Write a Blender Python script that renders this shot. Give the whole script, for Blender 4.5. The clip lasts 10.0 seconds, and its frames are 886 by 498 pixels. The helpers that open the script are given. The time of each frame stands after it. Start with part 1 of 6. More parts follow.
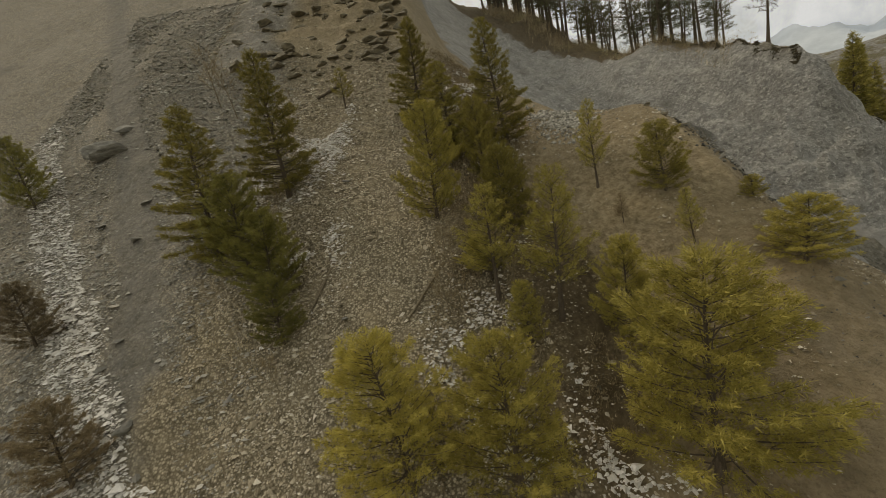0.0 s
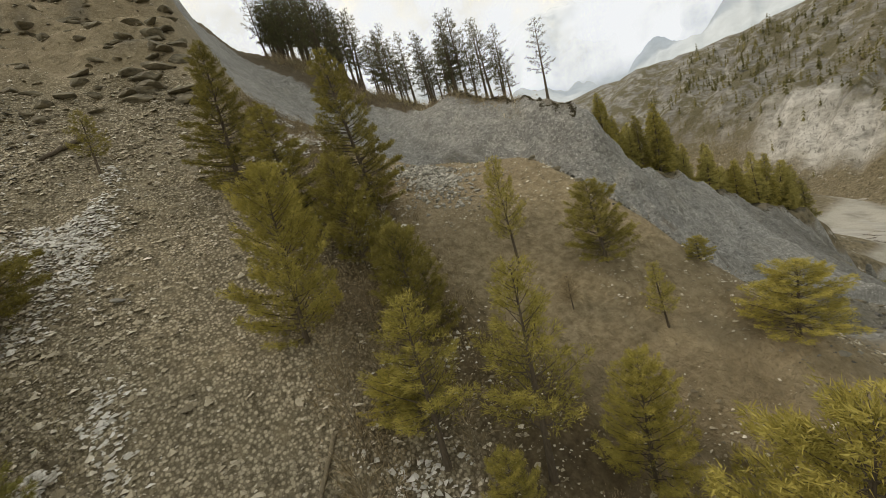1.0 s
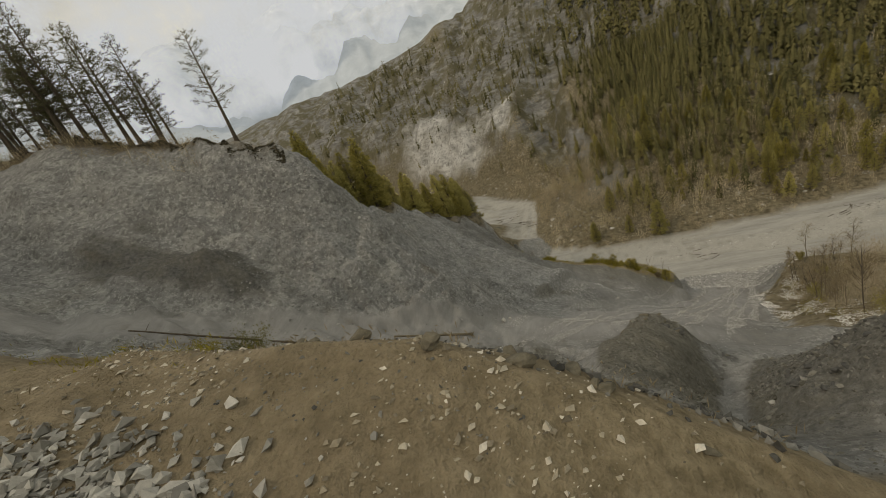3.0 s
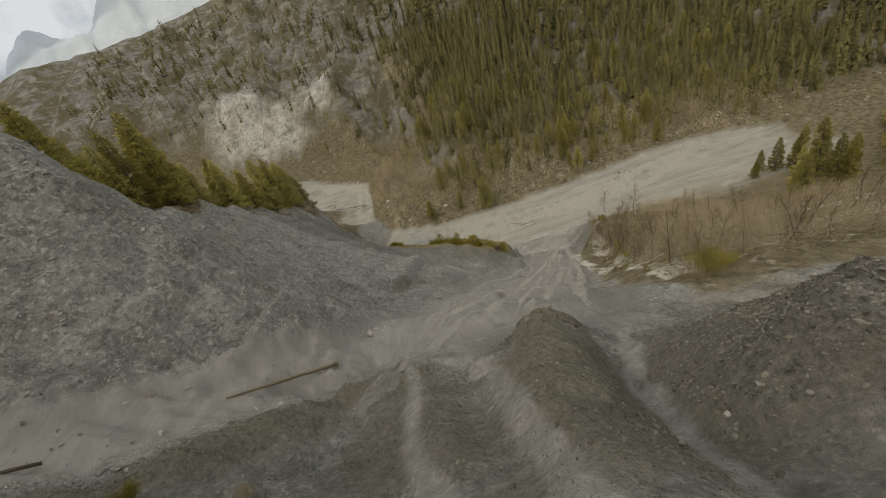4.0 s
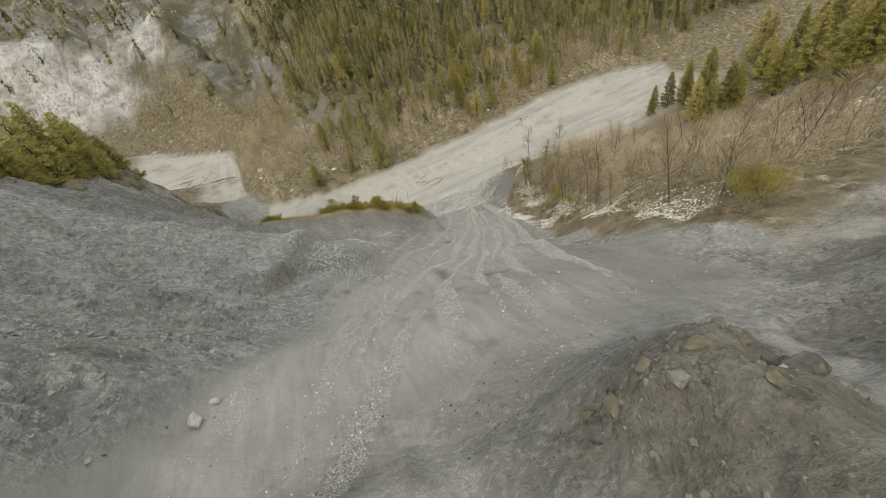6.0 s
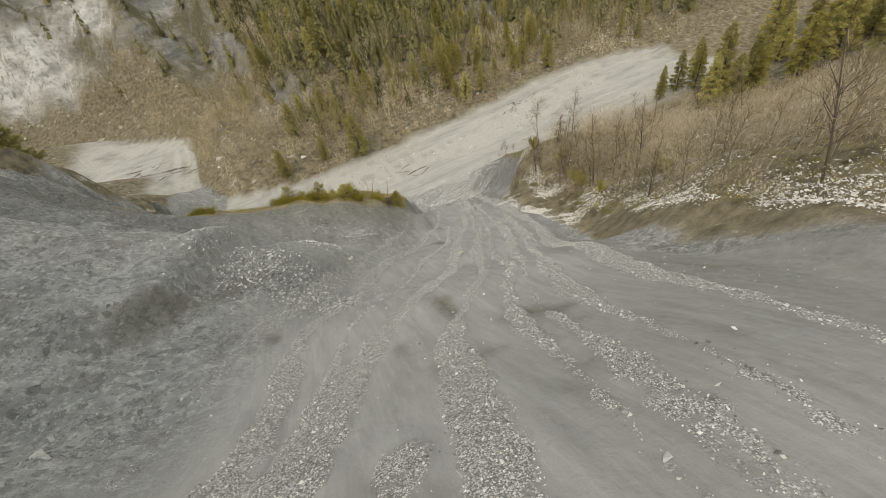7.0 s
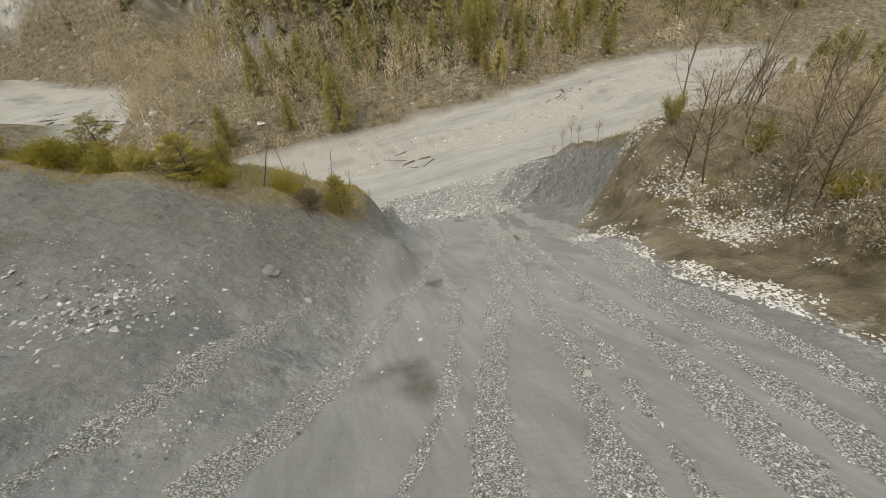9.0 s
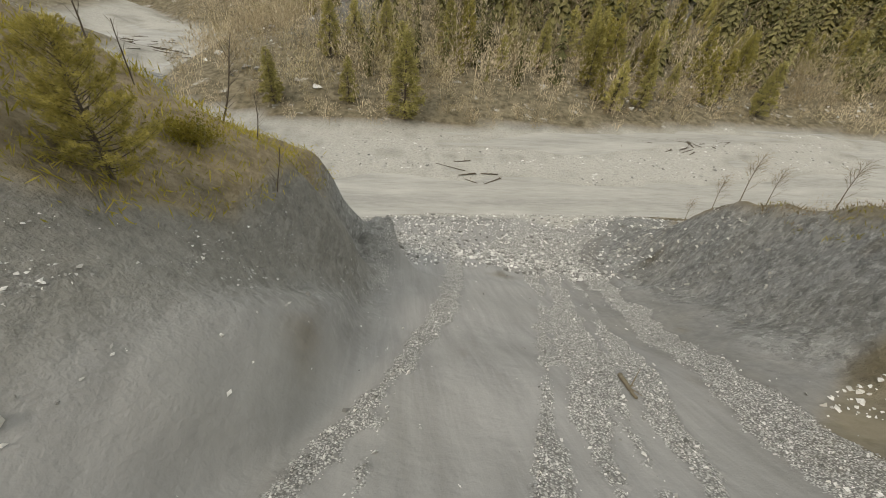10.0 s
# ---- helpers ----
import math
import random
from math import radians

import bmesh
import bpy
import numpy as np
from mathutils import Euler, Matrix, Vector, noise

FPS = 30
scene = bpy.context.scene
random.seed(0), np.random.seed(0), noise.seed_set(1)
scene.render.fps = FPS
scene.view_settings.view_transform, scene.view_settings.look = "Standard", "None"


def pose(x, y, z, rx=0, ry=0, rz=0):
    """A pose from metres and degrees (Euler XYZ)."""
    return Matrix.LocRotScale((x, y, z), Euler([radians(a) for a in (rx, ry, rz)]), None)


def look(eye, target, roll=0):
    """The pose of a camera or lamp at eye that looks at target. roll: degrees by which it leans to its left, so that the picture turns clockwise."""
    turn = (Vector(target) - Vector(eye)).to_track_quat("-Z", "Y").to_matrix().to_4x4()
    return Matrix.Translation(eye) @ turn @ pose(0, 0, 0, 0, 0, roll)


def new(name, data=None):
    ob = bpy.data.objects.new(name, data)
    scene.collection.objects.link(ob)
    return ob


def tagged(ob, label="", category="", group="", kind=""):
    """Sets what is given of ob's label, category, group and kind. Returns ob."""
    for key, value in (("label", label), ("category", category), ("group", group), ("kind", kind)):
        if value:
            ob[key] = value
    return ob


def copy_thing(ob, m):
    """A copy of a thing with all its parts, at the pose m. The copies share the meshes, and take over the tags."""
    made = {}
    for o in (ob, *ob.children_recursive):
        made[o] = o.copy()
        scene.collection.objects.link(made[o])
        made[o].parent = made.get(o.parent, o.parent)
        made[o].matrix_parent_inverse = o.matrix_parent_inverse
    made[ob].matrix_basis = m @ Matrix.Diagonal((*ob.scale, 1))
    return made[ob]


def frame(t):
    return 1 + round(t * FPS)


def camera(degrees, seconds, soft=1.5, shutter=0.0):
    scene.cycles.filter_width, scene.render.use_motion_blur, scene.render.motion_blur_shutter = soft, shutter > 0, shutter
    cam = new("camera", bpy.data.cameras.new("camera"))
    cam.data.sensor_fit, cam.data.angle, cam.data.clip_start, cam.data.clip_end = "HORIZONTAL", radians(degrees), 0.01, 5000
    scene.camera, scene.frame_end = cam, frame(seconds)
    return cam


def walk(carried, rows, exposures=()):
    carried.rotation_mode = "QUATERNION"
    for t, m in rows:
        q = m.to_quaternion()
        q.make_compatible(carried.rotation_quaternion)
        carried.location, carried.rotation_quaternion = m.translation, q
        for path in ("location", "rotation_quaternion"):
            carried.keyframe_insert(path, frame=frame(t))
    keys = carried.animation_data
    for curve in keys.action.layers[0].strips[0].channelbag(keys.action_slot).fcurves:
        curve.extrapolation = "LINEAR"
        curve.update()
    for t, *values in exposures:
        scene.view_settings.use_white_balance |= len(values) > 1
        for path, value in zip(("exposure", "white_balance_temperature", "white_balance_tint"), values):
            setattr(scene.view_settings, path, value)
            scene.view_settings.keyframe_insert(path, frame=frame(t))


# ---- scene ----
cam = camera(95.7, 10.0, soft=0.8)
METRES, EYE, TILT, LEAN, TURN = 130.0, 73.0, -11.5, 11.5, 90.0
ROWS = [
    (0.0, 0.0, 0.0, 0.0, -0.0, 0.0, 0.0),
    (0.5, -0.0108, 0.0271, 0.0115, -12.82, 2.29, 4.56),
    (1.0, -0.015, 0.058, 0.0256, -25.58, 3.78, 10.1),
    (1.5, -0.0112, 0.0864, 0.0399, -36.52, 4.03, 15.27),
    (2.0, 0.0021, 0.1149, 0.0557, -47.37, 2.81, 20.04),
    (3.5, 0.076, 0.1677, 0.0909, -81.86, -12.89, 27.75),
    (4.0, 0.1064, 0.1797, 0.0899, -96.01, -21.37, 27.55),
    (4.5, 0.1359, 0.1887, 0.0835, -103.8, -26.53, 27.45),
    (5.0, 0.1717, 0.1954, 0.0711, -108.59, -29.98, 27.38),
    (5.5, 0.2108, 0.1984, 0.055, -111.81, -32.4, 27.11),
    (7.0, 0.3709, 0.1881, -0.0208, -116.56, -35.62, 25.28),
    (7.5, 0.4297, 0.1775, -0.0496, -116.79, -35.65, 24.58),
    (8.0, 0.4966, 0.1626, -0.0824, -116.38, -35.28, 23.42),
    (8.5, 0.5599, 0.1458, -0.1124, -115.14, -34.56, 21.96),
    (9.0, 0.6288, 0.1259, -0.1456, -112.07, -32.92, 19.26),
    (9.5, 0.6916, 0.1062, -0.1765, -106.17, -30.07, 14.66),
    (10.0, 0.7611, 0.0861, -0.2097, -96.79, -25.71, 7.8),
]
EXPOSURES = [(0.0, -0.62, 9300, 13), (1.0, -0.2, 8700, 13), (2.0, -0.34, 8400, 13), (3.5, -0.88, 8950, 13), (4.0, -0.54, 8500, 13), (4.5, -0.22, 8000, 13), (5.0, 0.05, 7900, 13), (7.5, 0.2, 7850, 13), (10.0, 0.14, 7850, 13)]
walk(cam, [(t, pose(0, 0, EYE, TILT, LEAN, TURN) @ pose(METRES * x, METRES * y, METRES * z, 90 + pitch, roll, yaw)) for t, x, y, z, yaw, pitch, roll in ROWS], EXPOSURES)

# ---- sky and light ----
world = bpy.data.worlds.new("overcast_sky")
scene.world = world
world.use_nodes = True
wn, wl = world.node_tree.nodes, world.node_tree.links
wn.clear()
w_out = wn.new("ShaderNodeOutputWorld")
w_bg = wn.new("ShaderNodeBackground")
w_sky = wn.new("ShaderNodeTexSky")
w_sky.sky_type = "NISHITA"
w_sky.sun_disc = False
w_sky.sun_elevation = radians(42)
w_sky.sun_rotation = radians(225)
w_geo = wn.new("ShaderNodeTexCoord")
w_map = wn.new("ShaderNodeMapping")
w_map.inputs["Scale"].default_value = (1.0, 1.0, 2.2)
w_noise = wn.new("ShaderNodeTexNoise")
w_noise.inputs["Scale"].default_value = 2.6
w_noise.inputs["Detail"].default_value = 7.0
w_noise.inputs["Roughness"].default_value = 0.55
w_ramp = wn.new("ShaderNodeValToRGB")
w_ramp.color_ramp.elements[0].position, w_ramp.color_ramp.elements[0].color = 0.34, (6.9, 8.0, 9.0, 1)
w_ramp.color_ramp.elements[1].position, w_ramp.color_ramp.elements[1].color = 0.62, (9.8, 11.1, 12.2, 1)
w_mix = wn.new("ShaderNodeMix")
w_mix.data_type = "RGBA"
w_mix.inputs[0].default_value = 0.9
wl.new(w_geo.outputs["Generated"], w_map.inputs["Vector"])
wl.new(w_map.outputs["Vector"], w_noise.inputs["Vector"])
wl.new(w_noise.outputs["Fac"], w_ramp.inputs["Fac"])
wl.new(w_sky.outputs["Color"], w_mix.inputs[6])
wl.new(w_ramp.outputs["Color"], w_mix.inputs[7])
wl.new(w_mix.outputs[2], w_bg.inputs["Color"])
w_bg.inputs["Strength"].default_value = 0.115
wl.new(w_bg.outputs["Background"], w_out.inputs["Surface"])

sun = new("sun", bpy.data.lights.new("sun", "SUN"))
sun.data.energy, sun.data.angle, sun.data.color = 1.5, radians(10), (1.0, 0.97, 0.92)
sun.matrix_world = look((-140, -140, 200), (0, 0, 0))

# ---- materials ----
def nodes_of(name):
    m = bpy.data.materials.new(name)
    m.use_nodes = True
    t = m.node_tree
    return m, t, t.nodes["Principled BSDF"]


def mixed(t, fac, a, b):
    """Mix two colours, given as sockets or values, by a socket or number."""
    n = t.nodes.new("ShaderNodeMix")
    n.data_type = "RGBA"
    for socket, v in ((n.inputs[0], fac), (n.inputs[6], a), (n.inputs[7], b)):
        if isinstance(v, bpy.types.NodeSocket):
            t.links.new(v, socket)
        elif isinstance(v, tuple):
            socket.default_value = (*v, 1)
        else:
            socket.default_value = v
    return n.outputs[2]


def math_node(t, kind, a, b=0.0, clamp=False):
    n = t.nodes.new("ShaderNodeMath")
    n.operation, n.use_clamp = kind, clamp
    for socket, v in zip(n.inputs, (a, b)):
        if isinstance(v, bpy.types.NodeSocket):
            t.links.new(v, socket)
        else:
            socket.default_value = v
    return n.outputs[0]


def place_of(t, stretch=(1, 1, 1), turn=0.0):
    c = t.nodes.new("ShaderNodeTexCoord")
    m = t.nodes.new("ShaderNodeMapping")
    m.inputs["Scale"].default_value = stretch
    m.inputs["Rotation"].default_value = (0, 0, radians(turn))
    t.links.new(c.outputs["Object"], m.inputs["Vector"])
    return m.outputs["Vector"]


def grain(t, where, scale, detail=5.0, rough=0.6, lo=0.35, hi=0.65):
    n = t.nodes.new("ShaderNodeTexNoise")
    n.inputs["Scale"].default_value, n.inputs["Detail"].default_value, n.inputs["Roughness"].default_value = scale, detail, rough
    t.links.new(where, n.inputs["Vector"])
    r = t.nodes.new("ShaderNodeMapRange")
    r.inputs["From Min"].default_value, r.inputs["From Max"].default_value = lo, hi
    t.links.new(n.outputs["Fac"], r.inputs["Value"])
    return r.outputs["Result"]


def cells(t, where, scale):
    n = t.nodes.new("ShaderNodeTexVoronoi")
    n.inputs["Scale"].default_value = scale
    t.links.new(where, n.inputs["Vector"])
    return n.outputs["Distance"], n.outputs["Color"]


def mask(t, name):
    a = t.nodes.new("ShaderNodeAttribute")
    a.attribute_name = name
    return a.outputs["Fac"]


def relief(t, bsdf, value, strength, distance):
    b = t.nodes.new("ShaderNodeBump")
    b.inputs["Strength"].default_value, b.inputs["Distance"].default_value = strength, distance
    t.links.new(value, b.inputs["Height"])
    t.links.new(b.outputs["Normal"], bsdf.inputs["Normal"])


def ground_material():
    m, t, p = nodes_of("mountain_ground")
    at = place_of(t)
    broad, mid, fine, tiny = grain(t, at, 0.12), grain(t, at, 0.7), grain(t, at, 3.1, 6), grain(t, at, 14.0, 4, 0.7, 0.3, 0.7)
    soil = mixed(t, mid, (0.2, 0.158, 0.098), (0.37, 0.3, 0.2))
    soil = mixed(t, math_node(t, "MULTIPLY", grain(t, at, 7.0, 6, 0.75, 0.5, 0.64), 0.5), soil, (0.12, 0.1, 0.064))
    soil = mixed(t, broad, soil, mixed(t, fine, (0.2, 0.162, 0.098), (0.37, 0.306, 0.2)))
    floor = mixed(t, mid, (0.11, 0.092, 0.056), (0.27, 0.232, 0.155))
    floor = mixed(t, math_node(t, "MULTIPLY", grain(t, at, 0.3, 7, 0.7, 0.6, 0.66), 0.8), floor, (0.52, 0.5, 0.45))
    soil = mixed(t, mask(t, "litter"), soil, floor)
    brown = mixed(t, fine, (0.062, 0.045, 0.024), (0.16, 0.122, 0.07))
    brown = mixed(t, math_node(t, "MULTIPLY", mid, 0.5), brown, mixed(t, tiny, (0.08, 0.058, 0.03), (0.22, 0.172, 0.1)))
    scree = mixed(t, tiny, (0.13, 0.107, 0.067), (0.48, 0.415, 0.292))
    scree = mixed(t, mid, scree, mixed(t, fine, (0.26, 0.216, 0.134), (0.46, 0.394, 0.268)))
    colour = mixed(t, mask(t, "scree"), soil, scree)
    streaks = grain(t, place_of(t, (1.1, 0.16, 0.3), 20.0), 1.2, 6, 0.62)
    crust = mixed(t, grain(t, at, 0.45, 8, 0.7), (0.262, 0.266, 0.257), (0.465, 0.468, 0.45))
    crust = mixed(t, math_node(t, "MULTIPLY", grain(t, at, 1.3, 7, 0.62, 0.46, 0.62), 0.42), crust, (0.22, 0.219, 0.203))
    crust = mixed(t, math_node(t, "MULTIPLY", grain(t, at, 0.16, 5, 0.6, 0.5, 0.66), 0.4), crust, (0.29, 0.272, 0.21))
    crust = mixed(t, math_node(t, "MULTIPLY", grain(t, at, 5.0, 6, 0.75, 0.5, 0.68), 0.28), crust, (0.16, 0.158, 0.143))
    crust = mixed(t, math_node(t, "MULTIPLY", grain(t, at, 0.07, 4, 0.55, 0.46, 0.6), 0.5), crust, (0.2, 0.205, 0.203))
    crack = t.nodes.new("ShaderNodeTexVoronoi")
    crack.feature = "DISTANCE_TO_EDGE"
    crack.inputs["Scale"].default_value = 0.17
    warp = t.nodes.new("ShaderNodeVectorMath")
    wob = t.nodes.new("ShaderNodeTexNoise")
    wob.inputs["Scale"].default_value, wob.inputs["Detail"].default_value = 0.5, 6
    t.links.new(at, wob.inputs["Vector"])
    t.links.new(at, warp.inputs[0])
    shift = t.nodes.new("ShaderNodeVectorMath")
    shift.operation = "SCALE"
    shift.inputs["Scale"].default_value = 3.2
    t.links.new(wob.outputs["Color"], shift.inputs[0])
    t.links.new(shift.outputs[0], warp.inputs[1])
    t.links.new(warp.outputs[0], crack.inputs["Vector"])
    lump_far, lump_tone = cells(t, warp.outputs[0], 0.75)
    chip_far, pit_shade = cells(t, at, 3.0)
    seam = t.nodes.new("ShaderNodeMapRange")
    seam.inputs["From Min"].default_value, seam.inputs["From Max"].default_value = 0.0, 0.035
    t.links.new(crack.outputs["Distance"], seam.inputs["Value"])
    crust = mixed(t, seam.outputs["Result"], mixed(t, 0.25, crust, (0.14, 0.14, 0.13)), crust)
    crust = mixed(t, math_node(t, "MULTIPLY", grain(t, place_of(t, (1, 1, 0.4)), 0.3, 6, 0.65, 0.5, 0.6), 0.45), crust, (0.25, 0.262, 0.252))
    # creases between lumps darkened, their shade put into the colour
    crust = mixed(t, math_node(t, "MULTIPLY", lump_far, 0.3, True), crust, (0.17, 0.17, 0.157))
    tones = []
    for cell_colour in (lump_tone, pit_shade):
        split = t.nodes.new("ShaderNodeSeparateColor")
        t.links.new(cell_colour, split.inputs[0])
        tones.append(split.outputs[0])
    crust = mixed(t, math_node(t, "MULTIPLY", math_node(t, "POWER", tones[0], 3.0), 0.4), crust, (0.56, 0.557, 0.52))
    # dark chips and flecks put the shade of small pits into the colour
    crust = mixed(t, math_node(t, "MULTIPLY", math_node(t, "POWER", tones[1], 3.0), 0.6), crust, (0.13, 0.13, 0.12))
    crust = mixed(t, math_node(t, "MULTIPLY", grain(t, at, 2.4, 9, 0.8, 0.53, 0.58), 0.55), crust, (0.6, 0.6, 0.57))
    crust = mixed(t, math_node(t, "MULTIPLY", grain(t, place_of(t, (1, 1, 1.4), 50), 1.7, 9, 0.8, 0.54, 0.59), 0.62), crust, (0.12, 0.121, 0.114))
    silt = mixed(t, streaks, (0.245, 0.242, 0.232), (0.335, 0.33, 0.317))
    silt = mixed(t, math_node(t, "MULTIPLY", grain(t, place_of(t, (2.2, 0.12, 0.3), 20.0), 1.6, 7, 0.7, 0.5, 0.62), 0.26), silt, (0.42, 0.413, 0.398))
    silt = mixed(t, math_node(t, "MULTIPLY", broad, 0.4), silt, (0.25, 0.246, 0.222))
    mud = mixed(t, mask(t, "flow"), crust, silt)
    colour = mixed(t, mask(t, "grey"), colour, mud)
    slate = mixed(t, fine, (0.05, 0.051, 0.049), (0.16, 0.16, 0.15))
    slate = mixed(t, math_node(t, "MULTIPLY", mid, 0.5), slate, (0.17, 0.156, 0.115))
    colour = mixed(t, math_node(t, "MULTIPLY", mask(t, "dark"), 0.8), colour, slate)
    colour = mixed(t, math_node(t, "MULTIPLY", mask(t, "duff"), 0.9), colour, brown)
    earth = mixed(t, fine, (0.12, 0.113, 0.086), (0.245, 0.232, 0.187))
    earth = mixed(t, math_node(t, "MULTIPLY", mid, 0.6), earth, mixed(t, tiny, (0.12, 0.112, 0.082), (0.235, 0.222, 0.18)))
    speckle = grain(t, at, 3.5, 9, 0.85, 0.56, 0.62)
    earth = mixed(t, math_node(t, "MULTIPLY", speckle, 0.6), earth, (0.36, 0.35, 0.315))
    # dark flecks put the shade of pits into the earth's colour too
    earth = mixed(t, math_node(t, "MULTIPLY", grain(t, place_of(t, (1, 1, 1), 40), 2.6, 9, 0.82, 0.54, 0.6), 0.65), earth, (0.05, 0.047, 0.035))
    colour = mixed(t, math_node(t, "MULTIPLY", mask(t, "earth"), 0.8), colour, earth)
    dried = mixed(t, grain(t, at, 1.8, 6, 0.65), (0.3, 0.296, 0.272), (0.44, 0.435, 0.4))
    colour = mixed(t, math_node(t, "MULTIPLY", mask(t, "runnel_or_crest"), 0.18), colour, dried)
    far_off, pebble = cells(t, at, 22.0)
    sep = t.nodes.new("ShaderNodeSeparateColor")
    t.links.new(pebble, sep.inputs[0])
    stones = mixed(t, sep.outputs[0], (0.2, 0.197, 0.183), (0.74, 0.73, 0.685))
    gap = t.nodes.new("ShaderNodeMapRange")
    gap.inputs["From Min"].default_value, gap.inputs["From Max"].default_value = 0.42, 0.62
    t.links.new(far_off, gap.inputs["Value"])
    stones = mixed(t, math_node(t, "MULTIPLY", gap.outputs["Result"], 0.75), stones, (0.1, 0.098, 0.09))
    ragged = math_node(t, "ADD", mask(t, "gravel"), math_node(t, "MULTIPLY", math_node(t, "SUBTRACT", grain(t, at, 1.7, 5, 0.7), 0.5), 0.8))
    packed = t.nodes.new("ShaderNodeMapRange")
    packed.inputs["From Min"].default_value, packed.inputs["From Max"].default_value = 0.4, 0.62
    t.links.new(ragged, packed.inputs["Value"])
    packed = packed.outputs["Result"]
    colour = mixed(t, math_node(t, "MULTIPLY", packed, 0.8), colour, stones)
    grit_far, grit = cells(t, at, 9.0)
    grit_tone = t.nodes.new("ShaderNodeSeparateColor")
    t.links.new(grit, grit_tone.inputs[0])
    rubble = mixed(t, grit_tone.outputs[1], (0.14, 0.118, 0.078), (0.66, 0.585, 0.44))
    chink = t.nodes.new("ShaderNodeMapRange")
    chink.inputs["From Min"].default_value, chink.inputs["From Max"].default_value = 0.4, 0.6
    t.links.new(grit_far, chink.inputs["Value"])
    rubble = mixed(t, math_node(t, "MULTIPLY", chink.outputs["Result"], 0.7), rubble, (0.07, 0.056, 0.034))
    patchy = math_node(t, "MULTIPLY", mask(t, "scree"), grain(t, at, 0.9, 5, 0.65, 0.2, 0.5))
    clear = math_node(t, "SUBTRACT", 0.85, math_node(t, "MULTIPLY", mask(t, "dark"), 0.85), True)
    colour = mixed(t, math_node(t, "MULTIPLY", patchy, clear), colour, rubble)
    beds = grain(t, place_of(t, (0.25, 0.25, 1.6)), 0.35, 8, 0.65)
    lime = mixed(t, grain(t, place_of(t, (0.6, 0.6, 1.2)), 0.16, 10, 0.75, 0.36, 0.56), (0.3, 0.296, 0.272), (0.72, 0.715, 0.68))
    lime = mixed(t, math_node(t, "MULTIPLY", grain(t, place_of(t, (1.4, 1.4, 0.3), 15), 0.3, 9, 0.75, 0.54, 0.6), 0.7), lime, (0.17, 0.167, 0.15))
    grey_rock = mixed(t, grain(t, at, 0.06, 10, 0.68, 0.45, 0.56), mixed(t, fine, (0.1, 0.092, 0.055), (0.21, 0.19, 0.12)), mixed(t, beds, (0.17, 0.168, 0.155), (0.34, 0.336, 0.315)))
    grey_rock = mixed(t, math_node(t, "MULTIPLY", grain(t, place_of(t, (1, 1, 0.5)), 0.09, 10, 0.75, 0.54, 0.62), 0.55), grey_rock, (0.5, 0.494, 0.465))
    colour = mixed(t, mask(t, "rock"), colour, grey_rock)
    colour = mixed(t, mask(t, "cliff"), colour, lime)
    bars = grain(t, place_of(t, (0.16, 0.8, 1), -10.0), 0.35, 8, 0.66)
    bed = mixed(t, bars, (0.27, 0.262, 0.23), (0.43, 0.417, 0.37))
    bed = mixed(t, mask(t, "streak"), bed, mixed(t, tiny, (0.38, 0.37, 0.33), (0.56, 0.545, 0.49)))
    bed = mixed(t, math_node(t, "MULTIPLY", grain(t, at, 2.5, 6, 0.75, 0.5, 0.62), 0.4), bed, (0.21, 0.203, 0.175))
    colour = mixed(t, mask(t, "river"), colour, bed)
    t.links.new(colour, p.inputs["Base Color"])
    p.inputs["Roughness"].default_value = 0.93
    p.inputs["Specular IOR Level"].default_value = 0.25
    lumps = math_node(t, "ADD", math_node(t, "MULTIPLY", mid, 0.9), math_node(t, "MULTIPLY", fine, 0.4))
    lumps = math_node(t, "ADD", lumps, math_node(t, "MULTIPLY", tiny, 0.1))
    lumps = math_node(t, "ADD", lumps, math_node(t, "MULTIPLY", seam.outputs["Result"], 0.2))
    lumps = math_node(t, "SUBTRACT", lumps, math_node(t, "MULTIPLY", lump_far, 0.7))
    lumps = math_node(t, "SUBTRACT", lumps, math_node(t, "MULTIPLY", chip_far, 0.22))
    lumps = math_node(t, "ADD", lumps, math_node(t, "MULTIPLY", grain(t, at, 1.1, 8, 0.7), 0.6))
    loose = math_node(t, "MAXIMUM", packed, math_node(t, "MULTIPLY", mask(t, "scree"), 0.8))
    lumps = math_node(t, "SUBTRACT", lumps, math_node(t, "MULTIPLY", far_off, math_node(t, "MULTIPLY", loose, 0.22)))
    calm = math_node(t, "SUBTRACT", 1.0, math_node(t, "MULTIPLY", mask(t, "flow"), 0.88))
    calm = math_node(t, "MAXIMUM", calm, math_node(t, "MULTIPLY", mask(t, "gravel"), 0.5))
    stone_face = math_node(t, "MAXIMUM", mask(t, "rock"), mask(t, "cliff"))
    ribs = math_node(t, "ADD", grain(t, place_of(t, (1, 1, 0.45), 25), 0.12, 9, 0.72), math_node(t, "MULTIPLY", grain(t, place_of(t, (1, 1, 1.3)), 0.4, 8, 0.75), 0.6))
    lumps = math_node(t, "ADD", lumps, math_node(t, "MULTIPLY", stone_face, math_node(t, "MULTIPLY", ribs, 5.0)))
    relief(t, p, math_node(t, "MULTIPLY", lumps, calm), 0.75, 0.3)
    return m


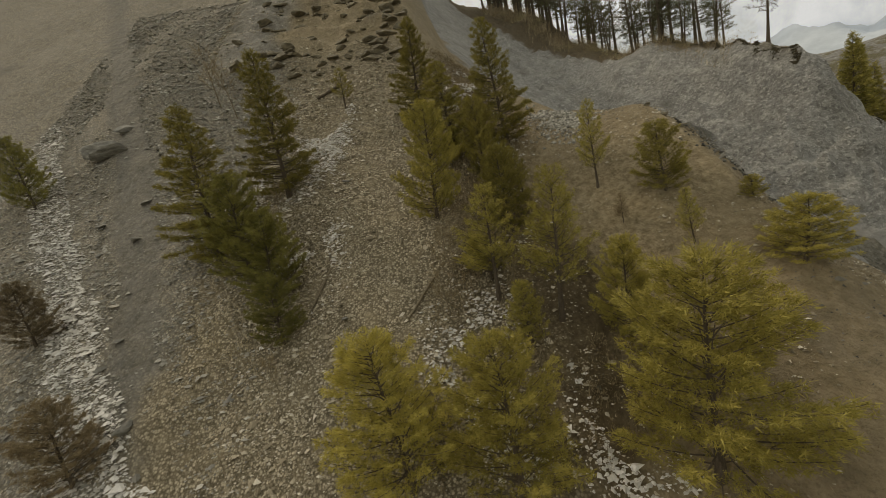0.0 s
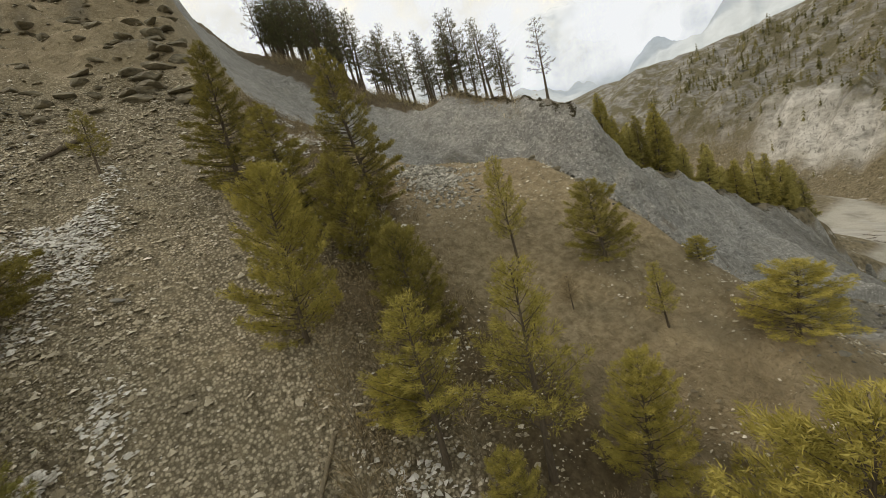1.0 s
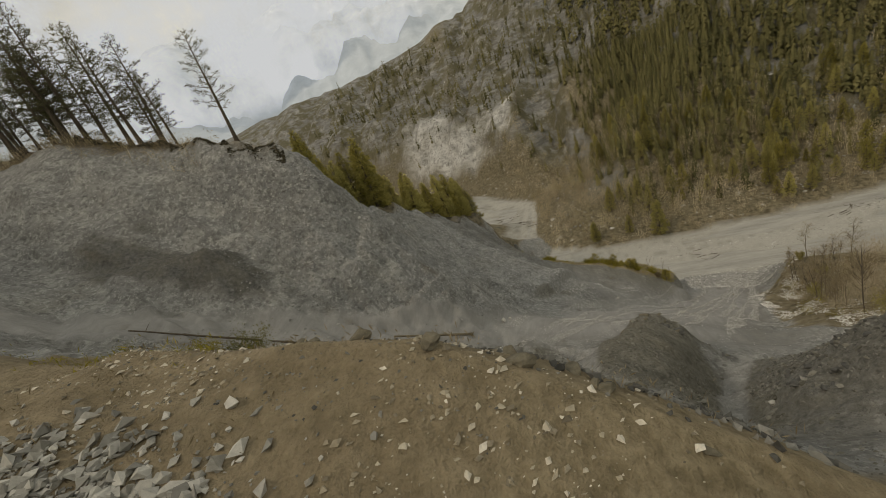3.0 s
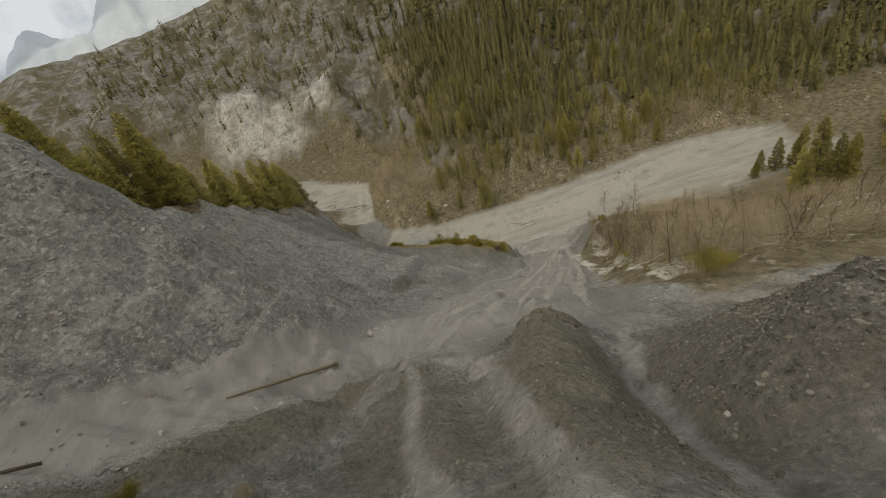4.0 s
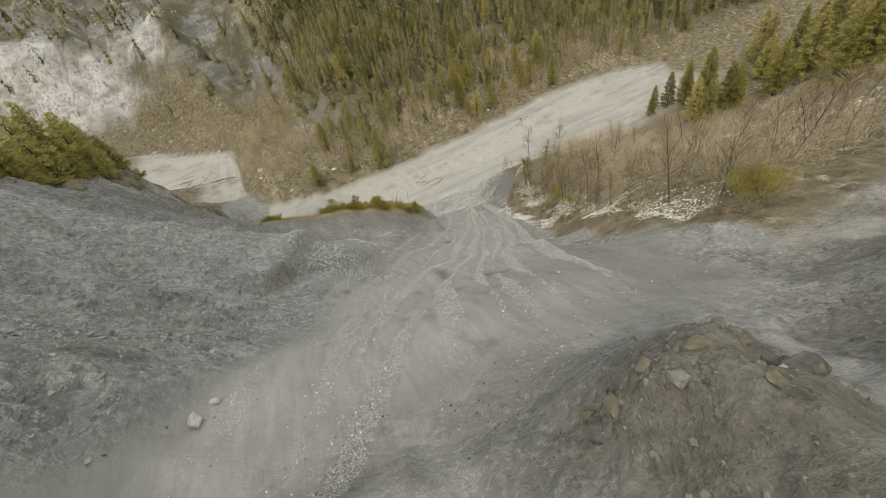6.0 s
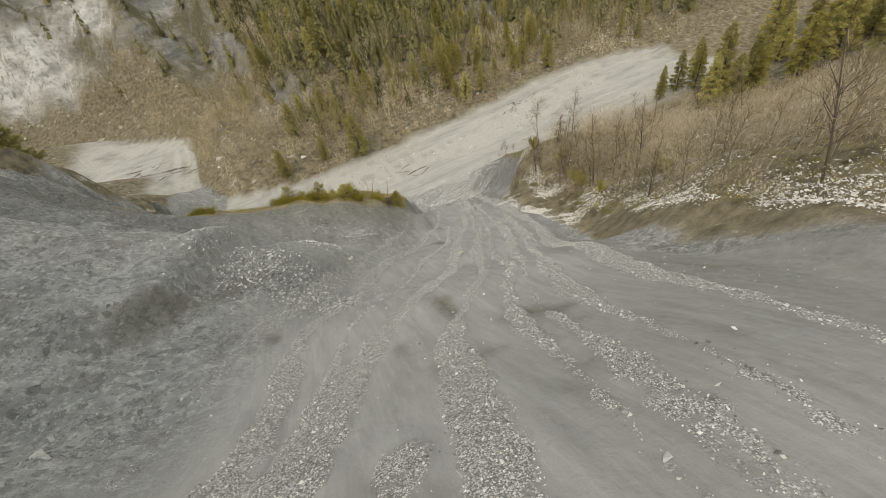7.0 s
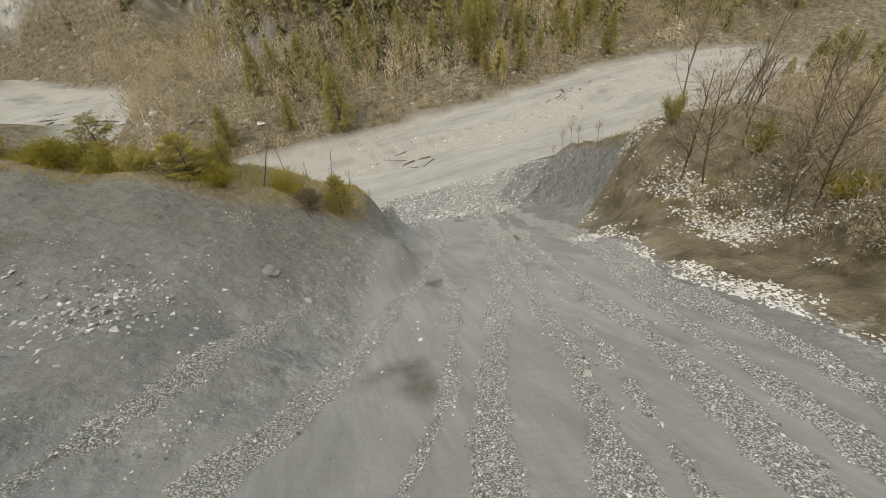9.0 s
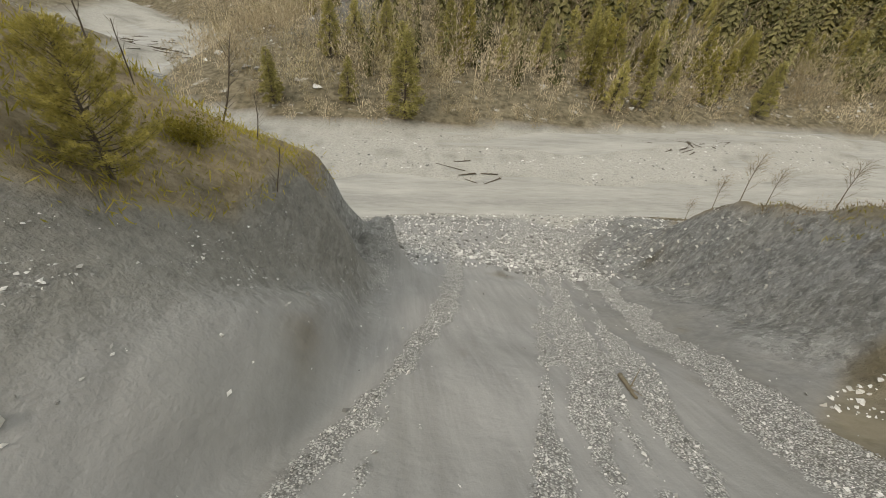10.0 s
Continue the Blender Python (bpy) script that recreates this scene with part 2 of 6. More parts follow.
def river_material():
    m, t, p = nodes_of("milky_water")
    flow = place_of(t, (0.16, 0.8, 1), -10.0)
    braid = grain(t, flow, 0.35, 8, 0.66, 0.36, 0.64)
    fine = grain(t, flow, 2.2, 5, 0.7)
    colour = mixed(t, braid, (0.25, 0.246, 0.222), (0.41, 0.4, 0.362))
    colour = mixed(t, math_node(t, "MULTIPLY", fine, 0.35), colour, (0.5, 0.49, 0.45))
    t.links.new(colour, p.inputs["Base Color"])
    p.inputs["Roughness"].default_value = 0.55
    p.inputs["Specular IOR Level"].default_value = 0.3
    relief(t, p, math_node(t, "ADD", fine, braid), 0.5, 0.15)
    return m


def island_tones(t, stops, by=None):
    g = t.nodes.new("ShaderNodeNewGeometry")
    r = t.nodes.new("ShaderNodeValToRGB")
    while len(r.color_ramp.elements) < len(stops):
        r.color_ramp.elements.new(0.5)
    for k, (e, c) in enumerate(zip(r.color_ramp.elements, stops)):
        e.position, e.color = k / (len(stops) - 1), (*c, 1)
    t.links.new(by or g.outputs["Random Per Island"], r.inputs["Fac"])
    return r.outputs["Color"]


def stone_material(name, stops, rough=0.88, dirt=0.45):
    m, t, p = nodes_of(name)
    at = place_of(t)
    speck = grain(t, at, 9.0, 6, 0.7)
    colour = mixed(t, math_node(t, "MULTIPLY", speck, dirt), island_tones(t, stops), (0.1, 0.098, 0.085))
    t.links.new(colour, p.inputs["Base Color"])
    p.inputs["Roughness"].default_value = rough
    p.inputs["Specular IOR Level"].default_value = 0.3
    relief(t, p, speck, 0.4, 0.04)
    return m


def rock_material(name, low, high):
    m, t, p = nodes_of(name)
    at = place_of(t)
    veins, speck = grain(t, place_of(t, (1, 1, 3.0), 30), 1.4, 7, 0.65), grain(t, at, 11.0, 5, 0.7)
    colour = mixed(t, veins, low, high)
    colour = mixed(t, math_node(t, "MULTIPLY", speck, 0.3), colour, tuple(c * 0.5 for c in low))
    t.links.new(colour, p.inputs["Base Color"])
    p.inputs["Roughness"].default_value = 0.9
    relief(t, p, math_node(t, "ADD", veins, math_node(t, "MULTIPLY", speck, 0.3)), 0.6, 0.08)
    return m


def leaf_material(name, stops, glow=0.2):
    """Needles and leaves: tone by tree and by tuft, a little light coming through."""
    m, t, p = nodes_of(name)
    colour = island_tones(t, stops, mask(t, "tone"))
    info = t.nodes.new("ShaderNodeObjectInfo")
    shift = t.nodes.new("ShaderNodeHueSaturation")
    t.links.new(colour, shift.inputs["Color"])
    bright = math_node(t, "ADD", math_node(t, "MULTIPLY", info.outputs["Random"], 0.5), 0.75)
    t.links.new(bright, shift.inputs["Value"])
    t.links.new(shift.outputs["Color"], p.inputs["Base Color"])
    p.inputs["Roughness"].default_value = 0.7
    p.inputs["Specular IOR Level"].default_value = 0.2
    out = t.nodes["Material Output"]
    thin = t.nodes.new("ShaderNodeBsdfTranslucent")
    t.links.new(shift.outputs["Color"], thin.inputs["Color"])
    blend = t.nodes.new("ShaderNodeMixShader")
    blend.inputs[0].default_value = glow
    t.links.new(p.outputs[0], blend.inputs[1])
    t.links.new(thin.outputs[0], blend.inputs[2])
    t.links.new(blend.outputs[0], out.inputs["Surface"])
    return m


def wood_forest_material(name, dark, light, olive=None):
    """Distant woods: each tree carries its own tone."""
    m, t, p = nodes_of(name)
    colour = mixed(t, mask(t, "tone"), dark, light)
    if olive:
        stand_of = grain(t, place_of(t), 0.055, 4, 0.6, 0.5, 0.62)
        colour = mixed(t, math_node(t, "MULTIPLY", stand_of, 0.55), colour, mixed(t, mask(t, "tone"), tuple(0.45 * c for c in olive), olive))
    colour = mixed(t, math_node(t, "MULTIPLY", grain(t, place_of(t), 1.3, 3), 0.3), colour, tuple(0.5 * c for c in dark))
    t.links.new(colour, p.inputs["Base Color"])
    p.inputs["Roughness"].default_value = 0.85
    p.inputs["Specular IOR Level"].default_value = 0.15
    return m


def bark_material(name, low, high):
    m, t, p = nodes_of(name)
    ridges = grain(t, place_of(t, (1, 1, 0.18)), 16.0, 5, 0.7)
    patches = grain(t, place_of(t), 1.6)
    t.links.new(mixed(t, patches, mixed(t, ridges, low, high), tuple(0.7 * c for c in high)), p.inputs["Base Color"])
    p.inputs["Roughness"].default_value = 0.92
    relief(t, p, ridges, 0.5, 0.03)
    return m


def mountain_material():
    m, t, p = nodes_of("hazed_snowy_mountain")
    at = place_of(t)
    z = t.nodes.new("ShaderNodeSeparateXYZ")
    t.links.new(at, z.inputs[0])
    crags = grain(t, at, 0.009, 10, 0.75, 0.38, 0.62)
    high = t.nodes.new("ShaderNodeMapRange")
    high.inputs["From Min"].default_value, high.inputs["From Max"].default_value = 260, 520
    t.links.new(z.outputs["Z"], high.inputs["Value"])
    # wooded slope and snow, with distance haze put into their colours
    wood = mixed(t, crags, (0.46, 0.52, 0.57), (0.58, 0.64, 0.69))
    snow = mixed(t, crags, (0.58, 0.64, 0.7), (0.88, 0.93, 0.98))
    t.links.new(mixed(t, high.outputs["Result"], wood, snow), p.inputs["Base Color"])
    p.inputs["Roughness"].default_value = 1.0
    return m


def cloud_material():
    m, t, p = nodes_of("cloud")
    c = t.nodes.new("ShaderNodeTexCoord")
    puff = grain(t, c.outputs["Object"], 0.0035, 8, 0.6, 0.34, 0.58)
    uv = t.nodes.new("ShaderNodeAttribute")
    uv.attribute_name = "edge"
    alpha = math_node(t, "MULTIPLY", puff, uv.outputs["Fac"], True)
    # the clouds' daylight is put in as emission of their own
    glow = t.nodes.new("ShaderNodeEmission")
    glow.inputs["Color"].default_value = (0.82, 1.0, 1.27, 1)
    glow.inputs["Strength"].default_value = 1.06
    clear = t.nodes.new("ShaderNodeBsdfTransparent")
    blend = t.nodes.new("ShaderNodeMixShader")
    t.links.new(alpha, blend.inputs[0])
    t.links.new(clear.outputs[0], blend.inputs[1])
    t.links.new(glow.outputs[0], blend.inputs[2])
    t.links.new(blend.outputs[0], t.nodes["Material Output"].inputs["Surface"])
    return m


MAT_GROUND = ground_material()
MAT_RIVER = river_material()
MAT_SCREE = stone_material("scree_stone", [(0.17, 0.143, 0.1), (0.38, 0.328, 0.235), (0.57, 0.51, 0.39), (0.86, 0.81, 0.7)], dirt=0.3)
MAT_SLATE = stone_material("slate_stone", [(0.2, 0.196, 0.175), (0.38, 0.372, 0.332), (0.62, 0.605, 0.545)], dirt=0.3)
MAT_CLOD = stone_material("grey_clods", [(0.15, 0.15, 0.14), (0.27, 0.272, 0.258), (0.36, 0.36, 0.336), (0.5, 0.495, 0.46)], dirt=0.25)
MAT_CRUMB = stone_material("crumbling_rock", [(0.24, 0.243, 0.234), (0.32, 0.322, 0.31), (0.4, 0.402, 0.385)], dirt=0.25)
MAT_EARTH_CRUMB = stone_material("crumbling_earth", [(0.09, 0.085, 0.066), (0.17, 0.162, 0.132), (0.27, 0.26, 0.22)], dirt=0.2)
MAT_GRAVEL = stone_material("gravel_stone", [(0.13, 0.128, 0.118), (0.33, 0.326, 0.305), (0.6, 0.594, 0.56), (0.88, 0.874, 0.835)], dirt=0.2)
MAT_DARK_RUBBLE = stone_material("dark_rubble", [(0.06, 0.059, 0.053), (0.13, 0.128, 0.114), (0.22, 0.215, 0.19), (0.34, 0.33, 0.29)], dirt=0.3)
MAT_PALE = stone_material("pale_limestone", [(0.5, 0.485, 0.44), (0.74, 0.725, 0.68), (0.88, 0.87, 0.84)], dirt=0.15)
MAT_BOULDER = rock_material("boulder_grey", (0.16, 0.16, 0.145), (0.33, 0.325, 0.29))
MAT_BOULDER_PALE = rock_material("boulder_pale", (0.4, 0.385, 0.34), (0.62, 0.6, 0.54))
MAT_DARK_ROCK = rock_material("dark_slate_rock", (0.055, 0.055, 0.05), (0.17, 0.168, 0.155))
MAT_CRAG = rock_material("crag_brown", (0.1, 0.088, 0.06), (0.27, 0.24, 0.17))
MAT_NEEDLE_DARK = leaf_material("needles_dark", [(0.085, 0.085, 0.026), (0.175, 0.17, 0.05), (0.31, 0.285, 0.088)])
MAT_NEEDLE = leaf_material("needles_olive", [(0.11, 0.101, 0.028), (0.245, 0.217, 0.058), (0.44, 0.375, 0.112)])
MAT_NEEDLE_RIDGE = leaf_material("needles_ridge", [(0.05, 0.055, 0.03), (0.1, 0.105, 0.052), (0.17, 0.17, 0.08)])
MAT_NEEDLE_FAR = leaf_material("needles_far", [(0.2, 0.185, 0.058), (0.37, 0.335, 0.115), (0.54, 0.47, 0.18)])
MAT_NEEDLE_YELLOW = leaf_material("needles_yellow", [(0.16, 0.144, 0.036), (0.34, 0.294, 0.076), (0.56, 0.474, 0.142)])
MAT_SHRUB = leaf_material("shrub_leaves", [(0.150, 0.142, 0.023), (0.294, 0.252, 0.041), (0.400, 0.324, 0.071)])
MAT_DRY = leaf_material("dry_twigs", [(0.13, 0.1, 0.055), (0.24, 0.19, 0.115), (0.36, 0.295, 0.19)], 0.1)
MAT_BARK = bark_material("pine_bark", (0.05, 0.04, 0.028), (0.15, 0.12, 0.085))
MAT_GREY_WOOD = bark_material("weathered_wood", (0.1, 0.083, 0.055), (0.28, 0.235, 0.16))
MAT_TURF = stone_material("turf_lip", [(0.035, 0.03, 0.017), (0.075, 0.062, 0.032), (0.12, 0.1, 0.05)])
MAT_FAR_CONIFER = wood_forest_material("far_conifers", (0.07, 0.072, 0.03), (0.27, 0.238, 0.102))
MAT_FAR_BARE = wood_forest_material("far_bare_woods", (0.27, 0.212, 0.125), (0.72, 0.615, 0.44), (0.42, 0.375, 0.17))
MAT_HIGH_BARE = wood_forest_material("high_bare_woods", (0.15, 0.13, 0.09), (0.4, 0.355, 0.27), (0.24, 0.225, 0.11))
MAT_HAZE = wood_forest_material("beige_twigs", (0.33, 0.27, 0.18), (0.66, 0.57, 0.425), (0.42, 0.37, 0.2))
MAT_MOUNTAIN = mountain_material()
MAT_CLOUD = cloud_material()

# ---- shape of the ground ----
def axis(y):
    """Middle of the debris chute, along which the cross-sections are sheared."""
    return np.where(y < 40, -26.0, -26.0 + (y - 40.0) * 0.37)


SECTIONS = []


def section(y, *steps):
    SECTIONS.append((y, [s[0] for s in steps], [s[1] for s in steps]))


# cross-sections of the valley side, from the upper slope down to the river
section(-400, (-400, 370), (-120, 152), (-60, 100), (-18, 66), (10, 44), (40, 30), (120, 20), (400, 60))
section(-30, (-400, 370), (-120, 152), (-60, 100), (-18, 66), (10, 44), (40, 30), (120, 20), (400, 60))
section(-1, (-400, 330), (-120, 134), (-60, 98.5), (-18, 66.3), (10, 45), (40, 32), (120, 22), (400, 60))
section(5, (-400, 290), (-120, 110), (-60, 85.8), (-40, 80), (-30, 75.5), (-18, 67), (-8, 59), (10, 48), (40, 36), (120, 25), (400, 60))
section(12.5, (-400, 250), (-120, 105), (-60, 79.5), (-42, 75.5), (-33, 75), (-25, 74), (-20, 71.5), (-17, 69.5), (-10, 65), (0, 58), (20, 48), (60, 40), (400, 60))
section(18, (-400, 240), (-120, 100), (-60, 75), (-42, 69.6), (-33, 68.5), (-28, 67.6), (-22.4, 67.6), (-18, 64.4), (-15, 64), (-10, 65), (-4, 63.6), (4, 57), (20, 47), (60, 41), (400, 60))
section(24, (-400, 235), (-140, 104), (-100, 88), (-60, 71.5), (-48, 66), (-40, 63.5), (-33, 62), (-30, 61.5), (-27.5, 62.8), (-25, 62.3), (-22.6, 64.0), (-20, 61.6), (-17.8, 58.8), (-15.5, 61.4), (-12, 64), (-6, 64.4), (2, 58.6), (10, 51), (20, 46), (60, 42), (400, 60))
section(30, (-400, 220), (-170, 120), (-140, 103), (-95, 87), (-60, 69), (-47, 62.5), (-40, 59.6), (-36, 57.6), (-32, 57.6), (-28.5, 59.6), (-26.3, 58), (-22.1, 60), (-20, 59), (-17, 54), (-15.6, 55), (-13.5, 56.8), (-10, 58.6), (-6, 58.9), (0, 55.8), (6, 50.6), (20, 45.5), (60, 42), (400, 60))
section(36, (-400, 215), (-170, 119), (-140, 103), (-90, 87), (-79, 84), (-60, 71), (-47, 62), (-41.5, 58), (-36.5, 55.6), (-33, 54.6), (-26, 53.6), (-23, 54.6), (-20.6, 57.3), (-18.6, 56), (-15.2, 51.6), (-9.5, 50.9), (-4, 51.6), (4, 49.5), (20, 45), (60, 42), (400, 60))
section(40.5, (-400, 212), (-170, 121), (-140, 104), (-98, 89), (-79, 86), (-58, 74), (-50, 68.5), (-45.7, 65), (-40.7, 59), (-37, 55.2), (-33, 52.5), (-27, 51.6), (-21, 51.2), (-15, 49.5), (-9, 48.5), (-4, 47), (4, 46.6), (20, 44.5), (60, 42), (400, 60))
section(45.5, (-400, 210), (-274, 162), (-166, 122), (-136, 104), (-98, 90), (-79, 87), (-58, 80.2), (-52, 78), (-43.4, 64), (-39, 58.5), (-35, 52), (-30, 50), (-24, 49.3), (-16, 47.6), (-9, 45.4), (-2, 45.3), (6, 45), (20, 42), (40, 42), (70, 45), (400, 60))
section(60, (-400, 190), (-166, 100), (-100, 72), (-70, 67), (-56, 66.5), (-46, 52), (-36, 43.5), (-28, 41.3), (-20, 40), (-10, 37.6), (-3, 35.6), (1.5, 37), (10, 37.5), (30, 34), (50, 34), (80, 38), (400, 60))
section(72, (-400, 150), (-140, 72), (-80, 61), (-57, 61.6), (-46, 51), (-36, 45), (-30, 40.6), (-27, 38.5), (-23.5, 33), (-12, 29.6), (-4, 27.8), (1, 26.6), (5, 28), (15, 30), (30, 28), (60, 26), (100, 30), (400, 50))
section(88, (-400, 130), (-140, 58), (-80, 52), (-57, 54), (-46, 43), (-36, 36), (-24, 28), (-18, 26), (-13, 21.6), (-5, 20.6), (2, 20), (5, 20.6), (9.5, 20), (12.5, 22.5), (25, 21), (50, 16), (80, 14), (150, 20), (400, 50))
section(97, (-400, 110), (-140, 50), (-80, 45), (-57, 49), (-46, 40), (-38, 33), (-30, 30.5), (-20, 27.2), (-15, 24.3), (-12.5, 21.8), (-10, 19.7), (-8.5, 18.0), (-7.4, 16.0), (-3, 15.6), (4, 15.2), (8.5, 16), (12.6, 22.6), (22, 22), (45, 14), (70, 10), (120, 12), (400, 45))
section(104, (-400, 100), (-140, 45), (-80, 42), (-57, 46.5), (-46, 36), (-38, 27.5), (-28, 26.5), (-16, 24.0), (-12.2, 21.4), (-9.2, 19.4), (-8.1, 18.0), (-7.1, 12.9), (0, 11.6), (7, 11), (11, 12.6), (14.6, 18.6), (25, 15.4), (40, 9.5), (60, 5), (90, 4), (400, 40))
section(108.5, (-400, 100), (-140, 43), (-80, 41), (-57, 45), (-47, 31), (-38, 20), (-28, 18.5), (-16, 19.8), (-9.6, 18.0), (-8.2, 17.0), (-7.1, 10.8), (0, 9.8), (7, 8.6), (12, 9.6), (16, 15.8), (24.5, 12.8), (38, 7.4), (60, 3.4), (110, 2.8), (400, 34))
section(111, (-400, 100), (-140, 42), (-80, 40), (-57, 44), (-47, 27), (-38, 13), (-28, 9.5), (-16, 9), (-10, 9.4), (-7.4, 10), (-6.2, 9), (0, 8.6), (7, 7), (12.5, 7.6), (16.6, 14.2), (24, 11.2), (36, 6.2), (60, 2.4), (110, 2), (400, 30))
section(122, (-400, 100), (-140, 40), (-80, 38), (-57, 40), (-49, 20), (-42, 5), (-34, 0.8), (-15, 0.8), (-8, 3), (-4, 3.6), (4, 2.4), (13, 1.4), (18.8, 5.6), (25, 5.4), (35, 3.0), (60, 0.6), (110, 1), (400, 20))
section(134, (-400, 100), (-140, 36), (-80, 35), (-59, 34), (-54, 19), (-49, 6), (-45, 0), (24, -0.2), (35, -0.2), (60, -0.2), (110, -0.1), (150, 2), (400, 20))
section(150, (-400, 100), (-140, 35), (-76, 28), (-63, 17), (-56, 6), (-51, 0), (70, 0), (110, 0), (150, 4), (400, 30))
section(186, (-400, 100), (-140, 30), (-85, 15), (-63, 0), (400, 0))
section(215, (-400, 100), (-160, 30), (-98, 0), (400, 0))
section(300, (-400, 60), (-260, 0), (400, 0))

FAR_BANK = [(-420, 360), (-200, 325), (-90, 267), (-56, 238), (-53, 188), (-45, 170), (-25, 162), (-4, 161), (16, 163.5), (41, 166), (68, 171.5), (88, 172.5), (105, 169.5), (120, 161), (134, 151), (170, 136), (420, 90)]


def far_distance(x, y):
    """Signed distance to the far bank of the river, positive on the far side."""
    d = np.full(np.shape(x), 1e9)
    for (ax, ay), (bx, by) in zip(FAR_BANK, FAR_BANK[1:]):
        ex, ey = bx - ax, by - ay
        s = np.clip(((x - ax) * ex + (y - ay) * ey) / (ex * ex + ey * ey), 0, 1)
        d = np.minimum(d, np.hypot(x - ax - s * ex, y - ay - s * ey))
    bank = np.interp(x, [p[0] for p in FAR_BANK], [p[1] for p in FAR_BANK])
    return np.where(y > bank, d, -d)


def wobble(x, y, scale, seed):
    """Smooth value noise from -1 to 1."""
    px, py = np.asarray(x, float) / scale + seed * 17.3, np.asarray(y, float) / scale - seed * 9.1
    ix, iy = np.floor(px), np.floor(py)
    fx, fy = px - ix, py - iy
    fx, fy = fx * fx * (3 - 2 * fx), fy * fy * (3 - 2 * fy)

    def cell(a, b):
        h = np.sin(a * 127.1 + b * 311.7 + seed * 74.7) * 43758.5453
        return (h - np.floor(h)) * 2 - 1

    top = cell(ix, iy) * (1 - fx) + cell(ix + 1, iy) * fx
    low = cell(ix, iy + 1) * (1 - fx) + cell(ix + 1, iy + 1) * fx
    return top * (1 - fy) + low * fy


def fractal(x, y, scale, seed, octaves=4):
    total, size = 0.0, 1.0
    for k in range(octaves):
        total = total + wobble(x, y, scale / 2 ** k, seed + k) * size
        size *= 0.5
    return total


U = np.linspace(-420, 440, 1721)
SECTION_Y = np.array([s[0] for s in SECTIONS], float)
SECTION_Z = np.array([np.interp(U, np.array(s[1]) - float(axis(s[0])), s[2]) for s in SECTIONS])
KERNEL = np.array([0, 0, 0.22, 0.56, 0.22, 0, 0])
SECTION_Z = np.array([np.convolve(np.pad(r, 3, "edge"), KERNEL, "valid") for r in SECTION_Z])


def loft(x, y):
    u = np.clip((x - axis(y) + 420) / 0.5, 0, 1719.99)
    i = u.astype(int)
    f = u - i
    k = np.clip(np.searchsorted(SECTION_Y, y) - 1, 0, len(SECTIONS) - 2)
    s = np.clip((y - SECTION_Y[k]) / (SECTION_Y[k + 1] - SECTION_Y[k]), 0, 1)
    s = 0.6 * s + 0.4 * s * s * (3 - 2 * s)
    a = SECTION_Z[k, i] * (1 - f) + SECTION_Z[k, i + 1] * f
    b = SECTION_Z[k + 1, i] * (1 - f) + SECTION_Z[k + 1, i + 1] * f
    return a * (1 - s) + b * s


def ramp(v, lo, hi):
    s = np.clip((v - lo) / (hi - lo), 0, 1)
    return s * s * (3 - 2 * s)


def chute_left(y):
    return np.interp(y, [18, 30, 45, 60, 72, 90, 104, 118, 130], [-46, -40, -34, -31, -24, -12.2, -6.6, -4, -6])


def chute_right(y):
    return np.interp(y, [18, 30, 45, 60, 72, 90, 104, 118, 130], [-16, -13, -6, -1, 3, 7, 9, 13, 20])


def chute_part(x, y):
    """From 0 on the left edge of the chute to 1 on its right edge."""
    return (x - chute_left(y)) / (chute_right(y) - chute_left(y))


def in_chute(x, y):
    q = chute_part(x, y) + 0.06 * wobble(x, y, 5, 30) + 0.14 * ramp(y, 52, 60) * ramp(-y, -96, -92) * ramp(chute_part(x, y), 0.6, 0.9) + 0.03 * wobble(x, y, 1.6, 33)
    return ramp(q, -0.10, 0.10) * ramp(-q, -1.05, -0.95) * ramp(y, 36, 44) * ramp(-y, -134, -126)


# gravel stripes: half their width in metres, and their place across the chute from high up to its mouth
STRIPE_Y = [56, 62, 74, 82, 90, 97, 109]
STRIPES = [
    (0.6, 0.02, 0.01, -0.02, -0.06, -0.08, -0.05, 0.0), (0.65, 0.15, 0.11, 0.07, 0.08, 0.11, 0.2, 0.24), (0.8, 0.23, 0.34, 0.38, 0.37, 0.42, 0.46, 0.58),
    (0.42, 0.2, 0.22, 0.24, 0.31, 0.27, 0.22, 0.25), (0.75, 0.38, 0.48, 0.47, 0.51, 0.49, 0.53, 0.66), (0.4, 0.49, 0.55, 0.54, 0.56, 0.56, 0.58, 0.7),
    (0.5, 0.54, 0.58, 0.63, 0.65, 0.61, 0.65, 0.78), (0.7, 0.61, 0.63, 0.71, 0.72, 0.75, 0.82, 0.88), (0.95, 0.76, 0.76, 0.79, 0.8, 0.8, 0.83, 0.89)]

# stripes of gravel on the floor of the upper gully
GULLY_GRAVEL = [(0.55, ((-50, 25.5), (-46.6, 27.4), (-40.5, 32.6), (-36.6, 35.6))), (0.6, ((-34.0, 33.6), (-32.2, 35.4), (-30.4, 38.6), (-27.8, 43.4), (-24, 50)))]
# edges: the dark bank along the gully floor, the pale lip beside it, and the spine below the bench
BANK_LINE = ((-52, 23), (-46.6, 27.0), (-42.5, 30.2), (-39.9, 33.0), (-36.0, 36.2), (-32.6, 38.6))
LIP_LINE = ((-32.6, 35.2), (-30.6, 37.4), (-28.6, 38.8), (-26.8, 37.0), (-24.9, 34.6))
SPINE_LINE = ((-7.4, 107), (-7.2, 102), (-7.4, 98.3), (-8.0, 96.0), (-9.2, 94.4))


